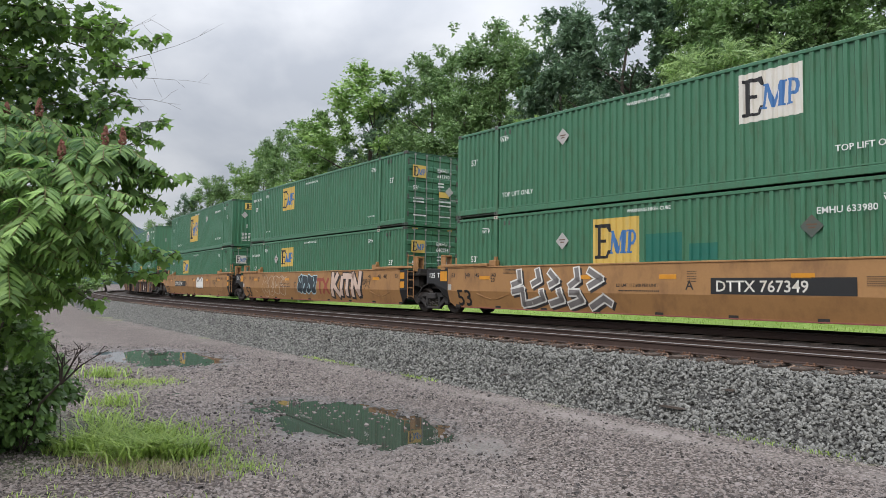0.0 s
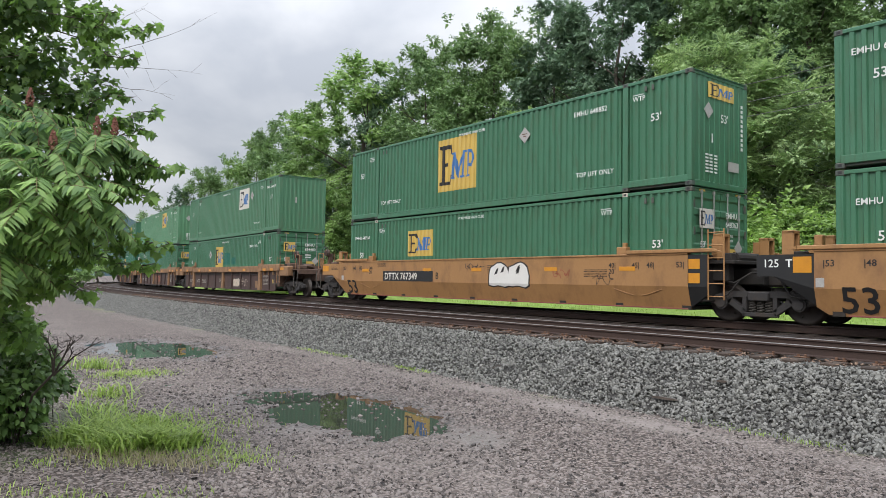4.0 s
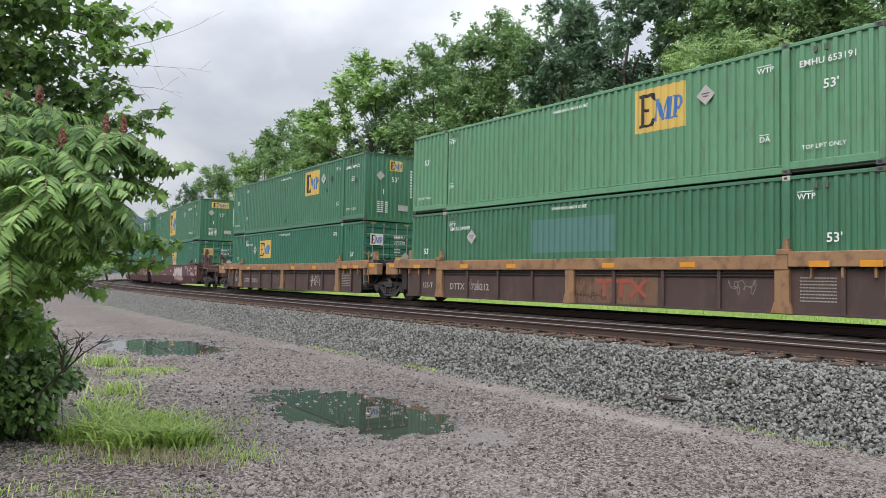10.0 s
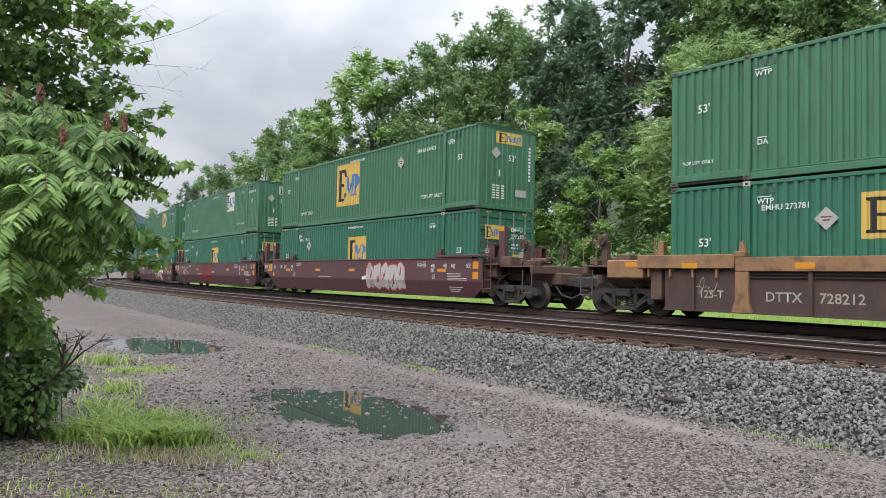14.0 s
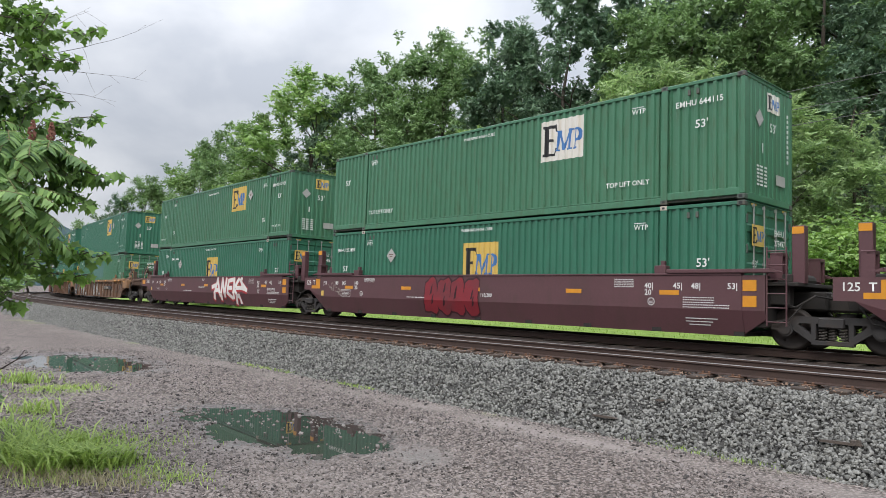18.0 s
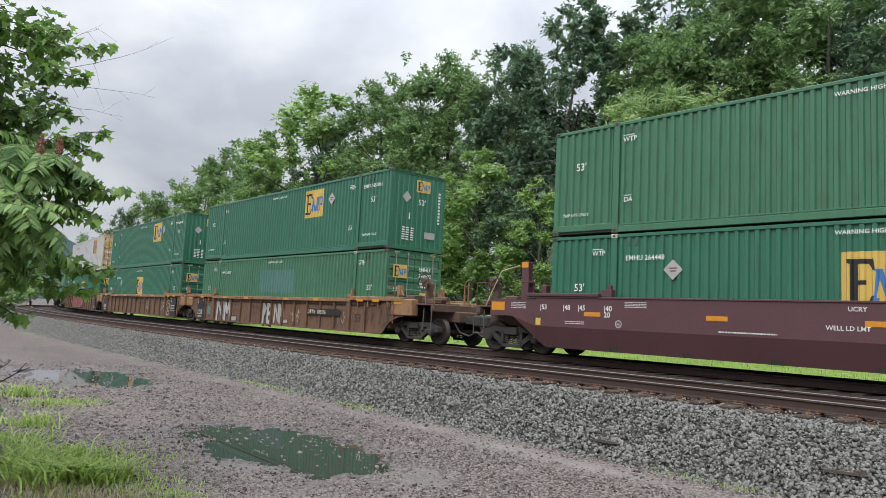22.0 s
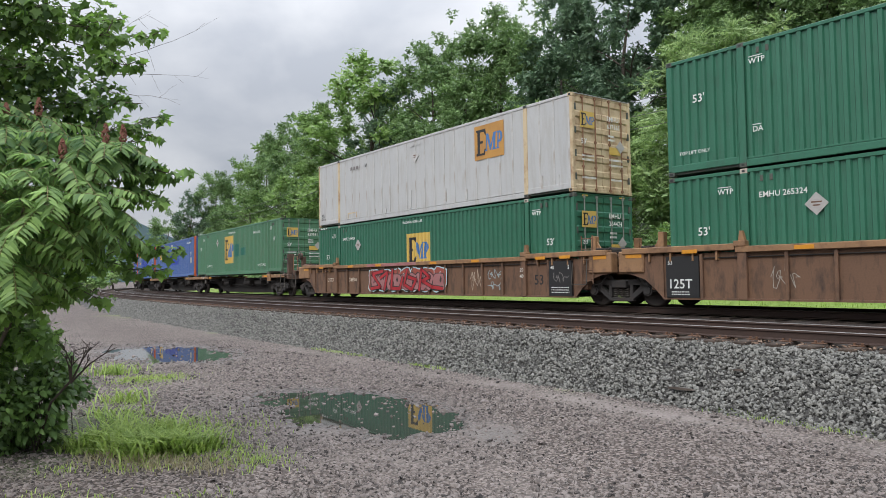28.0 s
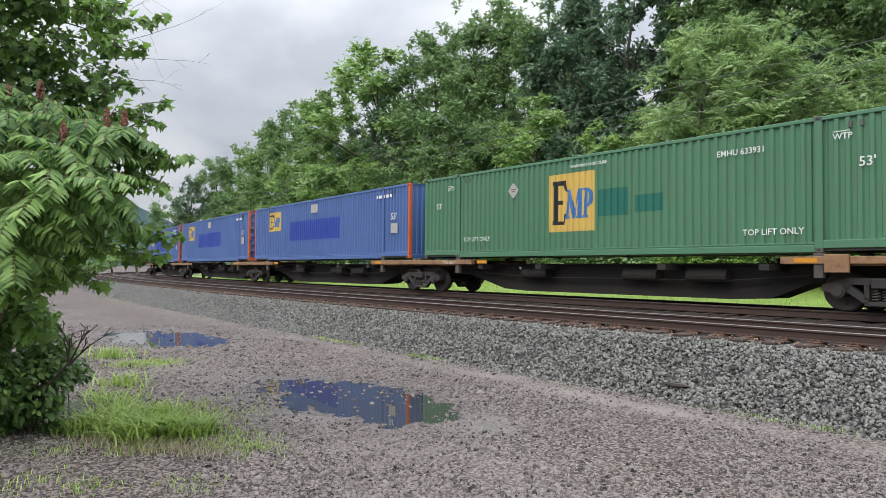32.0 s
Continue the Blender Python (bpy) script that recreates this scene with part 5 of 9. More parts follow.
def truck_meshes():
    m = Mesh()
    for sg in (-1, 1):
        y0, y1 = sorted((sg * 0.98, sg * 1.12))
        top = [(-1.22, 0.44), (-1.05, 0.40), (-0.72, 0.44), (-0.62, 0.58), (0.62, 0.58), (0.72, 0.44), (1.05, 0.40), (1.22, 0.44), (1.22, 0.58), (1.05, 0.62), (0.72, 0.72), (-0.72, 0.72), (-1.05, 0.62), (-1.22, 0.58)]
        m.prism(top, y0, y1)
        for ex in (-1, 1):
            m.prism([(ex * a, b) for a, b in ([(0.78, 0.46), (0.66, 0.56), (0.30, 0.28), (0.36, 0.17)] if ex > 0 else [(0.66, 0.56), (0.78, 0.46), (0.36, 0.17), (0.30, 0.28)])], y0, y1)
            m.box(*sorted((ex * 0.30, ex * 0.40)), y0, y1, 0.26, 0.6, 0.01)
            m.rod((ex * 0.89, sg * 0.9, 0.44), (ex * 0.89, sg * 1.16, 0.44), 0.15, n=14)
            m.rod((ex * 0.89, sg * 1.16, 0.44), (ex * 0.89, sg * 1.19, 0.44), 0.11, n=14)
        m.box(-0.40, 0.40, y0, y1, 0.14, 0.24, 0.015)
    m.box(-0.24, 0.24, -1.2, 1.2, 0.50, 0.70, 0.02)
    m.rod((0, 0, 0.68), (0, 0, 0.80), 0.24, n=16)
    fr = m.data("truck", [M_TRUCK])
    s = Mesh()
    s.pipe([(0.07 * math.cos(k * math.pi / 4), 0.07 * math.sin(k * math.pi / 4), 0.24 + 0.26 * k / 36) for k in range(37)], 0.016)
    return fr, s.data("spring", [M_TRUCKGREY]), wheelset_mesh()


TRUCK, SPRINGS, WHEELSET = truck_meshes()
SPIN_STEP = 0.085


def truck(car, x, grey=False):
    t = part("truck", TRUCK, None, car, "grimy cast-steel two-axle truck", m=Matrix.Translation((x, 0, 0)))
    for y in (-1.05, 1.05):
        for dx in (-0.19, 0.0, 0.19):
            part("spring", SPRINGS, None, t, m=Matrix.Translation((dx, y, 0)))
    for ax in (-0.89, 0.89):
        w = part("wheelset", WHEELSET, None, t, "steel wheels on an axle", m=Matrix.Translation((ax, 0, WHEEL_R)))
        ph = random.Random(int(x * 10 + ax * 100)).uniform(0, 6.28)
        rows = []
        t_ = 0.0
        while t_ < 32.0:
            rows.append(t_); t_ += SPIN_STEP
        rows.append(32.0)
        SPINNERS.append((w, [(q, Matrix.Translation((ax, 0, WHEEL_R)) @ Matrix.Rotation((ph + travel(q) / WHEEL_R) % (2 * math.pi), 4, "Y")) for q in rows]))
    return t


def ladder(car, x, y, z0, z1, mat, name="ladder"):
    m = Mesh()
    for dx in (-0.2, 0.2):
        m.rod((x + dx, y, z0), (x + dx, y, z1), 0.018, n=6)
    n = int((z1 - z0) / 0.3)
    for i in range(n + 1):
        m.rod((x - 0.2, y, z0 + 0.08 + i * (z1 - z0 - 0.16) / n), (x + 0.2, y, z0 + 0.08 + i * (z1 - z0 - 0.16) / n), 0.014, n=6)
    return part(name, m, [mat], car, "steel ladder with round rungs")


def handrail(car, pts, mat, r=0.016):
    m = Mesh(); m.pipe(pts, r)
    return part("handrail", m, [mat], car)


def reflector(car, x, z, w=0.42, h=0.12, y=-1.53):
    m = Mesh(); m.box(x, x + w, y - 0.004, y, z, z + h, 0.002)
    return part("reflector", m, [M_REFLECT], car, "amber reflective strip")


def coupler(car, ex, mat=None):
    m = Mesh()
    m.box(*sorted((ex * 10.4, ex * 11.55)), -0.12, 0.12, 0.72, 0.98, 0.02)
    m.box(*sorted((ex * 11.45, ex * 11.9)), -0.2, 0.14, 0.66, 1.02, 0.05)
    m.pipe([(ex * 10.8, -0.35, 0.75), (ex * 11.1, -0.38, 0.45), (ex * 11.5, -0.32, 0.35), (ex * 11.8, -0.3, 0.5)], 0.03)
    return part("coupler", m, [M_TRUCK], car, "grimy knuckle coupler with brake hose")


def bogie_well(car, paint, dark, ex, joined, style):
    """The end of a well unit over its truck. ex: which end; joined: shares an articulation truck."""
    m = Mesh()
    X = lambda a: ex * a
    m.box(*sorted((X(8.28), X(8.6))), -1.38, 1.38, 0.45, 1.55, 0.02)                     # end bulkhead
    m.box(*sorted((X(8.6), X(9.5))), -0.55, 0.55, 0.85, 1.25, 0.03)                      # centre sill
    m.box(*sorted((X(8.6), X(9.25))), -1.42, 1.42, 1.34, 1.42, 0.01)                     # platform
    for y in (-1.1, 1.1):
        m.box(*sorted((X(8.6), X(9.0))), y - 0.12, y + 0.12, 0.95, 1.34, 0.01)
    if joined:
        m.box(*sorted((X(9.2), X(9.9))), -0.35, 0.35, 0.82, 1.2, 0.05)
    else:
        m.box(*sorted((X(9.25), X(11.1))), -0.42, 0.42, 0.75, 1.12, 0.03)
        m.box(*sorted((X(9.25), X(10.8))), -1.3, 1.3, 1.28, 1.33, 0.01)
        m.box(*sorted((X(10.7), X(10.85))), -1.35, 1.35, 1.08, 1.33, 0.02)
    part("end_sill", m, [dark if joined else M_TRUCKRUST], car)
    # upright guides that centre a load
    for dy in (-0.95, 0.95):
        g = Mesh()
        g.box(*sorted((X(8.45), X(8.62))), dy - 0.09, dy + 0.09, 1.42, 1.95, 0.015)
        g.prism([(X(8.62), 1.42), (X(8.9), 1.42), (X(8.62), 1.8)] if ex > 0 else [(X(8.9), 1.42), (X(8.62), 1.42), (X(8.62), 1.8)], dy - 0.02, dy + 0.02)
        part("load_guide", g, [paint], car)
    # brake rigging and pipes
    b = Mesh()
    b.rod((X(8.9), -0.8, 1.5), (X(8.9), 0.2, 1.5), 0.13, n=12)
    b.pipe([(X(8.7), -1.2, 1.0), (X(9.1), -1.15, 0.9), (X(9.4), -0.9, 1.15), (X(9.6), -0.5, 1.1)], 0.025)
    b.pipe([(X(8.65), -1.25, 0.55), (X(9.0), -1.28, 0.62), (X(9.25), -1.2, 0.95)], 0.02)
    b.box(*sorted((X(8.75), X(9.05))), -1.2, -0.95, 1.42, 1.6, 0.02)
    part("brake_gear", b, [M_UNDER], car, "dark brake cylinder and pipes")
    if not joined:
        handrail(car, [(X(10.85), -1.32, 1.33), (X(10.85), -1.32, 2.0), (X(10.4), -1.32, 2.0), (X(10.4), -1.32, 1.33)], paint)
        st = Mesh(); st.pipe([(X(10.45), -1.4, 1.2), (X(10.45), -1.42, 0.5), (X(10.85), -1.42, 0.5), (X(10.85), -1.4, 1.2)], 0.018)
        part("step", st, [M_TRUCKGREY], car, "bent steel step")
        post = Mesh()
        post.box(*sorted((X(10.18), X(10.36))), -1.15, -0.95, 1.33, 2.0, 0.02)
        post.rod((X(10.27), -1.16, 2.02), (X(10.27), -1.3, 2.02), 0.17, 0.14, n=16)
        hb = part("hand_brake", post, [M_TRUCKRUST], car, "rusty hand brake housing on its post")
        ring = Mesh()
        ring.pipe([(X(10.27) + 0.27 * math.cos(k * math.pi / 9), -1.33, 2.02 + 0.27 * math.sin(k * math.pi / 9)) for k in range(19)], 0.016)
        for k in range(3):
            ring.rod((X(10.27), -1.33, 2.02), (X(10.27) + 0.27 * math.cos(k * 2.094 + 0.5), -1.33, 2.02 + 0.27 * math.sin(k * 2.094 + 0.5)), 0.012, n=5)
        part("brake_wheel", ring, [M_TRUCK], hb, "spoked hand wheel")
        clut = Mesh()
        clut.box(*sorted((X(9.3), X(9.75))), -1.3, -0.9, 1.33, 1.62, 0.03); clut.rod((X(9.9), -1.0, 1.45), (X(10.1), -0.2, 1.45), 0.1, n=10)
        clut.rod((X(9.6), -0.5, 1.5), (X(10.6), -0.5, 1.5), 0.09, n=10); clut.box(*sorted((X(10.4), X(10.7))), -1.25, -0.85, 1.33, 1.5, 0.03)
        part("brake_cylinder", clut, [M_TRUCKRUST], car, "rusty brake cylinder and valve boxes")
        for q in (9.85, 10.05):
            gp = Mesh(); gp.rod((X(q), 0.9, 1.33), (X(q), 0.9, 2.15), 0.025, n=6)
            part("grab_post", gp, [paint], car)
        coupler(car, ex)


def side_plate(knots, sg, o=1.52, thick=0.06, top=1.60):
    """Upright plate drawn in below its crease; knots: pairs of place along the car and lower edge."""
    m = Mesh()
    rings = []
    for x, zb in knots:
        zc = max(0.80, zb)
        yb = o - 0.3036 * max(0.0, 0.80 - zb)
        rings.append([(x, sg * o, top), (x, sg * o, zc), (x, sg * yb, zb), (x, sg * (yb - thick), zb), (x, sg * (o - thick), zc), (x, sg * (o - thick), top)])
    n = 6
    m.v = [v for r_ in rings for v in r_]
    for i in range(len(knots) - 1):
        for j in range(n):
            q = (i * n + j, (i + 1) * n + j, (i + 1) * n + (j + 1) % n, i * n + (j + 1) % n)
            m.f.append(q if sg < 0 else q[::-1]); m.m.append(0)
    m.f.append(tuple(range(n)) if sg > 0 else tuple(range(n))[::-1]); m.m.append(0)
    k = (len(knots) - 1) * n
    m.f.append(tuple(range(k, k + n))[::-1] if sg > 0 else tuple(range(k, k + n))); m.m.append(0)
    return m


def build_smooth_car(paint, trim, off, label, rear, front):
    car = thing("well_car", label, "rail car", "well cars of the train")
    mover(car, off)
    for sg in (-1, 1):
        xe = -9.64 if rear else -10.1
        part("side_sill", side_plate([(-8.42, 0.42), (-8.2, 0.27), (-7.9, 0.24), (8.12, 0.24)], sg), [paint], car)
        arm = part("end_arm", side_plate([(xe, 1.05), (-9.25, 1.05), (-8.424, 0.44)], sg, 1.512, top=1.52), [M_BLACKPLATE if rear and paint is M_YELLOWCAR else paint], car, "black end panel" if rear and paint is M_YELLOWCAR else "")
        part("end_panel", side_plate([(8.124, 0.30), (8.62, 0.62)], sg, 1.512, top=1.56), [M_BLACKPLATE if paint is M_YELLOWCAR else paint], car, "black end panel" if paint is M_YELLOWCAR else "")
        m = Mesh()
        m.box(-8.42, 8.12, *sorted((sg * 1.40, sg * 1.545)), 1.565, 1.61, 0.008)
        part("top_chord", m, [paint], car)
        for ex in (-1, 1):
            m = Mesh()
            m.box(*sorted((ex * 6.35, ex * 8.75)), *sorted((sg * 1.30, sg * 1.58)), 1.61, 1.70, 0.012)
            m.prism([(ex * 8.75, 1.62), (ex * 8.75, 1.7), (ex * 9.0, 1.62)] if ex > 0 else [(ex * 9.0, 1.62), (ex * 8.75, 1.7), (ex * 8.75, 1.62)], *sorted((sg * 1.5, sg * 1.58)))
            part("end_shelf", m, [trim], car)
            m = Mesh()
            m.box(*sorted((ex * 6.0, ex * 6.3)), *sorted((sg * 1.32, sg * 1.52)), 1.61, 1.80, 0.015)
            m.box(*sorted((ex * 6.1, ex * 6.2)), *sorted((sg * 1.30, sg * 1.4)), 1.80, 1.92, 0.01)
            part("side_guide", m, [trim], car)
    m = Mesh()
    for i in range(9):
        x = -8.0 + i * 2.0
        m.box(x - 0.12, x + 0.12, -1.38, 1.38, 0.24, 0.34)
    m.box(-8.4, 8.4, -0.5, 0.5, 0.24, 0.33)
    part("floor_frame", m, [M_UNDER], car)
    bogie_well(car, trim, M_UNDER, -1, rear, "smooth"); bogie_well(car, trim, M_UNDER, 1, front, "smooth")
    ladder(car, 8.85, -1.5, 0.5, 2.15, trim)
    ladder(car, -8.85, 1.5, 0.5, 2.15, trim)
    truck(car, -9.78 if rear else -9.6)
    if not front:
        truck(car, 9.6)
    y = -1.523
    for x in (-6.75, -2.6, 0.1, 3.4, 6.1) if paint is M_YELLOWCAR else (-6.8, -3.5, -0.3, 3.4, 6.15):
        reflector(car, x, 1.18 if paint is M_YELLOWCAR else 1.11, 0.5, 0.11, y=y)
    reflector(car, 8.14, 0.88, 0.3, 0.24, y=-1.516); reflector(car, 8.14, 1.22, 0.3, 0.24, y=-1.516)
    dk = M_LOGOK if paint is M_YELLOWCAR else M_WHITE
    for x, s in ((-8.25, "53"), (-7.48, "48"), (-7.0, "45"), (-6.2, "40"), (-6.2, "20"), (5.75, "40"), (5.75, "20"), (6.5, "45"), (6.95, "48"), (7.8, "53")):
        words(car, s if s == "20" else "|" + s if x < 0 else s + "|", x, 1.1 if s == "20" else 1.26, 0.19, M_LOGOK if paint is M_YELLOWCAR else M_WHITE, y=y - 0.003)
    bars(car, -5.6, 1.48, 4, 0.6, 0.018, 0.04, M_LOGOK if paint is M_YELLOWCAR else M_WHITE, y=y - 0.003)
    bars(car, 4.9, 1.2 if paint is M_YELLOWCAR else 1.46, 5, 0.8 if paint is M_YELLOWCAR else 0.55, 0.018, 0.045, M_LOGOK if paint is M_YELLOWCAR else M_WHITE, y=y - 0.003)
    if rear:
        words(car, "125  T", -9.5, 1.25, 0.24, M_WHITE, y=-1.518)
        if paint is M_YELLOWCAR:
            reflector(car, -8.85, 1.13, 0.38, 0.34, y=-1.516)
        else:
            m = Mesh()
            m.prism([(-9.1, 1.1), (-8.52, 1.1), (-8.52, 1.47), (-8.8, 1.47), (-8.8, 1.22), (-9.1, 1.22)], -1.517, -1.512)
            part("reflector", m, [M_REFLECT], car, "amber reflective patch bent like an L")
    else:
        reflector(car, -10.05, 1.2, 0.5, 0.24, y=-1.516)
        bars(car, -9.3, 1.42, 4, 0.55, 0.02, 0.05, dk, y=-1.517)
    m = Mesh(); m.box(-8.39, -8.22, -1.527, -1.522, 0.83, 1.02, 0.002)
    part("data_sticker", m, [M_PLACARD if paint is M_YELLOWCAR else M_LOGOY], car, "small pale sticker")
    for xb in (-6.9, 5.9) if paint is M_YELLOWCAR else ():
        fold = Mesh()
        fold.pipe([(xb, -1.497, 0.72), (xb + 0.4, -1.466, 0.60), (xb + 0.65, -1.452, 0.55)], 0.012)
        part("pull_bracket", fold, [paint], car)
        fold = Mesh(); fold.pipe([(xb + 0.85, -1.452, 0.55), (xb + 1.1, -1.466, 0.6), (xb + 1.5, -1.497, 0.72)], 0.012)
        part("pull_bracket", fold, [paint], car)
    if paint is M_YELLOWCAR:
        words(car, "LD LMT 117,600 PER UNIT", -3.3 if off != OFFS[0] else -1.23, 0.98, 0.115, dk, y=y - 0.003)
    bars(car, -3.2 if off != OFFS[0] else -1.15, 0.86, 1, 1.25, 0.03, 0.06, dk, y=y - 0.003)
    if paint is M_YELLOWCAR:
        m = Mesh(); m.box(-7.8, 8.05, -1.392, -1.368, 0.245, 0.275, 0.002)
        part("edge_stripe", m, [M_STRIPE], car, "thin dull red stripe along the lower edge")
    for ex in (-1, 1):
        for yy in (-1.05, 1.05):
            g = Mesh(); xq = -9.1 if ex < 0 else 8.72
            g.box(xq - 0.13, xq + 0.13, yy - 0.16, yy - 0.10, 1.5, 2.05, 0.012); g.box(xq - 0.13, xq + 0.13, yy + 0.10, yy + 0.16, 1.5, 2.05, 0.012)
            g.box(xq - 0.13, xq + 0.13, yy - 0.16, yy + 0.16, 1.98, 2.06, 0.012)
            part("guide_post", g, [paint], car)
    return car


def build_ribbed_car(paint, chord, off, label, rear, front, style):
    """Older well unit: boxed top chord over a ribbed web. style 'deep' has a deep chord and wide posts, 'arched' a thin one and arched ends."""
    car = thing("well_car", label, "rail car", "well cars of the train")
    mover(car, off)
    deep = style == "deep"
    z0, zc, z1 = 0.22, (1.18 if deep else 1.32), 1.50 if deep else 1.46
    web_l = 8.15 if deep else 8.2
    for sg in (-1, 1):
        m = Mesh()
        m.box(-web_l, web_l, *sorted((sg * 1.36, sg * 1.40)), z0, zc + 0.02)
        m.box(-web_l, web_l, *sorted((sg * 1.30, sg * 1.46)), z0, z0 + 0.05)
        if not deep:
            for ex in (-1, 1):
                pts = [(ex * 8.2, z0), (ex * 8.45, 0.48), (ex * 8.75, 0.72), (ex * 9.2, 0.86), (ex * 9.45, 0.88), (ex * 9.45, zc), (ex * 8.2, zc)]
                m.prism(pts if ex > 0 else pts[::-1], *sorted((sg * 1.40, sg * 1.44)))
        part("side_web", m, [paint], car)
        for ex in (-1, 1):
            m = Mesh()
            m.box(*sorted((ex * 0.004, ex * 6.25)), *sorted((sg * 1.32, sg * 1.52)), zc, z1, 0.012)
            part("top_chord", m, [chord], car)
            m = Mesh()
            m.box(*sorted((ex * 6.26, ex * (8.9 if deep else 9.4))), *sorted((sg * 1.26, sg * 1.54)), zc + 0.06, z1 + 0.07, 0.014)
            for k in range(4):
                x = ex * (6.7 + k * 0.62)
                m.box(*sorted((x, x + ex * 0.05)), *sorted((sg * 1.30, sg * 1.50)), zc - 0.16, zc + 0.06, 0.006)
            part("end_shelf", m, [chord], car)
            m = Mesh()
            m.box(*sorted((ex * 6.0, ex * 6.28)), *sorted((sg * 1.34, sg * 1.53)), z1, z1 + 0.13, 0.012)
            m.prism([(ex * 6.05, z1 + 0.1), (ex * 6.22, z1 + 0.1), (ex * 6.18, z1 + 0.36), (ex * 6.12, z1 + 0.36)] if ex > 0 else [(ex * 6.22, z1 + 0.1), (ex * 6.05, z1 + 0.1), (ex * 6.12, z1 + 0.36), (ex * 6.18, z1 + 0.36)], *sorted((sg * 1.32, sg * 1.42)))
            part("side_guide", m, [chord], car)
        ribs_ = [(x, 0.045, 0) for x in (-7.35, -4.6, -3.07, -1.54, 1.54, 3.07, 4.6, 7.35)] + [(x, 0.16, 1) for x in (-6.1, 0.0, 6.1)] if deep else [(x * 1.02, 0.04, 0) for x in range(-7, 8) if abs(x) != 6] + [(-6.1, 0.11, 1), (6.1, 0.11, 1)]
        for x, w, wide in ribs_:
            m = Mesh()
            m.box(x - w, x + w, *sorted((sg * 1.40, sg * (1.50 if wide else 1.475))), z0 + 0.02, zc, 0.008)
            part("rib", m, [chord if wide and deep else paint], car)
        for zz in ((1.11, 1.04) if deep else (1.22,)):
            m = Mesh(); m.rod((-6.0 if deep else -7.9, sg * 1.435, zz), (6.0 if deep else 7.9, sg * 1.435, zz), 0.016, n=6)
            part("conduit", m, [M_UNDER], car, "thin dark pipe along the side")
        if deep:
            for x in (-6.1, 0.0, 6.1):
                m = Mesh(); m.prism([(x - 0.24, z0 + 0.02), (x + 0.24, z0 + 0.02), (x + 0.17, z0 + 0.26), (x - 0.17, z0 + 0.26)], *sorted((sg * 1.42, sg * 1.506)))
                part("post_foot", m, [chord], car)
    m = Mesh()
    for i in range(9):
        x = -7.6 + i * 1.9
        m.box(x - 0.1, x + 0.1, -1.36, 1.36, 0.22, 0.33)
    m.box(-8.2, 8.2, -0.45, 0.45, 0.23, 0.32)
    part("floor_frame", m, [M_UNDER], car)
    bogie_well(car, chord, M_UNDER if deep else paint, -1, rear, style); bogie_well(car, chord, M_UNDER if deep else paint, 1, front, style)
    # side boxes over the truck
    for ex, jn in ((-1, rear), (1, front)):
        m = Mesh()
        xe = 9.55 if jn else 9.9
        m.box(*sorted((ex * 8.75, ex * xe)), -1.50, -1.2, 0.98 if deep else 0.9, 1.46, 0.03)
        part("corner_box", m, [chord], car)
        m = Mesh()
        m.box(*sorted((ex * 8.75, ex * xe)), 1.2, 1.50, 0.98 if deep else 0.9, 1.46, 0.03)
        part("corner_box", m, [chord], car)
        reflector(car, ex * 9.1 - 0.2, 1.28, 0.5, 0.12, y=-1.503)
    handrail(car, [(8.15, -1.48, 1.2), (8.15, -1.54, 0.6), (8.7, -1.54, 0.6), (8.7, -1.5, 1.3)], M_TRUCKGREY)
    ladder(car, 8.72, -1.5, 0.62, 1.95, chord if deep else paint)
    truck(car, -9.78 if rear else (-9.6 if deep else -9.3))
    if not front:
        truck(car, 9.65)
    for x in (-7.6, -4.9, -2.6, 1.2, 3.6, 6.7, 7.7):
        reflector(car, x, zc + (0.06 if deep else 0.02), 0.42, 0.13 if deep else 0.09, y=-1.523 if abs(x) < 6 else -1.545)
    return car


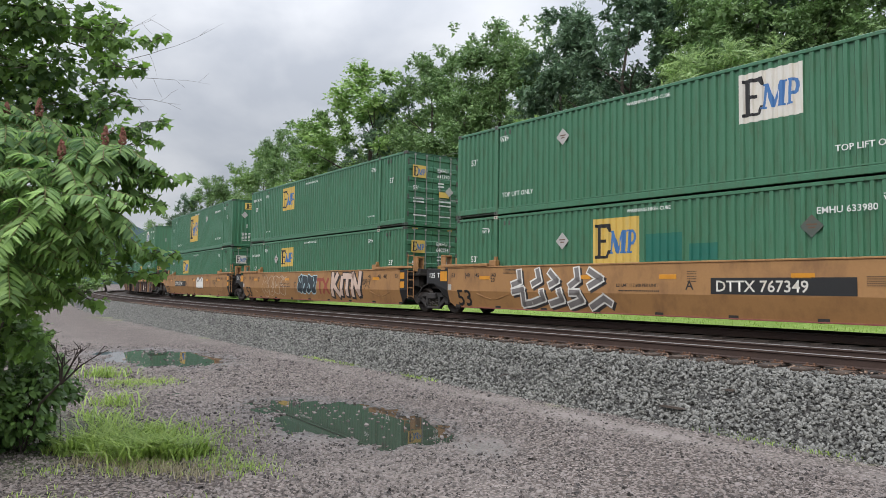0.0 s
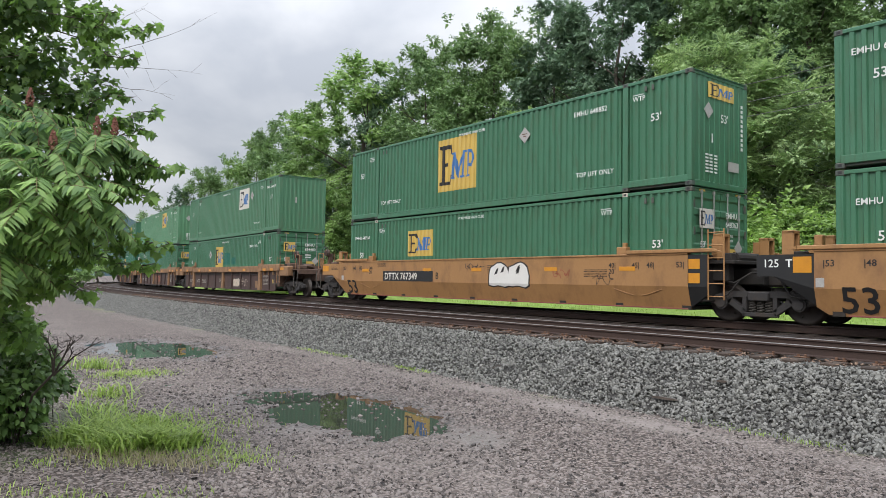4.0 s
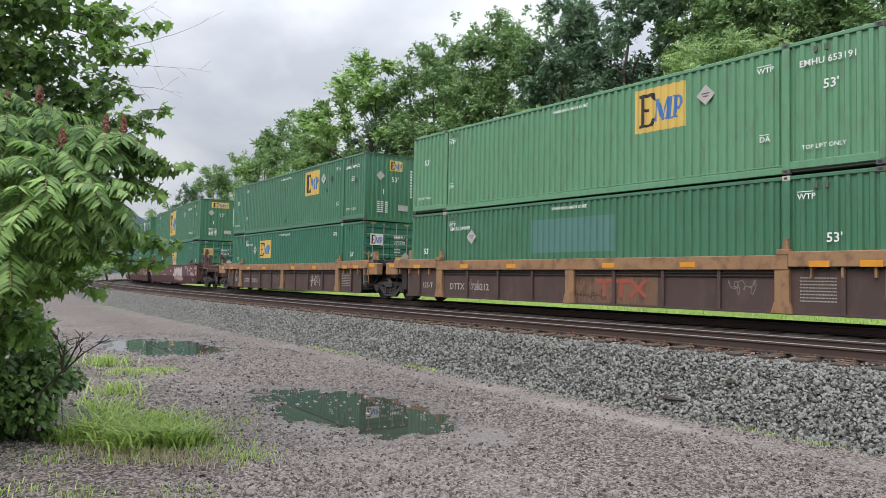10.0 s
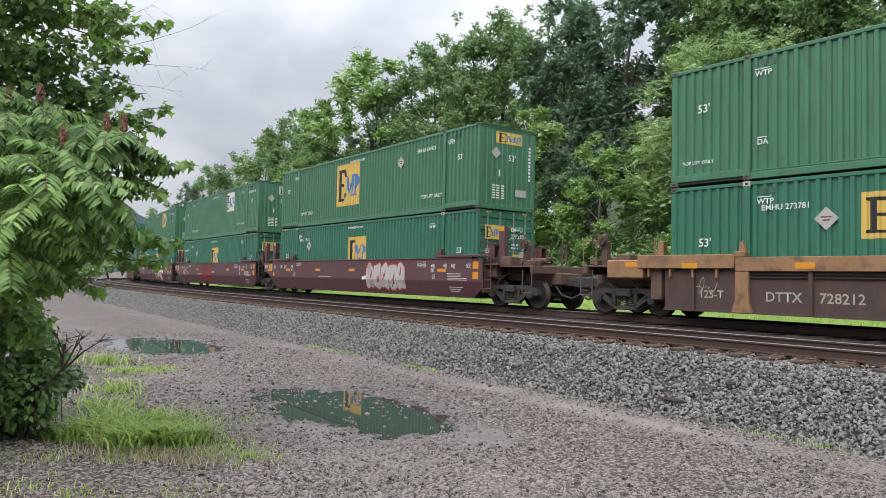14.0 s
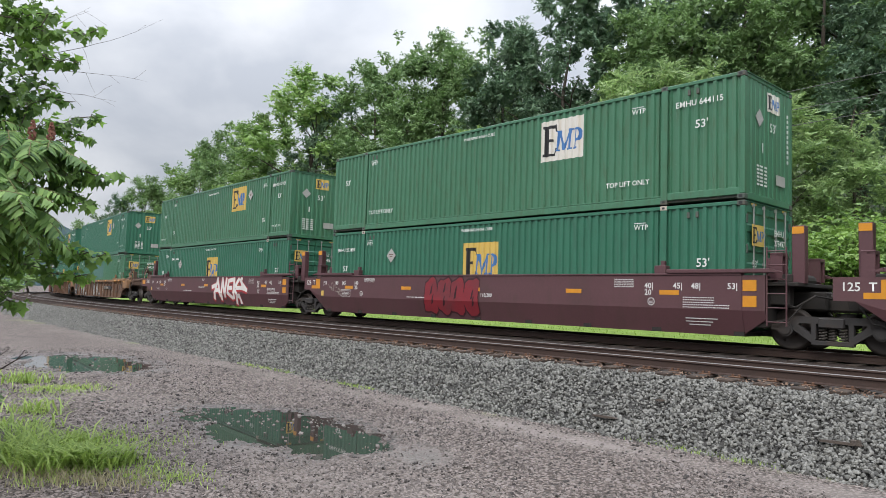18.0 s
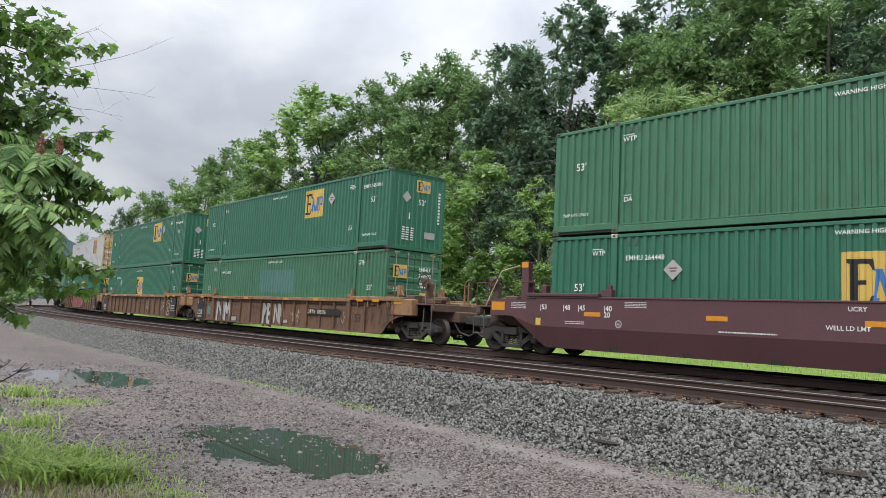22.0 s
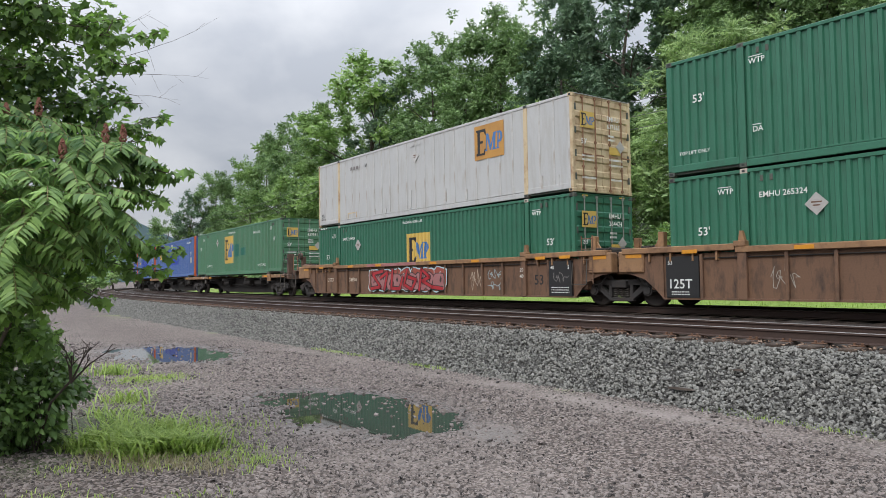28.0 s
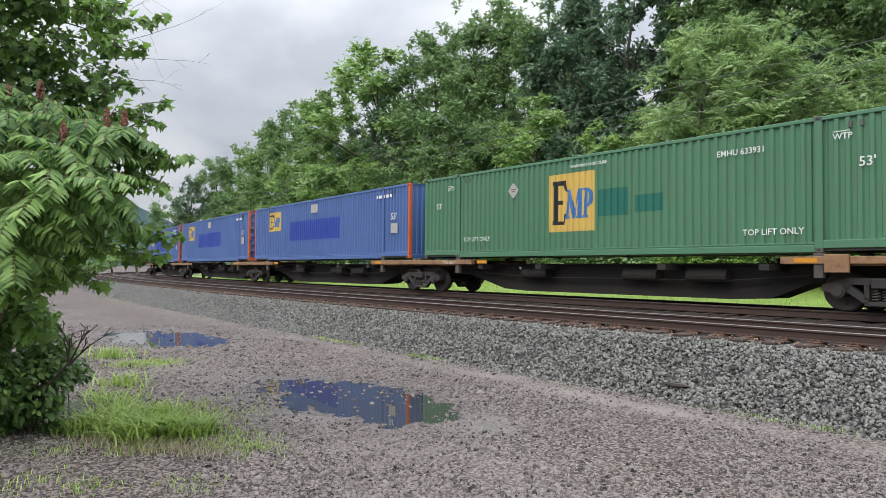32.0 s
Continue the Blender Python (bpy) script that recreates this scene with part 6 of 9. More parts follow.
def build_spine_car(off, label, front_coupled, half=8.6):
    car = thing("spine_car", label, "rail car", "spine cars of the train")
    mover(car, off)
    m = Mesh()
    prof = [(-8.6, 0.72), (-6.4, 0.66), (-4.6, 0.2), (-3.6, 0.15), (3.6, 0.15), (4.6, 0.2), (6.0 if not front_coupled else 5.6, 0.6), (8.6, 0.7), (8.6, 1.02), (-8.6, 1.02)]
    m.prism(prof, -0.45, 0.45)
    m.box(-8.6, 8.6, -0.6, 0.6, 0.98, 1.03, 0.008)
    part("spine", m, [M_UNDER], car, "black fish-bellied centre girder")
    for x, w in ((-7.0, 0.9), (-4.9, 0.12), (-2.2, 0.12), (2.2, 0.12), (4.9, 0.12), (7.0, 0.9)):
        m = Mesh()
        m.prism([(x - w, 0.97), (x + w, 0.97), (x + w, 1.16), (x - w, 1.16)] if w > 0.5 else [(x - w, 0.86), (x + w, 0.86), (x + w, 1.0), (x - w, 1.0)], -1.3, 1.3)
        if w > 0.5:
            m.box(x - w - 0.8, x + w + 0.8, -1.36, -1.2, 1.0, 1.16, 0.01)
            m.box(x - w - 0.8, x + w + 0.8, 1.2, 1.36, 1.0, 1.16, 0.01)
        part("cross_bearer", m, [M_TOPCHORD if w > 0.5 else M_UNDER], car)
    for x in (-8.45, -6.1, 6.1, 8.45):
        m = Mesh()
        m.box(x - 0.12, x + 0.12, -1.3, -1.0, 1.14, 1.235, 0.01)
        part("container_pedestal", m, [M_TRUCKGREY], car); part("container_pedestal", m, [M_TRUCKGREY], car, m=Matrix.Translation((0, 2.3, 0)))
    for x in (-6.1, 6.1):
        m = Mesh()
        m.box(x - 0.1, x + 0.1, -1.33, -1.2, 0.7, 1.15, 0.01)
        part("hanging_bracket", m, [M_TRUCKGREY], car)
    m = Mesh()
    for i, x in enumerate((-3.4, 0.6, 2.6)):
        m.rod((x, -0.7, 0.72), (x + 1.1, -0.7, 0.72), 0.16, n=12)
    m.pipe([(-6.2, -0.62, 0.8), (-3.4, -0.66, 0.6), (3.6, -0.66, 0.6), (6.3, -0.62, 0.8)], 0.025)
    part("brake_gear", m, [M_UNDER], car)
    truck(car, -8.6)
    for x in (-5.0, 5.6):
        reflector(car, x, 1.03, 0.5, 0.1, y=-1.363)
    if front_coupled:
        truck(car, 7.3)
        m = Mesh()
        m.box(8.3, 9.2, -0.4, 0.4, 0.75, 1.1, 0.02)
        m.box(8.3, 9.2, -1.38, 1.38, 1.08, 1.15, 0.01)
        m.box(9.05, 9.25, -1.4, 1.4, 0.9, 1.15, 0.02)
        part("end_sill", m, [M_TRUCKRUST], car)
        m = Mesh(); m.box(6.25, 6.75, -1.42, -1.36, 0.82, 1.2, 0.01); m.rod((6.5, -1.425, 1.01), (6.5, -1.43, 1.01), 0.07, n=12)
        part("lifting_lug", m, [M_TOPCHORD], car, "tan plate with a round hole")
        hb = Mesh(); hb.box(8.7, 9.0, -1.25, -0.95, 1.15, 2.2, 0.03)
        hb = part("hand_brake", hb, [M_TRUCKRUST], car, "rusty hand brake housing")
        m = Mesh(); m.pipe([(8.85 + 0.25 * math.cos(k * math.pi / 9), -1.32, 1.95 + 0.25 * math.sin(k * math.pi / 9)) for k in range(19)], 0.016); m.rod((8.85, -1.25, 1.95), (8.85, -1.33, 1.95), 0.05, n=8)
        part("brake_wheel", m, [M_TRUCK], hb, "spoked hand wheel")
        handrail(car, [(9.15, -1.36, 1.15), (9.15, -1.36, 1.9), (8.5, -1.36, 1.9), (8.5, -1.36, 1.15)], M_TRUCKGREY)
        handrail(car, [(8.3, -1.42, 1.15), (8.3, -1.44, 0.5), (8.9, -1.44, 0.5), (8.9, -1.42, 1.15)], M_TRUCKGREY)
        m = Mesh(); m.box(9.2, 9.9, -0.12, 0.12, 0.72, 0.98, 0.02); m.box(9.8, 10.15, -0.2, 0.14, 0.66, 1.02, 0.05); m.pipe([(9.3, -0.35, 0.75), (9.5, -0.36, 0.5), (9.8, -0.32, 0.42), (10.1, -0.3, 0.55)], 0.03)
        part("coupler", m, [M_TRUCK], car, "grimy knuckle coupler")
    return car


# ---- the train, unit by unit ----
Z_LOW, Z_HIGH, Z_SPINE = 0.35, 0.35 + CH + 0.03, 1.235
G0, G1, G2, G3 = GREENS


def load(off, z, paint, doors, label, **kw):
    c = container(paint, doors, label, **kw)
    c["deck"] = z
    mover(c, off)
    return c




def graffiti(car, x0, z0, w, h, n, fill, edge, seed, y=-1.526, lean=0.15, crease=None, name="graffiti", label="spray-painted graffiti of swelling shapes"):
    """A spray-painted tag of overlapping rounded blocks; nothing that can be read."""
    r = random.Random(seed)
    shapes, cores, glint = [], [], []
    cr = y < -1.5 if crease is None else crease
    for i in range(n):
        cx = x0 + w * (i + 0.5) / n
        ww, hh = w / n * 0.62, h * 0.5

        def blob(k, jig, dx=0.0, dz=0.0):
            pts = []
            for a in range(18):
                t = 2 * math.pi * a / 18
                q = max(abs(math.cos(t)), abs(math.sin(t)))
                rr = (0.75 + 0.25 * q) / q * 0.9 * (1 + jig[a])
                px, pz = math.cos(t) * rr * ww * k, math.sin(t) * rr * hh * k
                pts.append((cx + px + dx + pz * lean, z0 + h / 2 + pz + dz))
            return pts
        ph = r.uniform(0, 6.28)
        jig = [0.09 * math.sin(2 * math.pi * a * 3 / 18 + ph) + 0.05 * math.sin(2 * math.pi * a * 5 / 18 + 2 * ph) + r.uniform(-0.02, 0.02) for a in range(18)]
        shapes.append((0, blob(1.0, jig)))
        cores.append((1, blob(0.9, jig)))
        for _ in range(2):
            u, v = r.uniform(-0.5, 0.3) * ww, r.uniform(-0.5, 0.3) * hh
            glint.append((2, [(cx + u, z0 + h / 2 + v), (cx + u + 0.25 * ww, z0 + h / 2 + v + 0.08 * hh), (cx + u + 0.35 * ww, z0 + h / 2 + v + 0.5 * hh), (cx + u + 0.2 * ww, z0 + h / 2 + v + 0.42 * hh)]))
    g = part(name, drape(shapes, None, y, crease=cr), [edge], car, label)
    for i in range(n):
        part("letter_shape", drape([(0, cores[i][1])], None, y - 0.0015 - 0.0005 * i, crease=cr), [fill], g)
    part("letter_lines", drape([(0, q) for _, q in glint], None, y - 0.006, crease=cr), [edge], g)
    return g


def band(pts, w):
    """Quads along a bent line of width w, each reaching a little past its ends."""
    out = []
    for (xa, za), (xb, zb) in zip(pts[:-1], pts[1:]):
        d = Vector((xb - xa, zb - za)); d.normalize()
        n = Vector((-d.y, d.x)) * w / 2
        e = d * w * 0.35
        out.append([(xa - e.x - n.x, za - e.y - n.y), (xb + e.x - n.x, zb + e.y - n.y), (xb + e.x + n.x, zb + e.y + n.y), (xa - e.x + n.x, za - e.y + n.y)])
    return out


def spray(car, x0, z0, w, h, strokes, width, fill, edge, shadow=None, y=-1.526, label="spray-painted angular graffiti", drop=(0.07, -0.06), rim=0.05):
    """Broad angular strokes (in parts of w and h) with an outline and a thrown shadow."""
    cr = y < -1.5
    L = [[(x0 + u * w, z0 + v * h) for u, v in st] for st in strokes]
    base = None
    if shadow is not None:
        q = [(0, [(a + drop[0], b + drop[1]) for a, b in p_]) for st in L for p_ in band(st, width + 2 * rim)]
        base = part("graffiti", drape(q, None, y, crease=cr), [shadow], car, label)
    q = [(0, p_) for st in L for p_ in band(st, width + 2 * rim)]
    e_ = part("outline" if base else "graffiti", drape(q, None, y - 0.002, crease=cr), [edge], base or car, "" if base else label)
    for i, st in enumerate(L):
        part("letter_shape", drape([(0, p_) for p_ in band(st, width)], None, y - 0.004 - 0.0004 * i, crease=cr), [fill], base or e_)
    return base or e_


def bubbles(car, x0, z0, w, h, n, mat, seed, line_w=0.028, y=-1.526, label="bubble outlines sprayed in one colour"):
    """Thin looping outlines of swollen shapes."""
    r = random.Random(seed)
    q = []
    for i in range(n):
        cx, cz = x0 + w * (i + 0.5) / n, z0 + h * 0.5 + r.uniform(-0.06, 0.06) * h
        a_, b_ = w / n * 0.62, h * 0.46
        ph = r.uniform(0, 6.28)
        pts = [(cx + a_ * math.cos(t) * (1 + 0.16 * math.sin(3 * t + ph)), cz + b_ * math.sin(t) * (1 + 0.12 * math.cos(2 * t + ph))) for t in [k * 2 * math.pi / 20 for k in range(21)]]
        q += [(0, p_) for p_ in band(pts, line_w)]
        for k in range(2):
            t0 = r.uniform(0, 6.28)
            pts = [(cx + a_ * (0.1 + 0.35 * math.cos(t0 + t)), cz + b_ * (0.35 * math.sin(t0 + t) + r.uniform(-0.04, 0.04) + (k - 0.5) * 0.5)) for t in [k2 * 0.5 for k2 in range(7)]]
            q += [(0, p_) for p_ in band(pts, line_w)]
    return part("graffiti", drape(q, None, y, 0.02, crease=y < -1.5), [mat], car, label)


KITE = [[(0.03, 0.05), (0.07, 0.95)], [(0.22, 0.92), (0.09, 0.5), (0.26, 0.06)], [(0.33, 0.1), (0.37, 0.78)], [(0.42, 0.86), (0.63, 0.84)], [(0.51, 0.1), (0.54, 0.82)], [(0.68, 0.06), (0.71, 0.92), (0.88, 0.12), (0.93, 0.97)]]
BLOCKS = [[(0.02, 0.6), (0.10, 0.68), (0.09, 0.93)], [(0.02, 0.42), (0.13, 0.48), (0.12, 0.1), (0.2, 0.14)], [(0.24, 0.62), (0.31, 0.72), (0.29, 0.95)], [(0.23, 0.16), (0.34, 0.26), (0.33, 0.44)], [(0.42, 0.9), (0.49, 0.7), (0.42, 0.6)], [(0.41, 0.14), (0.53, 0.24), (0.51, 0.46)], [(0.62, 0.58), (0.69, 0.72), (0.68, 0.96)], [(0.6, 0.12), (0.72, 0.24), (0.69, 0.42), (0.62, 0.42)], [(0.8, 0.92), (0.9, 0.74), (0.8, 0.58)], [(0.8, 0.1), (0.92, 0.3), (0.97, 0.2)]]
TALL = [[(0.05, 0.02), (0.08, 0.95), (0.32, 0.1), (0.34, 0.98)], [(0.42, 0.02), (0.43, 0.95), (0.53, 0.4), (0.63, 0.98), (0.66, 0.1), (0.92, 0.12)]]
SHORT = [[(0.12, 0.02), (0.14, 0.95), (0.38, 0.75), (0.2, 0.45)], [(0.62, 0.05), (0.63, 0.95), (0.9, 0.9)], [(0.63, 0.5), (0.85, 0.5)], [(0.62, 0.08), (0.92, 0.04)]]
JAGGED = [[(0.01, 0.62), (0.14, 0.72), (0.05, 0.2)], [(0.06, 0.2), (0.17, 0.93), (0.24, 0.3)], [(0.1, 0.5), (0.2, 0.52)], [(0.27, 0.18), (0.31, 0.93), (0.38, 0.3), (0.42, 0.93)], [(0.6, 0.9), (0.48, 0.86), (0.46, 0.42), (0.58, 0.24)], [(0.46, 0.6), (0.57, 0.6)], [(0.64, 0.93), (0.62, 0.25)], [(0.76, 0.92), (0.64, 0.58), (0.72, 0.34)], [(0.7, 0.6), (0.85, 0.61), (0.97, 0.54)], [(0.84, 0.94), (0.81, 0.88), (0.85, 0.74), (0.93, 0.6)], [(0.68, 0.06), (0.7, 0.3), (0.77, 0.33), (0.8, 0.08)]]
WILD = [[(0.02, 0.12), (0.16, 0.2), (0.04, 0.78), (0.2, 0.9)], [(0.22, 0.1), (0.27, 0.85), (0.16, 0.6)], [(0.34, 0.95), (0.32, 0.15), (0.44, 0.12), (0.48, 0.6)], [(0.54, 0.9), (0.5, 0.3), (0.6, 0.1), (0.66, 0.5), (0.56, 0.62)], [(0.7, 0.08), (0.73, 0.92), (0.83, 0.6), (0.74, 0.45), (0.86, 0.2), (0.98, 0.14)]]


def scrawl(car, x0, z0, w, h, mat, seed, y=-1.405):
    """A thin looping scribble, as of a marker."""
    r = random.Random(seed)
    n = max(16, int(w / 0.02))
    ph, k = r.uniform(0, 6.28), r.uniform(0.8, 1.25)
    pts = [(x0 + w * i / n + 0.06 * math.sin(i * 1.05 * k + ph) + 0.05 * math.sin(i * 0.31), z0 + h * (0.5 + 0.48 * math.sin(i * 0.92 * k) * (0.5 + 0.5 * math.sin(i * 0.37 + ph)))) for i in range(n + 1)]
    return part("scrawled_tag", drape([(0, p_) for p_ in band(pts, 0.015)], None, y, 0.02, crease=y < -1.5), [mat], car, "thin scrawled tag")


M_SPRAYW = material("spray_white", [(0.62, 0.6, 0.56), (0.74, 0.72, 0.68)], 0.6, scale=3, bump=0.02)
M_SPRAYG = material("spray_grey", [(0.27, 0.25, 0.21), (0.4, 0.38, 0.33)], 0.6, scale=3, bump=0.02)
M_SPRAYR = material("spray_red", [(0.3, 0.012, 0.02), (0.42, 0.03, 0.035)], 0.5, scale=3, bump=0.02)
M_SPRAYDR = material("spray_deep_red", [(0.15, 0.016, 0.024), (0.26, 0.02, 0.028)], 0.5, scale=2, bump=0.02, dirt=(0.1, 0.035, 0.04), dirt_scale=1.2, dirt_amount=0.8)
M_SPRAYRK = material("spray_red_black", [(0.03, 0.008, 0.012), (0.05, 0.014, 0.018)], 0.5, scale=3, bump=0.02)
M_SPRAYP = material("spray_pink", [(0.27, 0.07, 0.075), (0.36, 0.2, 0.19)], 0.6, scale=2, bump=0.02)
M_SPRAYK = material("spray_black", [(0.02, 0.018, 0.018), (0.04, 0.035, 0.035)], 0.6, scale=3, bump=0.02)
M_LOGOO = material("logo_orange", [(0.5, 0.27, 0.06), (0.42, 0.2, 0.05)], 0.55, scale=2, fine=30, bump=0.02, dirt=(0.25, 0.12, 0.05), dirt_amount=0.6)
M_SPRAYDW = material("spray_dull_white", [(0.34, 0.33, 0.31), (0.5, 0.49, 0.46)], 0.6, scale=2.5, fine=12, bump=0.02, dirt=(0.2, 0.14, 0.1), dirt_amount=0.6)
M_SPRAYT = material("spray_thin_white", [(0.5, 0.4, 0.3), (0.6, 0.52, 0.42)], 0.6, scale=3, bump=0.02)
M_SPRAYDG = material("spray_dark_grey", [(0.13, 0.12, 0.115), (0.24, 0.22, 0.21)], 0.6, scale=2, bump=0.02)
M_SPRAYN = material("spray_blue_black", [(0.02, 0.03, 0.035), (0.04, 0.055, 0.065)], 0.6, scale=3, bump=0.02)
M_SPRAYRB = material("spray_red_brown", [(0.26, 0.05, 0.035), (0.32, 0.08, 0.05)], 0.6, scale=3, bump=0.02)
M_SPRAYPW = material("spray_pink_white", [(0.52, 0.36, 0.28), (0.6, 0.46, 0.38)], 0.6, scale=2, bump=0.02)
M_SPRAYC = material("spray_pale_blue", [(0.35, 0.5, 0.55), (0.45, 0.6, 0.62)], 0.6, scale=3, bump=0.02)

LB = "green corrugated 53-foot steel container"
# the loads: unit, upper paint, upper doors ahead, upper panel, lower paint, lower doors ahead, lower panel place
LOADS = [
    (0, G0, False, ("w", 2.25), G0, True, ("y", -2.1, 1.25)),
    (1, G0, True, ("y", -3.72), G0, True, ("y", -3.75, 1.55)),
    (2, G0, False, ("o", -2.15), G0, True, ("y", -3.95, 1.4)),
    (3, G3, False, ("w", 2.05), G0, True, ("y", -2.15, 1.15)),
    (4, G1, False, ("y", 2.07), G0, True, ("p", -1.78, 1.35)),
    (5, G0, False, ("y", 2.1), G2, True, ("y", -3.7, 1.5)),
    (6, G0, False, ("o", -2.1), G2, True, ("y", -0.85, 1.0)),
    (7, G0, False, ("w", 2.2), G2, True, ("y", -0.82, 1.0)),
    (8, G0, False, ("y", 2.05), G2, True, ("y", -0.8, 1.0)),
    (9, G2, False, ("y", 2.0), G0, True, ("p", -1.6, 1.3)),
    (10, G2, False, ("y", 2.1), G2, True, ("y", -0.8, 1.0)),
    (11, None, True, ("y", 3.6), G2, True, ("y", -0.65, 0.95)),
]


def put_on_deck(c, z):
    """Lift a container's parts to the height of its deck above the rail."""
    for o in c.children:
        o.matrix_basis = Matrix.Translation((0, 0, z)) @ o.matrix_basis


M_SCUFF = material("scuff_dark_green", [(0.018, 0.045, 0.032), (0.03, 0.07, 0.048)], 0.7, scale=6, bump=0.03)
BIG_REAR, BIG_FRONT, SMALL_REAR = (-5.8, 0.55, 0.2), (4.4, 0.55, 0.19), (-7.75, 0.5, 0.12)
UPPER = {
    0: dict(lift_rear=BIG_REAR, lift_front=BIG_FRONT, diamonds=(-3.2,)),
    1: dict(number="EMHU 641390", number_x=-7.75, lift_rear=(-5.8, 0.5, 0.09), lift_front=(5.2, 0.5, 0.09)),
    2: dict(number="EMHU 648852", number_x=4.3, lift_rear=BIG_REAR, lift_front=BIG_FRONT, diamonds=(2.3,), wtp=(-6.7, 6.35)),
    3: dict(number="EMHU 640819", lift_rear=(-5.85, 0.5, 0.09), lift_front=(4.5, 0.55, 0.13)),
    4: dict(number="EMHU 653191", lift_rear=SMALL_REAR, arrows=True),
    5: dict(number="EMHU 649432", lift_rear=SMALL_REAR, arrows=True),
    6: dict(number="EMHU 634923", number_x=4.4, lift_rear=BIG_REAR, lift_front=(4.7, 0.55, 0.19), diamonds=(3.25,), wtp=(-6.5, 6.35)),
    7: dict(number="EMHU 644115", lift_rear=BIG_REAR, lift_front=(4.45, 0.55, 0.18), wtp=(-5.75, 5.2)),
    8: dict(number="EMHU 651926", lift_rear=SMALL_REAR, arrows=True),
    9: dict(number="EMHU 650061", lift_rear=SMALL_REAR, arrows=True),
    10: dict(number="EMHU 649188", lift_rear=SMALL_REAR, arrows=True),
}
LOW_NUMBER = {0: "EMHU 633980", 1: "EMHU 640284", 2: "EMHU 648363", 3: "EMHU 634400", 4: "EMHU 249079", 5: "EMHU 273781", 6: "EMHU 275210", 7: "EMHU 273497", 8: "EMHU 264448", 9: "EMHU 249392", 10: "EMHU 265324", 11: "EMHU 264424"}
LOW_DIAMOND = {0: -3.2, 1: -4.3, 3: -3.1, 4: -4.6, 5: -4.35, 6: -4.7, 7: -4.4, 8: -4.45, 10: -4.5, 11: -4.4}
for n_, up, upd, ul, lo, lod, ll in LOADS:
    off = OFFS[n_] - (0.15 if n_ == 0 else 0.0)
    if up is not None:
        c = load(off, Z_HIGH, up, upd, LB + (", doors ahead" if upd else "") + ", stacked on another")
    else:
        c = load(off, Z_HIGH, M_WHITEBOX, True, "dirty white steel container, rusty cream ends, stacked on a green one", frame_paint=M_CREAM, post_paint=M_CREAM)
    if ul[0] == "o":
        logo(c, ul[1], 0.72, 2.1, 1.85)
    else:
        logo(c, ul[1], 1.5, 1.5, 1.15, M_LOGOW if ul[0] == "w" else M_LOGOO if up is None else M_LOGOY, depth=rib if up is not None else None, y=None if up is not None else -HY + 0.006)
    if up is None:
        bars(c, -5.0, 2.3, 1, 0.8, 0.14, 0.2, M_SPRAYDG); words(c, "161", -3.85, 2.3, 0.2, M_LOGOK); words(c, "53", -7.75, 0.42, 0.24, M_LOGOK)
        bars(c, -7.78, 0.3, 1, 0.42, 0.07, 0.1, M_SPRAYDG); placard(c, 0.0, 2.2, 0.25, M_FLANGE); bars(c, -0.35, 2.6, 1, 0.7, 0.12, 0.2, M_FLANGE)
        for xx, z0_, z1_, w_ in ((-3.05, 0.2, 0.45, 0.1), (-2.2, 0.2, 0.4, 0.1), (-0.4, 0.25, 0.95, 0.13), (1.9, 0.3, 0.75, 0.07), (3.1, 0.25, 0.6, 0.06), (6.75, 0.2, 0.6, 0.08), (7.45, 0.2, 0.55, 0.08), (-4.6, 0.2, 0.5, 0.05)):
            m = Mesh(); m.box(xx, xx + w_, -HY - 0.004, -HY + 0.02, z0_, z1_, 0.003)
            part("repair_strip", m, [M_FLANGE], c, "riveted grey repair strip")
        m = Mesh()
        for xa, xb, za, zb in ((-5.3, -4.5, 0.42, 0.47), (-5.3, -5.25, 0.2, 0.42), (-4.55, -4.5, 0.2, 0.42)):
            m.box(xa, xb, -HY + 0.006, -HY + 0.02, za, zb)
        part("repair_frame", m, [M_CREAM], c, "cream paint round a repaired plate")
    if up is not None:
        side_marks(c, **UPPER[n_])
    if n_ in (3, 4, 5, 8, 9, 10):
        placard(c, 4.15, 2.15)
    if n_ == 5:
        for x, z, r_ in ((5.0, 2.05, 0.16), (4.5, 1.62, 0.13), (7.3, 1.75, 0.14), (-0.2, 0.45, 0.1)):
            m = Mesh(); rr = random.Random(int(x * 10)); m.poly([(x + r_ * rr.uniform(0.5, 1.2) * math.cos(k * 0.7), -HY - 0.004, z + r_ * rr.uniform(0.5, 1.1) * math.sin(k * 0.7)) for k in range(9)])
            part("scuff_mark", m, [M_SCUFF], c, "dark scuffed smear")
    end_marks(c, upd, M_LOGOW if ul[0] == "w" else M_LOGOY, tall=ul[0] == "o" or n_ == 6, plain=n_ == 3, number={1: "EMHU 641390", 11: "EMHU 637161"}.get(n_, ""))
    put_on_deck(c, Z_HIGH)
    c = load(off, Z_LOW, lo, lod, LB + ", sunk in its well car")
    if ll[0] == "p":
        patch(c, ll[1], ll[2], 3.2, 1.0, M_GREYGREEN, label="patch repainted grey-green")
    else:
        logo(c, ll[1], ll[2], 1.55 if ll[2] > 1.2 else 1.5, 0.95 + (0.3 if ll[2] < 1.3 else 0))
        if n_ in (0, 3):
            patch(c, ll[1] + 1.75, 1.3, 1.1, 0.7, M_TEAL, label="patch repainted teal")
            patch(c, ll[1] + 3.05, 1.3, 0.75, 0.4, M_TEAL, label="patch repainted teal")
    words(c, "53'", -7.3, 1.42, 0.28); words(c, "53'", 6.95, 1.42, 0.28)
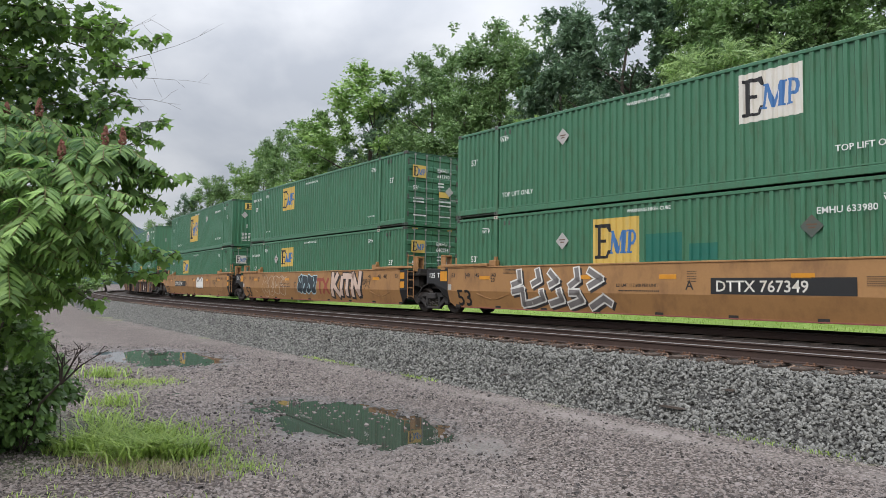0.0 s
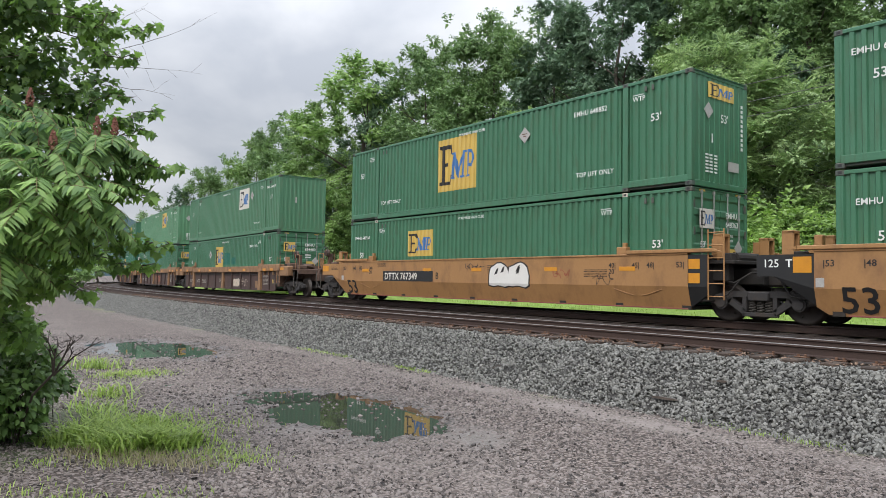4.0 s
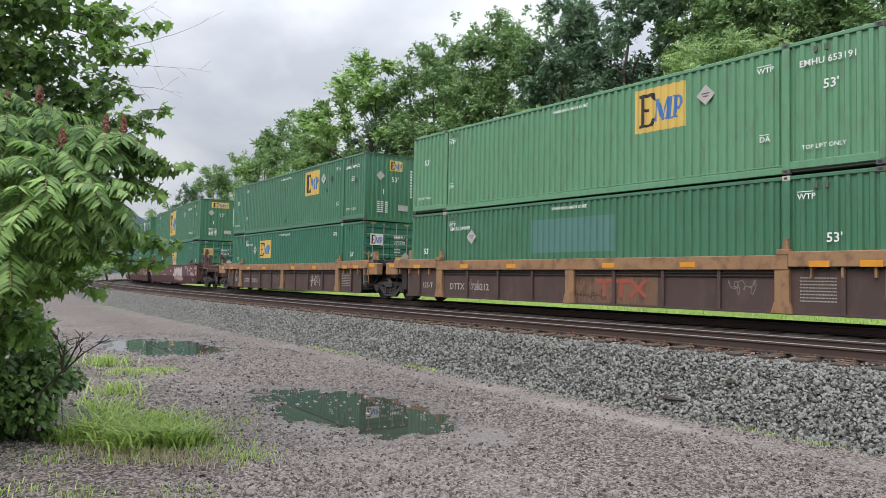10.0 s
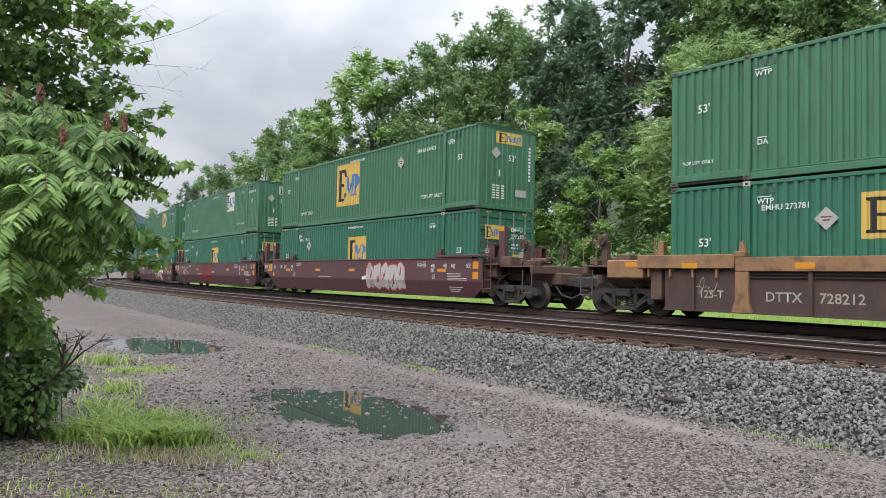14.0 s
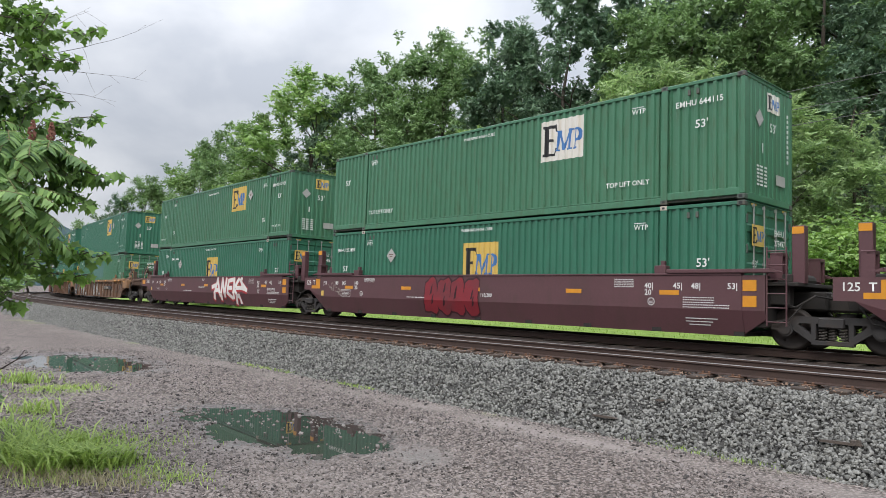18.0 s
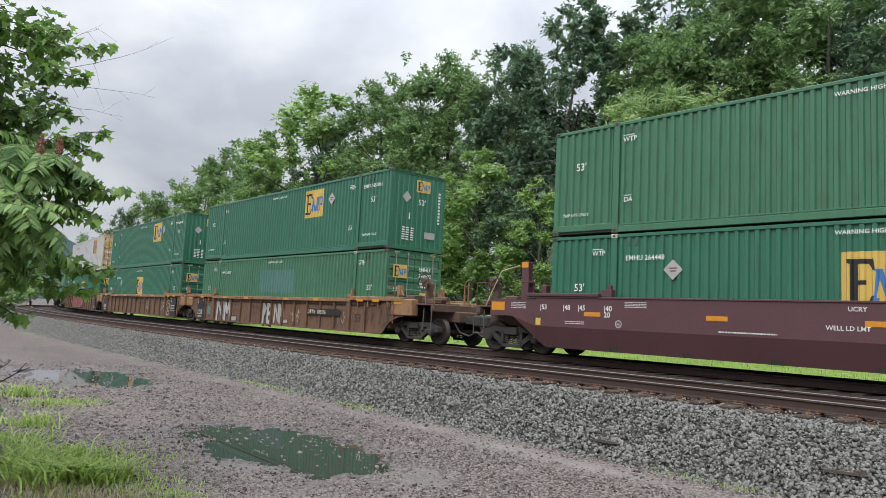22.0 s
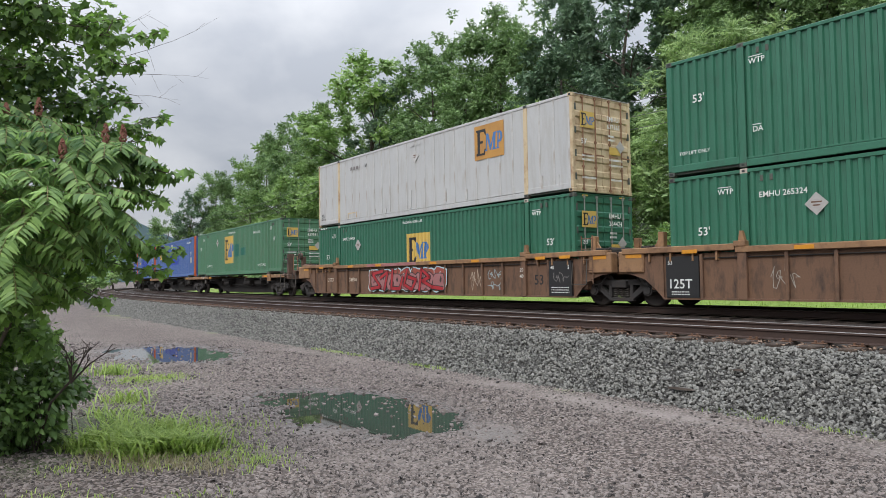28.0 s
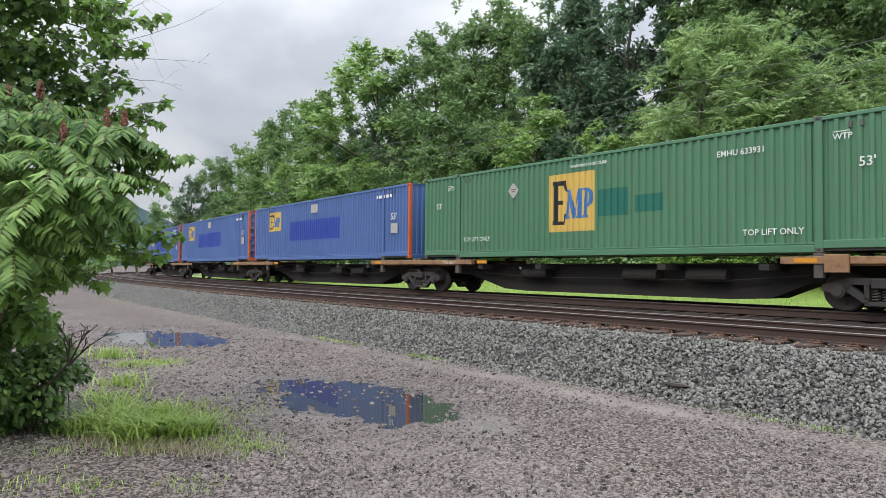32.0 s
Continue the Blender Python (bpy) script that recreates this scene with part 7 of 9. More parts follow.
    stencil(c, "WTP", -6.75 if n_ in (0, 3, 8, 9, 10, 11) else -5.85, 2.35, 0.18); stencil(c, "WTP", 6.35 if n_ in (4, 9, 10, 11) else 5.3, 2.35, 0.18)
    words(c, "WARNING HIGH CUBE", -0.9, 2.6, 0.13)
    nx, nz, ns = (-7.7, 2.15, 0.19) if n_ in (1, 2, 7) else (4.0, 2.2, 0.2) if n_ in (0, 3) else (-5.75, 2.2, 0.18)
    words(c, LOW_NUMBER[n_], nx, nz, ns)
    if n_ in LOW_DIAMOND:
        placard(c, LOW_DIAMOND[n_], 1.95)
    if n_ in (6, 11):
        for k in range(4):
            m = Mesh(); xx = -7.9 + k * 0.17; m.poly([(xx, -HY - 0.006, CH - 0.09), (xx + 0.09, -HY - 0.006, CH - 0.09), (xx + 0.14, -HY - 0.006, CH - 0.02), (xx + 0.05, -HY - 0.006, CH - 0.02)])
            part("warning_stripe", m, [M_LOGOY if n_ == 6 else M_WHITE], c, "slanted stripe on the top rail")
    if n_ == 0:
        placard(c, 3.9, 1.95, mat=M_CASTING)
    end_marks(c, lod, M_LOGOW if n_ in (2, 5) else M_LOGOY, number=LOW_NUMBER[n_])
    put_on_deck(c, Z_LOW)

# three articulated sets of well cars
for n_ in (0, 1, 2):
    car = build_smooth_car(M_YELLOWCAR, M_YELLOWCAR, OFFS[n_], "orange-yellow articulated well car unit with deep smooth sides", n_ < 2, n_ > 0)
    words(car, "53", -8.05, 0.36, 0.78, M_LOGOK, y=-1.44).matrix_basis = Matrix.Translation((-7.95, -1.386, 0.32)) @ Matrix.Rotation(0.2949, 4, "X")
    scrawl(car, 5.24, 0.8, 0.65, 0.35, M_SPRAYK, 60 + n_, y=-1.526)
    if n_ in (0, 2):
        bx = 1.52 if n_ == 0 else -5.2
        m = Mesh(); m.box(bx, bx + 3.2, -1.527, -1.523, 0.82, 1.2)
        pl = part("number_board", m, [M_BLACKPLATE], car, "black board lettered DTTX 767349")
        words(pl, "DTTX 767349", bx + 0.12, 0.885, 0.36, M_LOGOW, y=-1.531)
        words(car, "AB"[n_ // 2], 0.85 if n_ == 0 else -1.85, 0.92, 0.32, M_LOGOK, y=-1.526)
        bars(car, 0.9, 1.35, 5, 0.25, 0.02, 0.06, M_LOGOK, y=-1.526)
    if n_ == 0:
        spray(car, -5.25, 0.3, 3.9, 1.2, BLOCKS, 0.15, M_SPRAYDG, M_SPRAYW, M_SPRAYK)
    if n_ == 1:
        bubbles(car, -5.45, 0.35, 2.9, 1.1, 4, M_SPRAYT, 3)
        scrawl(car, -3.1, 1.15, 0.75, 0.3, M_SPRAYT, 16, y=-1.526)
        words(car, "C", -1.5, 0.88, 0.32, M_LOGOK, y=-1.526)
        graffiti(car, -1.03, 0.5, 2.0, 1.0, 4, M_SPRAYN, M_SPRAYC, 5)
        spray(car, 1.1, 0.62, 1.15, 0.62, [[(0.0, 0.95), (0.44, 0.95)], [(0.22, 0.9), (0.22, 0.0)], [(0.5, 0.0), (0.95, 1.0)], [(0.5, 1.0), (0.95, 0.0)]], 0.14, M_SPRAYRB, M_SPRAYRB, rim=0.004, label="faded red-brown sprayed letters TX")
        spray(car, 2.45, 0.5, 2.85, 1.0, KITE, 0.24, M_SPRAYPW, M_SPRAYK, M_SPRAYK)
    if n_ == 2:
        scrawl(car, -0.25, 1.2, 0.9, 0.25, M_SPRAYK, 8, y=-1.526)
        graffiti(car, 1.0, 0.62, 1.75, 0.85, 2, M_SPRAYW, M_SPRAYK, 17, lean=0.0)
        scrawl(car, 3.7, 0.95, 0.7, 0.3, M_SPRAYRB, 18, y=-1.526)
for n_ in (3, 4, 5):
    car = build_ribbed_car(M_RUSTCAR, M_TOPCHORD, OFFS[n_], "rust-brown ribbed well car unit with a tan top chord", n_ < 5, n_ > 3, "deep")
    words(car, "DTTX", -5.6, 0.52, 0.3, M_SPRAYG, y=-1.404); words(car, "728212", -4.45, 0.52, 0.3, M_SPRAYG, y=-1.404)
    words(car, "125-T", -7.22, 0.55, 0.26, M_SPRAYG, y=-1.404)
    bars(car, 6.45, 1.0, 8, 0.75, 0.025, 0.07, M_SPRAYG, y=-1.404)
    if n_ == 3:
        graffiti(car, 1.75, 0.35, 1.0, 0.5, 3, M_SPRAYT, M_SPRAYG, 31, y=-1.404)
        scrawl(car, 3.1, 0.4, 0.95, 0.5, M_SPRAYT, 31); scrawl(car, -0.9, 0.55, 0.65, 0.3, M_SPRAYG, 32)
        m = Mesh(); m.poly([(5.3, -1.404, 0.35), (5.72, -1.404, 0.35), (5.72, -1.404, 0.72), (5.3, -1.404, 0.72)])
        part("paint_patch", m, [M_TOPCHORD], car, "faded yellow patch")
        m = Mesh(); m.poly([(7.7, -1.404, 0.6), (7.95, -1.404, 0.6), (7.95, -1.404, 0.8), (7.7, -1.404, 0.8)])
        part("data_sticker", m, [M_LOGOY], car, "small yellow sticker")
    if n_ == 4:
        m = Mesh()
        for xa, xb in ((0.18, 1.48), (1.6, 2.9)):
            m.poly([(xa, -1.4035, 0.28), (xb, -1.4035, 0.28), (xb, -1.4035, 1.12), (xa, -1.4035, 1.12)])
        part("paint_patch", m, [M_TANCAR], car, "panels repainted tan")
        spray(car, 0.95, 0.5, 1.6, 0.4, [[(0.0, 0.95), (0.3, 0.95)], [(0.15, 0.9), (0.15, 0.0)], [(0.36, 0.95), (0.64, 0.95)], [(0.5, 0.9), (0.5, 0.0)], [(0.7, 0.0), (0.98, 1.0)], [(0.7, 1.0), (0.98, 0.0)]], 0.1, M_SPRAYRB, M_SPRAYRB, y=-1.407, rim=0.003, label="faded red sprayed letters TTX")
        scrawl(car, 0.2, 0.3, 1.0, 0.38, M_SPRAYK, 33, y=-1.41); scrawl(car, 0.2, 0.75, 0.25, 0.35, M_SPRAYK, 34, y=-1.41)
        scrawl(car, -5.9 + 1.2, 0.5, 0.7, 0.4, M_SPRAYDG, 35); scrawl(car, 4.8, 0.6, 0.7, 0.4, M_SPRAYDG, 36)
    if n_ == 5:
        scrawl(car, -7.3 - 0.05, 0.55, 0.5, 0.5, M_SPRAYG, 37); scrawl(car, 3.2, 0.4, 1.1, 0.6, M_SPRAYW, 38); scrawl(car, -0.7 - 0.6, 0.45, 0.7, 0.5, M_SPRAYDG, 39)
for n_ in (6, 7, 8):
    car = build_smooth_car(M_REDCAR, M_REDCAR, OFFS[n_], "dark red-brown articulated well car unit with deep smooth sides", n_ < 8, n_ > 6)
    ring = [[(0.5 + 0.5 * math.cos(a * math.pi / 8), 0.5 + 0.5 * math.sin(a * math.pi / 8)) for a in range(17)]]
    for xr in (5.85, -5.85):
        spray(car, xr, 0.86, 0.17, 0.17, ring, 0.014, M_WHITE, M_WHITE, rim=0.001, label="round white stencil")
        words(car, "RC", xr + 0.035, 0.91, 0.075, M_WHITE, y=-1.527)
    bars(car, 6.75, 1.05, 3, 0.75, 0.02, 0.055, M_WHITE, y=-1.526); bars(car, 6.75, 0.885, 2, 1.1, 0.02, 0.055, M_WHITE, y=-1.526)
    spray(car, 6.8, 0.45, 0.75, 0.14, [[(0.0, 1.0), (1.0, 1.0)], [(0.0, 0.5), (0.85, 0.5)], [(0.1, 0.0), (0.75, 0.0)]], 0.02, M_WHITE, M_WHITE, rim=0.001, label="rows of small white print")
    if n_ == 6:
        graffiti(car, 1.15, 0.32, 2.9, 1.2, 5, M_SPRAYDW, M_SPRAYR, 9, lean=0.05)
        scrawl(car, 1.25, 1.1, 0.3, 0.3, M_SPRAYR, 44, y=-1.536); scrawl(car, 1.4, 0.45, 0.35, 0.3, M_SPRAYK, 45, y=-1.536); scrawl(car, 3.0, 0.5, 0.35, 0.3, M_SPRAYK, 46, y=-1.536)
        spray(car, 0.85, 0.75, 0.3, 0.2, [[(0.1, 0.4), (0.9, 0.6)]], 0.12, M_SPRAYW, M_SPRAYG, rim=0.02)
    if n_ == 7:
        graffiti(car, -2.3, 0.26, 2.45, 1.34, 4, M_SPRAYDR, M_SPRAYRK, 10, lean=0.03)
        words(car, "118,200", 0.22, 0.95, 0.15, M_WHITE, y=-1.526)
        scrawl(car, -7.9, 0.95, 0.5, 0.4, M_SPRAYG, 47, y=-1.526); scrawl(car, -7.4, 0.85, 0.45, 0.3, M_SPRAYG, 48, y=-1.526)
        m = Mesh()
        for xa, xb, za, zb in ((-7.05, -6.45, 0.83, 0.845), (-7.05, -6.45, 1.065, 1.08), (-7.05, -7.035, 0.83, 1.08), (-6.465, -6.45, 0.83, 1.08)):
            m.poly([(xa, -1.526, za), (xb, -1.526, za), (xb, -1.526, zb), (xa, -1.526, zb)])
        part("stencil_frame", m, [M_WHITE], car, "thin white stencilled frame")
        bars(car, -6.98, 1.02, 4, 0.45, 0.02, 0.05, M_WHITE, y=-1.527)
    if n_ == 8:
        spray(car, 0.75, 0.27, 4.1, 1.3, JAGGED, 0.19, M_SPRAYW, M_SPRAYR, M_SPRAYR, drop=(-0.03, -0.05), rim=0.04)
        words(car, "UCRY", -0.6, 1.4, 0.13, M_WHITE, y=-1.526); words(car, "WELL LD LMT", -1.0, 1.02, 0.13, M_WHITE, y=-1.526)
        bars(car, -7.4, 0.95, 2, 0.6, 0.02, 0.05, M_WHITE, y=-1.526)
    for xq in (-9.15, 9.15):
        m = Mesh(); m.box(xq - 0.13, xq + 0.13, -1.15, -0.95, 1.4, 2.62, 0.015)
        ep = part("end_post", m, [M_REDCAR], car, "tall red-brown post with an amber top")
        m = Mesh(); m.box(xq - 0.12, xq + 0.12, -1.158, -1.152, 2.45, 2.6); part("reflector", m, [M_REFLECT], ep, "amber reflective strip")
    if n_ == 8:
        handrail(car, [(-9.3, -1.2, 2.5), (-9.9, -1.3, 2.35), (-10.3, -1.35, 1.6), (-10.45, -1.35, 1.3)], M_CREAM)
for n_ in (9, 10, 11):
    car = build_ribbed_car(M_TANCAR, M_TOPCHORD, OFFS[n_], "tan-brown ribbed well car unit with arched ends over the trucks", n_ < 11, n_ > 9, "arched")
    if n_ == 9:
        words(car, "53", 6.45, 0.6, 0.42, M_LOGOK, y=-1.404)
        spray(car, -5.9, 0.28, 2.5, 1.0, TALL, 0.19, M_SPRAYDW, M_SPRAYK, M_SPRAYK, y=-1.404)
        scrawl(car, -3.9, 0.95, 0.55, 0.2, M_SPRAYK, 51); scrawl(car, -3.9, 0.68, 0.55, 0.2, M_SPRAYK, 52)
        scrawl(car, -1.9, 0.85, 0.75, 0.22, M_SPRAYK, 53); scrawl(car, -1.75, 0.6, 0.5, 0.2, M_SPRAYK, 54)
        scrawl(car, -3.6, 1.345, 1.85, 0.09, M_SPRAYK, 55, y=-1.523 + 0.001)
        spray(car, -0.9, 0.3, 0.85, 0.85, SHORT, 0.17, M_SPRAYDW, M_SPRAYK, M_SPRAYK, y=-1.404)
        spray(car, 0.18, 0.35, 1.3, 0.8, TALL, 0.13, M_SPRAYDW, M_SPRAYK, y=-1.404, rim=0.035)
        m = Mesh(); m.poly([(-7.0, -1.4035, 0.55), (-6.6, -1.4035, 0.5), (-6.55, -1.4035, 0.85), (-6.95, -1.4035, 1.0)])
        part("paint_patch", m, [M_GREYGREEN], car, "smear of grey-green paint")
        m = Mesh(); m.box(3.12, 5.55, -1.484, -1.478, 0.78, 1.02)
        pl = part("number_board", m, [M_BLACKPLATE], car, "black board lettered DTTX 786506")
        words(pl, "DTTX  786506", 3.2, 0.82, 0.22, M_SPRAYT, y=-1.488)
        scrawl(car, 1.7, 0.4, 0.7, 0.65, M_SPRAYT, 61); scrawl(car, 5.2, 0.5, 0.6, 0.5, M_SPRAYT, 62)
    if n_ == 10:
        for xa, s in ((6.75, "48  5"),):
            m = Mesh(); m.box(7.2, 8.1, -1.479, -1.403, 0.27, 1.28, 0.004)
            pl = part("black_panel", m, [M_BLACKPLATE], car, "panel painted black with white data")
            bars(pl, 7.3, 0.85, 4, 0.7, 0.03, 0.09, M_WHITE, y=-1.482)
            words(pl, "48", 7.28, 1.08, 0.13, M_WHITE, y=-1.482)
        bubbles(car, 6.25, 0.32, 0.75, 0.85, 1, M_SPRAYDW, 64, 0.06, y=-1.404)
        spray(car, 0.6, 0.55, 1.5, 0.4, [[(0.0, 0.95), (0.3, 0.95)], [(0.15, 0.9), (0.15, 0.0)], [(0.36, 0.95), (0.64, 0.95)], [(0.5, 0.9), (0.5, 0.0)], [(0.7, 0.0), (0.98, 1.0)], [(0.7, 1.0), (0.98, 0.0)]], 0.1, M_TRUCKRUST, M_TRUCKRUST, y=-1.404, rim=0.003, label="faded dark sprayed letters TTX")
        words(car, "20", 5.98, 0.95, 0.15, M_LOGOW, y=-1.506); words(car, "40", 5.98, 0.75, 0.15, M_LOGOW, y=-1.506)
        scrawl(car, 4.9, 0.4, 0.8, 0.7, M_SPRAYC, 41); scrawl(car, 2.1, 0.4, 0.6, 0.7, M_SPRAYC, 42); scrawl(car, -5.5, 0.45, 0.6, 0.6, M_SPRAYG, 43)
    if n_ in (9, 10):
        m = Mesh(); m.box(-8.1, -7.2, -1.479, -1.403, 0.27, 1.28, 0.004)
        pl = part("black_panel", m, [M_BLACKPLATE], car, "panel painted black lettered 125")
        words(pl, "125T", -8.05, 0.5, 0.32, M_WHITE, y=-1.482)
        words(pl, "53", -8.05, 1.08, 0.14, M_WHITE, y=-1.482); bars(pl, -7.95, 0.4, 2, 0.5, 0.025, 0.06, M_WHITE, y=-1.482)
    if n_ == 11:
        graffiti(car, -3.2, 0.3, 5.3, 1.0, 7, M_SPRAYRB, M_SPRAYC, 91, y=-1.470, lean=0.2)
        graffiti(car, -3.0, 0.34, 5.0, 0.75, 9, M_SPRAYP, M_SPRAYK, 92, y=-1.478, lean=-0.2)
        spray(car, -3.1, 0.34, 5.1, 0.9, WILD, 0.12, M_SPRAYR, M_SPRAYK, y=-1.488, label="red strokes of a large graffiti piece", rim=0.03)
        m = Mesh(); m.poly([(-3.3, -1.5235, 1.34), (0.3, -1.5235, 1.34), (0.3, -1.5235, 1.45), (-3.3, -1.5235, 1.45)])
        part("graffiti_top", m, [M_SPRAYP], car, "pink paint over the chord")
        scrawl(car, 3.4, 0.4, 0.6, 0.75, M_SPRAYT, 56); scrawl(car, 4.3, 0.75, 0.75, 0.35, M_SPRAYC, 57); scrawl(car, 4.35, 0.42, 0.6, 0.3, M_SPRAYC, 58)
        words(car, "DTTX", -7.0, 0.75, 0.22, M_SPRAYT, y=-1.404); words(car, "786506", -5.0, 0.75, 0.22, M_SPRAYT, y=-1.404)
        words(car, "53", 6.5, 0.6, 0.42, M_LOGOK, y=-1.404); words(car, "20", 5.97, 1.0, 0.16, M_LOGOW, y=-1.506); words(car, "40", 5.97, 0.8, 0.16, M_LOGOW, y=-1.506)
        m = Mesh(); m.box(7.2, 8.1, -1.479, -1.403, 0.27, 1.28, 0.004)
        pl = part("black_panel", m, [M_BLACKPLATE], car, "panel painted black with white data")
        bars(pl, 7.3, 0.5, 3, 0.7, 0.025, 0.07, M_WHITE, y=-1.482); words(pl, "48", 7.27, 1.05, 0.14, M_WHITE, y=-1.482); words(pl, "5", 7.95, 1.05, 0.14, M_WHITE, y=-1.482)
        scrawl(pl, 7.35, 0.62, 0.6, 0.35, M_SPRAYDG, 59, y=-1.482)
# spine cars with single loads
for n_ in (12, 13, 14, 15):
    car = build_spine_car(OFFS[n_], "black spine car unit with tan bearers carrying one container", n_ == 12)
    if n_ == 12:
        words(car, "TTAX 653657", -6.9, 1.03, 0.13, M_LOGOW, y=-1.365); words(car, "53", -3.0, 0.85, 0.1, M_LOGOW, y=-1.31)
        c = load(OFFS[n_], Z_SPINE, G3, True, LB + " with teal patches, on a spine car")
        logo(c, -1.76, 0.72, 1.75, 1.7)
        patch(c, 0.1, 1.1, 1.05, 0.75, M_TEAL, label="patch repainted teal"); patch(c, 1.35, 1.15, 0.85, 0.45, M_TEAL, label="patch repainted teal")
        side_marks(c, "EMHU 633931", 3.75, BIG_REAR, (4.4, 0.42, 0.2), (-3.3,), (-6.7, 6.4))
        end_marks(c, True, number="EMHU 633931")
    else:
        c = load(OFFS[n_], Z_SPINE, M_BLUE, n_ != 13, "blue corrugated container with orange corner posts on a spine car", frame_paint=M_ORANGEPOST)
        logo(c, -6.0, 1.55, 1.55, 1.0)
        patch(c, -3.3, 0.98, 5.6, 0.95, M_BLUEPATCH, label="patch repainted darker blue")
        words(c, "53'", 6.75, 1.55, 0.36)
        m = Mesh(); m.poly([(-0.7, -HY - 0.008, 2.25), (0.05, -HY - 0.008, 2.25), (0.05, -HY - 0.008, 2.65), (-0.7, -HY - 0.008, 2.65)])
        part("data_sticker", m, [M_PLACARD], c, "white sticker")
        m = Mesh(); m.poly([(6.75, -HY - 0.008, 1.0), (7.25, -HY - 0.008, 1.0), (7.25, -HY - 0.008, 1.4), (6.75, -HY - 0.008, 1.4)])
        part("data_sticker", m, [M_PLACARD], c, "white sticker")
        bars(c, 5.6, 2.45, 1, 1.2, 0.12, 0.2)
    put_on_deck(c, Z_SPINE)


# ---- woods behind the line ----
def leaf_quads(P, D, Nn, length, width):
    """Leaves at P that point along D with their faces along Nn: small wedges."""
    D = D / np.linalg.norm(D, axis=1)[:, None]
    Nn = Nn - D * (Nn * D).sum(1)[:, None]
    Nn = Nn / (np.linalg.norm(Nn, axis=1)[:, None] + 1e-9)
    S = np.cross(D, Nn)
    L, W = length[:, None], width[:, None]
    a = P + S * W * 0.5
    b = P + D * L - Nn * W * 0.15
    c = P - S * W * 0.5 + Nn * W * 0.1
    return np.stack([a, b, c], 1)


def sprays(rn, root, way, up, reach, per, leaf, frond):
    """Leaves in two ranks along drooping twigs: their places, directions, faces and lengths."""
    n = len(root)
    f = (np.arange(per)[None] + rn.uniform(0, 0.7, (n, per)) * (not frond) + 0.6) / per
    P = root[:, None] + way[:, None] * (reach[:, None] * f)[..., None]
    P[..., 2] -= reach[:, None] * (0.28 if frond else 0.16) * f ** 2
    side = np.cross(way, up)
    side /= np.linalg.norm(side, axis=1)[:, None] + 1e-9
    sg = np.where(np.arange(per) % 2, 1.0, -1.0)[None, :, None]
    jit = 0.18 if frond else 0.42
    D = side[:, None] * sg + way[:, None] * 0.5 + rn.normal(0, jit, (n, per, 3)) + np.array([0, 0, -0.2])
    Nn = up[:, None] + rn.normal(0, jit, (n, per, 3))
    ln = leaf * rn.uniform(0.75, 1.3, (n, per)) * (1.0 if not frond else (1.25 - 0.6 * np.abs(f - 0.45)))
    return P.reshape(-1, 3), D.reshape(-1, 3), Nn.reshape(-1, 3), ln.ravel()


def limbs(m, r, base, top, rad, n_limb, spread, lo=0.35):
    """A tapered trunk with limbs; returns the tips."""
    base, top = Vector(base), Vector(top)
    pts = [base]
    for k in range(1, 6):
        f = k / 5
        p_ = base.lerp(top, f)
        pts.append(p_ + Vector((r.uniform(-1, 1), r.uniform(-1, 1), 0)) * rad * 1.3 * (0 if k == 5 else 1))
    for k in range(5):
        m.rod(pts[k], pts[k + 1], rad * (1 - 0.17 * k), rad * (1 - 0.17 * (k + 1)), n=8, caps=False)
    tips = []
    H = (top - base).length
    for i in range(n_limb):
        f = r.uniform(lo, 0.92)
        p0 = base.lerp(top, f)
        a = r.uniform(0, 6.28)
        ln = spread * r.uniform(0.6, 1.0) * (1.15 - 0.6 * abs(f - 0.55))
        d = Vector((math.cos(a), math.sin(a), r.uniform(0.2, 0.8)))
        p1 = p0 + d * ln * 0.55
        p2 = p1 + Vector((d.x, d.y, d.z * 0.6 + 0.15)) * ln * 0.45
        rr = rad * 0.38 * (1.1 - f)
        m.rod(p0, p1, rr + 0.02, rr * 0.7 + 0.012, n=6, caps=False); m.rod(p1, p2, rr * 0.7 + 0.012, 0.012, n=5, caps=False)
        tips += [p1, p2]
    return tips


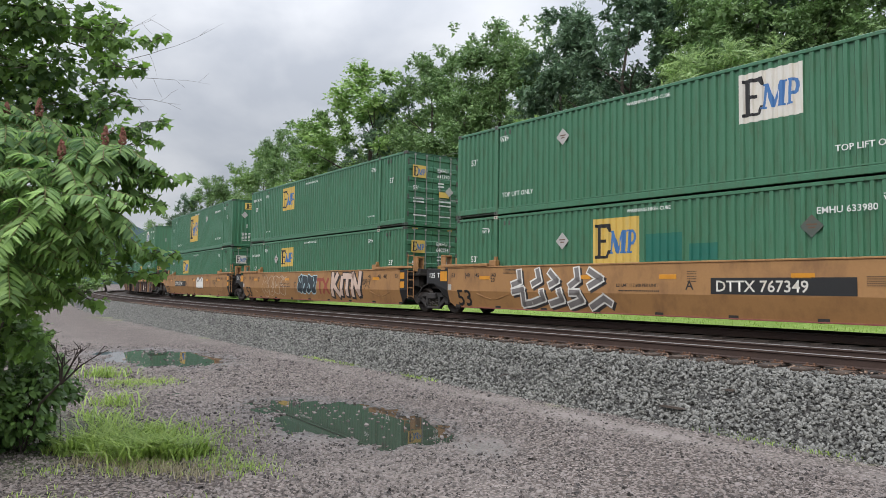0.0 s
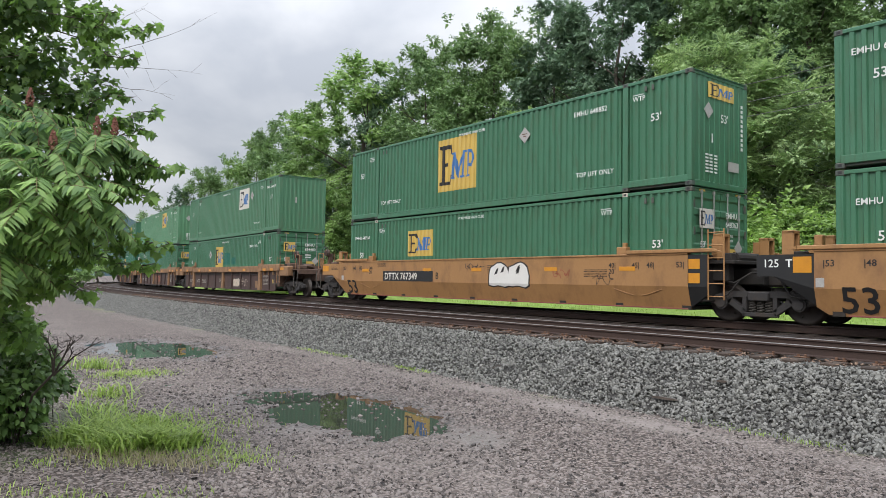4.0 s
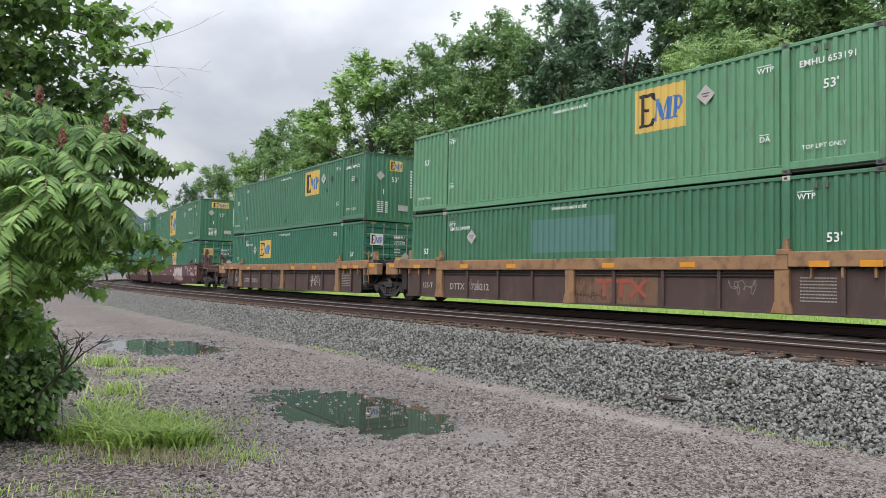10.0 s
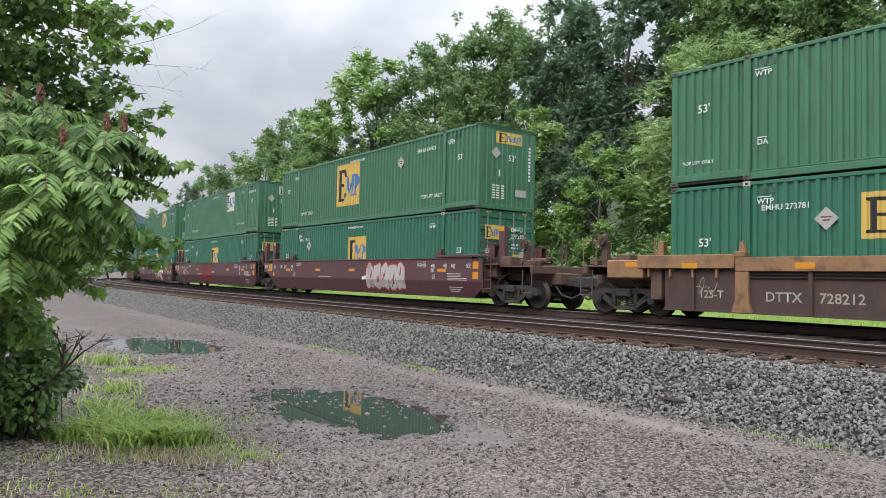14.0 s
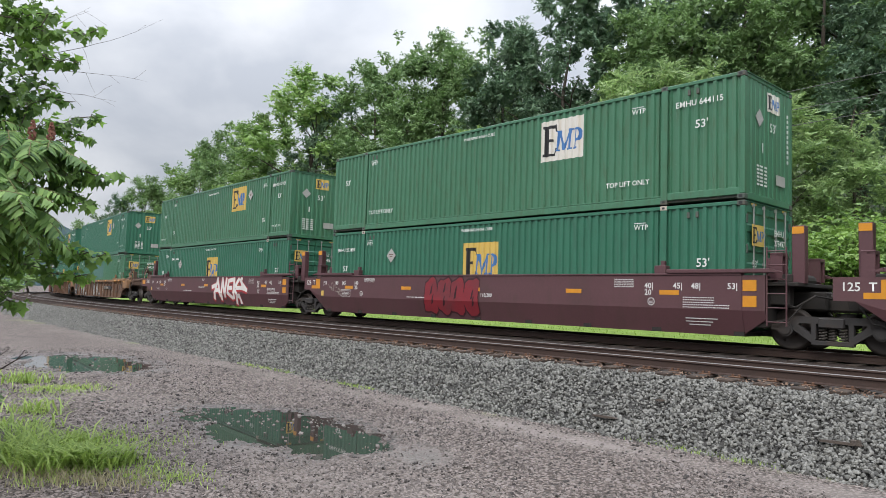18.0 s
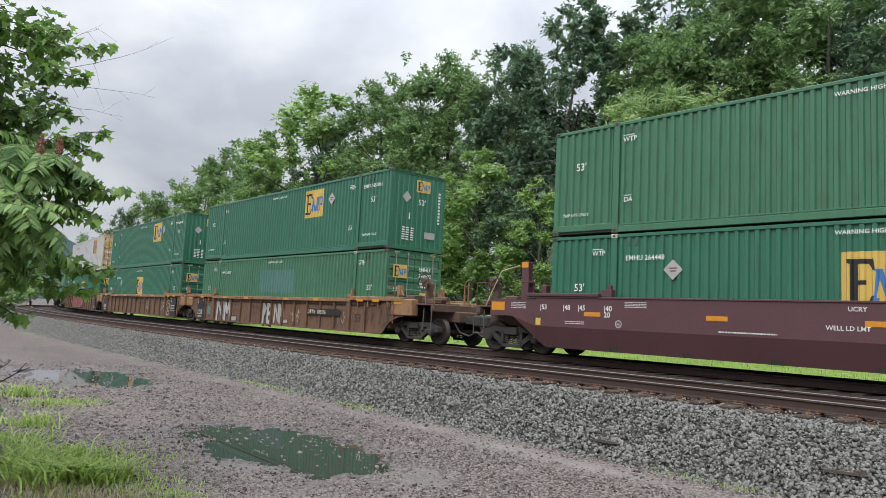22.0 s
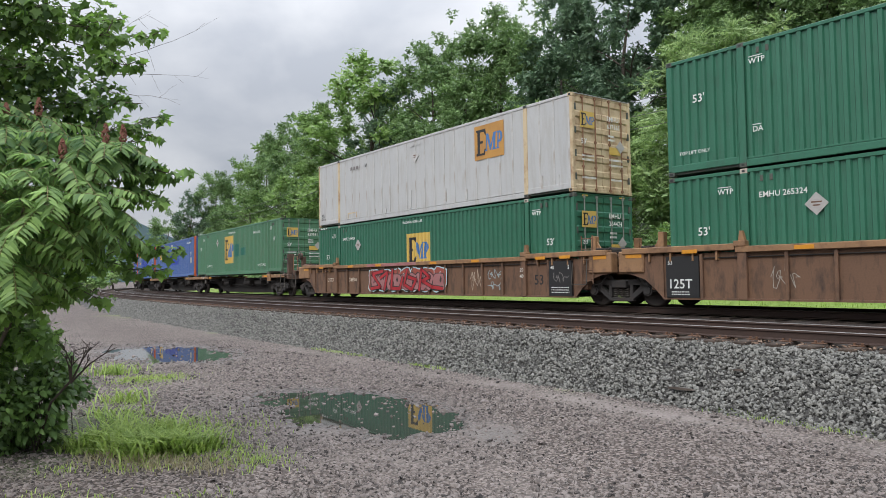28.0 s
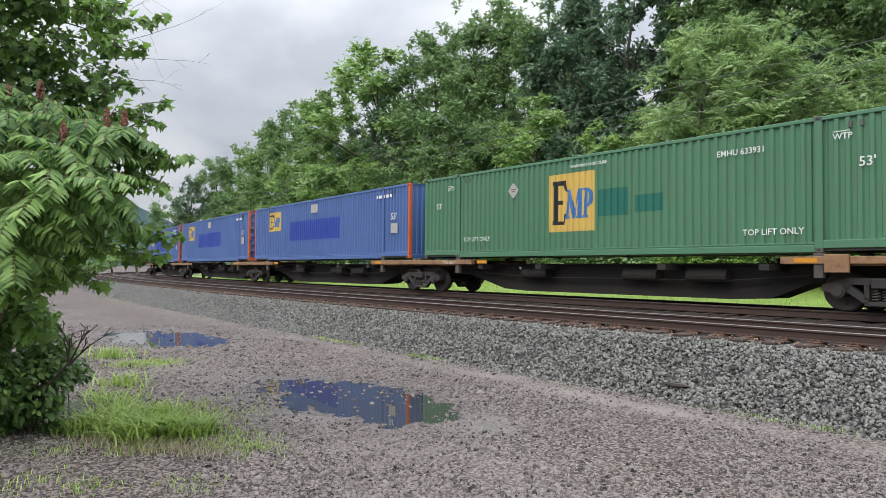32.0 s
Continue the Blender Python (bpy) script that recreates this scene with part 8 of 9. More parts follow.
def make_tree(kind, h, cr, seed, n_leaf, leaf, lab, lean=0.0, bottom=0.25, n_clump=70, frond=False):
    r, rn = random.Random(seed), np.random.RandomState(seed)
    ob = thing("tree", lab, "tree", "trees of the wood")
    m = Mesh()
    tips = limbs(m, r, (0, 0, -0.6), (lean * 0.8, 0, h * 0.72), h * 0.015 + 0.05, 12, cr * 0.6, 0.3)
    part("trunk", m, [M_BARK], ob, "grey-brown trunk with limbs", smooth=True)
    # billows of foliage on the outside of the crown, a few within
    C, R = [], []
    k = 0
    while len(C) < n_clump and k < 4000:
        k += 1
        u = rn.normal(0, 1, 3); u /= np.linalg.norm(u)
        u *= rn.uniform(0.25, 0.95) ** 0.45
        f = (u[2] + 1) / 2
        wid = cr * (1.0 - 0.55 * max(0, f - 0.45) ** 1.2 - 0.5 * max(0, 0.3 - f))
        R.append(rn.uniform(0.13, 0.3) * cr * (1.15 - 0.35 * f))
        C.append((u[0] * wid * 0.86 + lean * f, u[1] * wid * 0.86, h * (bottom + (0.97 - bottom) * f) - R[-1] * 0.45))
    C, R = np.array(C), np.array(R)
    # twigs reach out of every billow and carry the leaves in flat sprays
    per = 15 if frond else 9
    n_tw = int(n_leaf * 0.86 / per)
    i = rn.choice(len(C), n_tw, p=(R ** 2) / (R ** 2).sum())
    d = rn.normal(0, 1, (n_tw, 3)); d /= np.linalg.norm(d, axis=1)[:, None]
    d[:, 2] = np.where(d[:, 2] < -0.35, -d[:, 2] * 0.8, d[:, 2])
    root = C[i] + d * (R[i] * rn.uniform(0.2, 0.6, n_tw))[:, None]
    way = d * 0.9 + rn.normal(0, 0.3, (n_tw, 3)) + np.array([0, 0, 0.12])
    way /= np.linalg.norm(way, axis=1)[:, None]
    reach = R[i] * rn.uniform(0.3, 0.72, n_tw) if not frond else rn.uniform(0.55, 0.95, n_tw)
    P, D, Nn, ln = sprays(rn, root, way, d * 0.45 + np.array([0, 0, 0.9]) + rn.normal(0, 0.22, (n_tw, 3)), reach, per, leaf, frond)
    # broader leaves deep inside keep the crown from being seen through
    nd = int(n_leaf * 0.14)
    i = rn.choice(len(C), nd, p=(R ** 3) / (R ** 3).sum())
    q = rn.normal(0, 1, (nd, 3)); q /= np.linalg.norm(q, axis=1)[:, None]
    P = np.concatenate([P, C[i] * np.array([0.93, 0.93, 1.0]) + q * (R[i] * rn.uniform(0, 0.55, nd))[:, None]])
    D, Nn = np.concatenate([D, q + rn.normal(0, 0.5, (nd, 3))]), np.concatenate([Nn, rn.normal(0, 1, (nd, 3)) + np.array([0, 0, 0.5])])
    ln = np.concatenate([ln, leaf * 1.9 * rn.uniform(0.8, 1.3, nd)])
    w = ln * rn.uniform(0.5, 0.85, len(ln))
    me = quads_mesh("crown", leaf_quads(P, D, Nn, ln, w * (0.62 if frond else 1.0)), LEAVES[kind], k=3)
    part("crown", me, None, ob, "crown of small green leaves with gaps")
    return ob


def make_bush(kind, rx, rz, seed, n_leaf, leaf, lab):
    rn, r = np.random.RandomState(seed), random.Random(seed)
    ob = thing("bush", lab, "bush", "bushes along the wood")
    m = Mesh()
    for _ in range(9):
        a = r.uniform(0, 6.28)
        m.rod((0, 0, -0.3), (math.cos(a) * rx * 0.7, math.sin(a) * rx * 0.7, rz * r.uniform(0.6, 1.2)), 0.03, 0.008, n=5, caps=False)
    part("stem", m, [M_BARK], ob)
    C = np.stack([rn.uniform(-1, 1, 22) * rx, rn.uniform(-1, 1, 22) * rx * 0.8, rn.uniform(0.1, 1.0, 22) ** 0.8 * rz * 1.3], -1)
    C[:, 2] *= 1 - 0.35 * np.hypot(C[:, 0], C[:, 1]) / rx
    n_tw = n_leaf // 9
    i = rn.randint(0, 22, n_tw)
    d = rn.normal(0, 1, (n_tw, 3)); d /= np.linalg.norm(d, axis=1)[:, None]
    d[:, 2] = np.abs(d[:, 2]) * 0.9 - 0.1
    P, D, Nn, ln = sprays(rn, C[i] + d * 0.12 * rx, d + rn.normal(0, 0.25, (n_tw, 3)), d * 0.4 + np.array([0, 0, 0.9]), rx * rn.uniform(0.2, 0.42, n_tw), 9, leaf, False)
    P[:, 2] = np.maximum(P[:, 2], 0.05)
    me = quads_mesh("foliage", leaf_quads(P, D, Nn, ln, ln * 0.7), LEAVES[kind], k=3)
    part("foliage", me, None, ob)
    return ob


PROTO = {
    "oak": [make_tree("oak", 20, 5.4, 101, 30000, 0.185, "broad dark green leafy tree in the wood", n_clump=78), make_tree("oak", 20, 4.8, 102, 30000, 0.185, "broad dark green leafy tree in the wood", n_clump=71)],
    "mid": [make_tree("mid", 16, 4.4, 103, 27000, 0.165, "rounded mid green leafy tree in the wood", 0.6, n_clump=65), make_tree("mid", 16, 3.8, 104, 26000, 0.165, "rounded mid green leafy tree in the wood", n_clump=58)],
    "light": [make_tree("light", 14, 4.0, 105, 24000, 0.155, "rounded yellow-green leafy tree at the edge of the wood", 0.5, 0.12, 48), make_tree("light", 14, 3.6, 106, 24000, 0.155, "rounded yellow-green leafy tree at the edge of the wood", -0.4, 0.12, 44)],
    "edge": [make_tree("locust", 14, 4.0, 112, 46000, 0.15, "feathery light green locust tree at the edge of the wood", 0.5, 0.06, 95, True), make_tree("locust", 14, 3.7, 113, 42000, 0.15, "feathery green locust tree at the edge of the wood", -0.4, 0.06, 90, True)],
    "dark": [make_tree("dark", 20, 5.2, 107, 20000, 0.215, "very dark green leafy tree deep in the wood", n_clump=71), make_tree("dark", 20, 4.2, 108, 20000, 0.21, "very dark green leafy tree deep in the wood", n_clump=71)],
    "bush": [make_bush("mid", 1.8, 1.5, 109, 4680, 0.142, "leafy green bush at the foot of the wood"), make_bush("light", 1.6, 1.8, 110, 4680, 0.142, "leafy light green bush at the foot of the wood"), make_bush("oak", 2.0, 1.7, 111, 4680, 0.152, "leafy dark green bush at the foot of the wood")],
    "shrub": [make_bush("shrub", 1.9, 2.0, 121, 6480, 0.133, "dense light green shrub along the edge of the wood"), make_bush("shrub", 1.7, 1.9, 122, 6480, 0.123, "dense light green shrub along the edge of the wood")],
}
BASE_H = {"oak": 20.0, "mid": 16.0, "light": 14.0, "dark": 20.0, "bush": 2.2, "shrub": 2.4, "edge": 14.0}
_used = {}


def plant(kind, x, y, h, turn=None, wide=1.0):
    """A tree of that kind, h metres high, at x, y."""
    pr = PROTO[kind]
    n = _used.get(kind, 0)
    _used[kind] = n + 1
    k = h / BASE_H[kind]
    z = float(ground_z(np.array([float(x)]), np.array([float(y)]), False)[0])
    place = Matrix.Translation((x, y, z - 0.1)) @ Matrix.Rotation(turn if turn is not None else (n * 2.399) % 6.283, 4, "Z")
    size = Vector((k * wide, k * wide, k))
    if n < len(pr):
        pr[n].matrix_basis = place @ Matrix.Diagonal((*size, 1))
    else:
        own = pr[n % len(pr)].scale
        copy_thing(pr[n % len(pr)], place @ Matrix.Diagonal((size.x / own.x, size.y / own.y, size.z / own.z, 1)))


# the skyline, from the far bend to abreast of the viewer: place, height of the top, kind
SKYLINE = (
    (-49.3, 125.7, 14.4, "oak"), (-45.8, 127.0, 18.0, "dark"), (-41.8, 128.4, 22.2, "oak"), (-37.9, 129.6, 24.4, "oak"), (-28.1, 108.1, 23.8, "mid"), (-22.9, 101.1, 24.7, "oak"), (-17.1, 89.2, 23.5, "oak"), (-12.8, 81.0, 22.7, "mid"),
    (-8.0, 72.7, 24.9, "light"), (-6.6, 73.5, 18.5, "mid"), (-9.9, 75.5, 16.5, "dark"), (-4.8, 71.2, 22.1, "dark"), (-1.2, 67.4, 25.1, "oak"), (1.6, 64.8, 25.8, "oak"), (4.9, 61.6, 25.6, "oak"), (7.7, 59.2, 25.0, "oak"), (8.9, 53.9, 23.5, "dark"), (10.9, 52.8, 23.6, "dark"),
    (13.1, 49.6, 26.0, "dark"), (14.9, 45.4, 18.0, "mid"), (17.9, 46.9, 22.8, "oak"), (20.6, 45.6, 25.5, "oak"), (23.4, 44.0, 27, "oak"), (26.7, 40.6, 27, "oak"), (30.0, 38.3, 27, "dark"), (18.8, 52.0, 27, "dark"), (22.5, 50.0, 30, "dark"), (26.5, 47.0, 31, "dark"), (31.0, 44.0, 31, "dark"), (11.6, 57.0, 18, "dark"))
EDGE = (
    (13.9, 39.6, 15.6, "edge"), (16.0, 37.8, 15.4, "edge"), (17.9, 36.0, 14.0, "edge"), (19.9, 33.0, 12.0, "edge"), (22.0, 31.0, 11.0, "edge"), (24.5, 29.0, 10.5, "edge"),
    (-46.6, 126.7, 10.9, "light"), (-29.1, 93.1, 12.0, "oak"), (-23.5, 86.3, 13.0, "mid"), (-18.0, 80.2, 13.6, "light"), (-13.5, 76.2, 16.4, "mid"), (-8.8, 64.4, 11.4, "light"), (-6.3, 62.3, 11.0, "mid"), (-3.5, 61.7, 12.6, "oak"), (0.4, 57.6, 15.6, "oak"), (3.7, 52.6, 13.6, "oak"), (6.2, 47.3, 13.6, "light"), (9.1, 41.4, 10.4, "light"), (7.8, 44.9, 10.4, "dark"))
for x, y, top, kind in SKYLINE + EDGE:
    z0 = float(ground_z(np.array([float(x)]), np.array([float(y)]), False)[0])
    plant(kind, x, y, (top - z0) * 1.07, wide=1.3 if kind == "light" and top > 17 else 0.86 if kind == "dark" and top > 17 else 0.92 if top > 17 else 1.1)
# darker trees deeper in the wood
for s, o, h, kind in ((-17, 27, 15, "dark"), (-8, 29, 15, "dark"), (-1, 27, 15, "dark"), (7, 27, 15, "dark"), (11, 31, 15, "dark"), (17, 30, 17, "dark"), (22, 26, 16, "dark"), (27, 30, 18, "oak"), (33, 26, 18, "dark"), (-27, 24, 15, "dark"), (-40, 22, 15, "dark"), (-56, 20, 15, "dark"), (40, 27, 18, "oak"), (14, 40, 20, "dark"), (24, 42, 20, "dark"), (4, 38, 16, "dark")):
    x, y = line(s, o)
    plant(kind, float(x), float(y), h)
rb = random.Random(77)
for i in range(46):
    s = -70 + i * 2.4 + rb.uniform(-0.8, 0.8)
    x, y = line(s, rb.uniform(17.0, 19.0) if s > -35 else rb.uniform(11, 14))
    plant("bush", float(x), float(y), rb.uniform(1.8, 3.8), rb.uniform(0, 6.28))

for i in range(20):
    x, y = line(1.0 + i * 1.7 + rb.uniform(-0.6, 0.6), rb.uniform(14.6, 17.2))
    plant("shrub", float(x), float(y), rb.uniform(2.8, 4.4), rb.uniform(0, 6.28))

# low growth where the line bends out of sight
for x, y, h, kind in ((-54, 124, 9.5, "mid"), (-60, 127, 8.5, "light"), (-67, 126, 8.0, "oak"), (-75, 128, 9.0, "mid"), (-84, 130, 9.0, "dark")):
    plant(kind, x, y, h, wide=1.5)
for i in range(9):
    plant("bush", -56.0 - 3.2 * i + rb.uniform(-0.8, 0.8), 112.0 + 1.2 * i + rb.uniform(-1, 1), rb.uniform(2.6, 4.2), rb.uniform(0, 6.28))


def bare_shrub():
    """Dead twiggy growth standing among the locusts."""
    r = random.Random(66)
    m = Mesh()
    for _ in range(16):
        branching(m, r, Vector((r.uniform(-0.5, 0.5), r.uniform(-0.5, 0.5), -0.3)), Vector((r.gauss(0, 0.28), r.gauss(0, 0.28), 1)).normalized(), r.uniform(2.0, 3.2), 0.03, 3)
    ob = new("bare_shrub", m.data("bare_shrub", M_BARETWIG))
    x, y = 8.6, 43.4
    ob.matrix_basis = Matrix.Translation((x, y, float(ground_z(np.array([x]), np.array([y]), False)[0])))
    tagged(ob, "leafless grey-brown shrub among green locust trees", "shrub")


# far ridge
m = Mesh()
pts = []
for i in range(60):
    a = radians(-75 + i * 2.5)
    d = 900
    pts.append((d * math.sin(a), d * math.cos(a), 62 + 22 * math.sin(i * 0.45) + 9 * math.sin(i * 1.3 + 1)))
for a, b in zip(pts[:-1], pts[1:]):
    m.poly([(a[0], a[1], -8), (b[0], b[1], -8), b, a])
    m.poly([(a[0] * 1.2, a[1] * 1.2, -8), a, b, (b[0] * 1.2, b[1] * 1.2, -8)])
tagged(new("far_ridge", m.data("far_ridge", M_HILL)), "hazy blue-green wooded ridge far beyond the bend", "hill", "", "structure")


# ---- the thicket beside the viewer ----
# boughs of the maple: two ends, size of the leafy clumps at each, number of clumps
BOUGHS = (
    ((-5.1, 7.32, 5.03), (-3.86, 7.32, 5.01), 0.6, 0.4, 4),
    ((-5.06, 7.32, 4.37), (-3.73, 7.32, 4.35), 0.5, 0.26, 5),
    ((-5.11, 7.42, 3.92), (-3.71, 7.42, 3.96), 0.55, 0.22, 5),
    ((-5.15, 7.52, 3.47), (-3.8, 7.52, 3.57), 0.5, 0.2, 5),
    ((-5.07, 7.62, 3.06), (-3.83, 7.62, 3.22), 0.4, 0.2, 5),
    ((-5.18, 7.82, 2.66), (-3.84, 7.82, 2.83), 0.5, 0.22, 4),
    ((-5.15, 7.82, 2.16), (-3.75, 7.82, 2.23), 0.5, 0.22, 4),
    ((-4.92, 7.32, 1.72), (-3.56, 7.32, 1.84), 0.5, 0.2, 5),
    ((-4.72, 7.22, 1.43), (-3.86, 7.22, 1.51), 0.4, 0.16, 4),
    ((-5.48, 8.22, 1.01), (-4.77, 8.22, 1.16), 0.4, 0.18, 3),
    ((-5.4, 8.1, 0.98), (-4.5, 7.9, 0.92), 0.42, 0.24, 4),
    ((-6.3, 8.6, 1.5), (-5.2, 8.6, 1.4), 0.6, 0.45, 3),
    ((-6.3, 8.7, 2.4), (-5.0, 8.6, 2.3), 0.65, 0.5, 4),
)
# slender sprays of leaves at its edge: two ends, number of clumps
SPRAYS = (
    ((-3.72, 7.12, 4.21), (-3.29, 7.12, 4.31), 5),
    ((-3.6, 7.12, 4.1), (-2.9, 7.12, 4.11), 8),
    ((-3.47, 7.12, 3.87), (-3.05, 7.12, 3.79), 6),
    ((-3.62, 7.22, 3.66), (-3.35, 7.22, 3.5), 4),
    ((-3.45, 7.12, 3.38), (-3.16, 7.12, 3.42), 4),
    ((-3.33, 7.02, 3.13), (-2.79, 7.02, 3.23), 7),
    ((-3.27, 7.02, 2.96), (-2.85, 7.02, 3.05), 5),
    ((-3.06, 6.72, 2.61), (-2.43, 6.72, 2.64), 8),
    ((-2.95, 6.72, 2.5), (-2.62, 6.72, 2.36), 5),
    ((-3.25, 6.92, 2.36), (-2.98, 6.92, 2.42), 4),
    ((-3.17, 6.92, 1.92), (-2.59, 6.92, 1.89), 8),
    ((-3.11, 6.92, 1.75), (-2.75, 6.92, 1.7), 5),
    ((-3.76, 6.92, 1.57), (-3.36, 6.92, 1.43), 6),
)


def maple_clumps():
    r = random.Random(30)
    out = []
    for a, b, r0, r1, n in BOUGHS + tuple((a, b, 0.12, 0.045, n) for a, b, n in SPRAYS):
        for i in range(n):
            f = i / (n - 1)
            j = 0.04 + 0.2 * r0 * (r0 > 0.2)
            out.append(tuple(a[k] + (b[k] - a[k]) * f + r.uniform(-j, j) for k in range(3)) + (r0 + (r1 - r0) * f,))
    return out


MAPLE_CLUMPS = maple_clumps()
SUMAC_TIPS = ((-4.13, 6.62, 3.12, 0.55), (-3.88, 6.72, 3.19, 0.55), (-4.31, 6.72, 3.33, 0.5), (-3.43, 6.32, 2.71, 0.6), (-3.4, 6.62, 2.98, 0.5), (-3.19, 6.62, 2.91, 0.45), (-3.07, 6.72, 2.92, 0.4), (-3.89, 6.32, 2.62, 0.6), (-3.5, 6.22, 2.41, 0.62), (-3.71, 6.22, 2.26, 0.6), (-3.94, 6.32, 2.11, 0.6), (-3.33, 6.42, 2.5, 0.55), (-3.14, 6.52, 2.28, 0.42), (-3.87, 6.32, 1.84, 0.5), (-4.3, 6.42, 2.47, 0.6), (-4.27, 6.42, 1.86, 0.6), (-3.75, 6.72, 2.91, 0.5), (-3.93, 6.62, 2.86, 0.5), (-3.47, 6.52, 2.15, 0.45))


def lobed_leaves(P, D, Nn, size, shape):
    """Leaves of one outline (pairs along and across), as flat polygons with a drooping tip."""
    D = D / np.linalg.norm(D, axis=1)[:, None]
    Nn = Nn - D * (Nn * D).sum(1)[:, None]
    Nn = Nn / (np.linalg.norm(Nn, axis=1)[:, None] + 1e-9)
    S = np.cross(D, Nn)
    sh = np.array(shape)
    u, v = sh[:, 0], sh[:, 1]
    return P[:, None] + size[:, None, None] * (D[:, None] * u[None, :, None] + S[:, None] * v[None, :, None] + Nn[:, None] * (0.35 * np.abs(v) - 0.25 * u ** 2)[None, :, None])


MAPLE = [(0, 0), (-0.02, 0.36), (0.2, 0.3), (0.5, 0.56), (0.56, 0.26), (1.0, 0.0), (0.56, -0.26), (0.5, -0.56), (0.2, -0.3), (-0.02, -0.36)]
OVATE = [(0, 0), (0.18, 0.2), (0.45, 0.27), (0.75, 0.16), (1.0, 0.0), (0.75, -0.16), (0.45, -0.27), (0.18, -0.2)]
LANCE = [(0, 0), (0.25, 0.105), (0.6, 0.085), (1.0, 0.0), (0.6, -0.085), (0.25, -0.105)]


def maple_tree():
    ob = thing("maple_tree", "leafy maple with dark green lobed leaves beside the lot", "tree")
    rn, r = np.random.RandomState(31), random.Random(31)
    m = Mesh()
    root = Vector((-6.3, 8.3, -0.7))
    fork = Vector((-5.9, 8.0, 2.2))
    m.rod(root, (-6.1, 8.1, 1.0), 0.16, 0.13, n=10, caps=False); m.rod((-6.1, 8.1, 1.0), fork, 0.13, 0.11, n=10, caps=False); m.rod(fork, (-5.6, 7.8, 5.2), 0.10, 0.05, n=8, caps=False)
    hubs = [fork, Vector((-6.05, 8.1, 1.3)), Vector((-5.8, 7.95, 3.2)), Vector((-5.7, 7.85, 4.4))]
    P, D, Nn, SZ = [], [], [], []
    for x, y, z, rad in MAPLE_CLUMPS:
        c = Vector((x, y, z))
        small = rad < 0.15
        pool = [Vector(q[:3]) for q in MAPLE_CLUMPS if q[3] > rad + 0.01] if small else hubs
        h = min(pool, key=lambda q: (q - c).length + (0.8 if q.z > c.z + 0.4 and not small else 0))
        mid = h.lerp(c, 0.55) + Vector((0, 0, 0.02 if small else 0.15))
        if small:
            m.rod(h, c, 0.006, 0.004, n=4, caps=False)
        else:
            m.rod(h, mid, 0.02, 0.012, n=5, caps=False); m.rod(mid, c, 0.012, 0.004, n=5, caps=False)
        for k in range(2 if small else 5):
            e = c + Vector((r.gauss(0, 1), r.gauss(0, 1), r.gauss(0, 0.6))) * rad * 0.8
            m.rod(c, e, 0.005, 0.002, n=4, caps=False)
        n = int(4 + (1000 if rad > 0.15 else 420) * rad ** 1.7)
        d = rn.normal(0, 1, (n, 3)); d /= np.linalg.norm(d, axis=1)[:, None]
        P.append(np.array(c) + d * (rad * rn.uniform(0.15, 1.08, n) ** 0.6)[:, None] * np.array([1.1, 1.0, 0.85]))
        D.append(d * 0.5 + rn.normal(0, 0.45, (n, 3)) + np.array([0.15, -0.1, -0.55]))
        Nn.append(np.array([0.05, -0.15, 0.95]) + d * 0.2 + rn.normal(0, 0.32, (n, 3)))
        SZ.append(rn.uniform(0.06, 0.12, n))
    part("trunk", m, [M_BARK], ob, "dark trunk and branches", smooth=True)
    me = quads_mesh("foliage", lobed_leaves(np.concatenate(P), np.concatenate(D), np.concatenate(Nn), np.concatenate(SZ), MAPLE), LEAVES["maple"], k=len(MAPLE))
    part("foliage", me, None, ob, "dark green lobed leaves", kind="stuff")


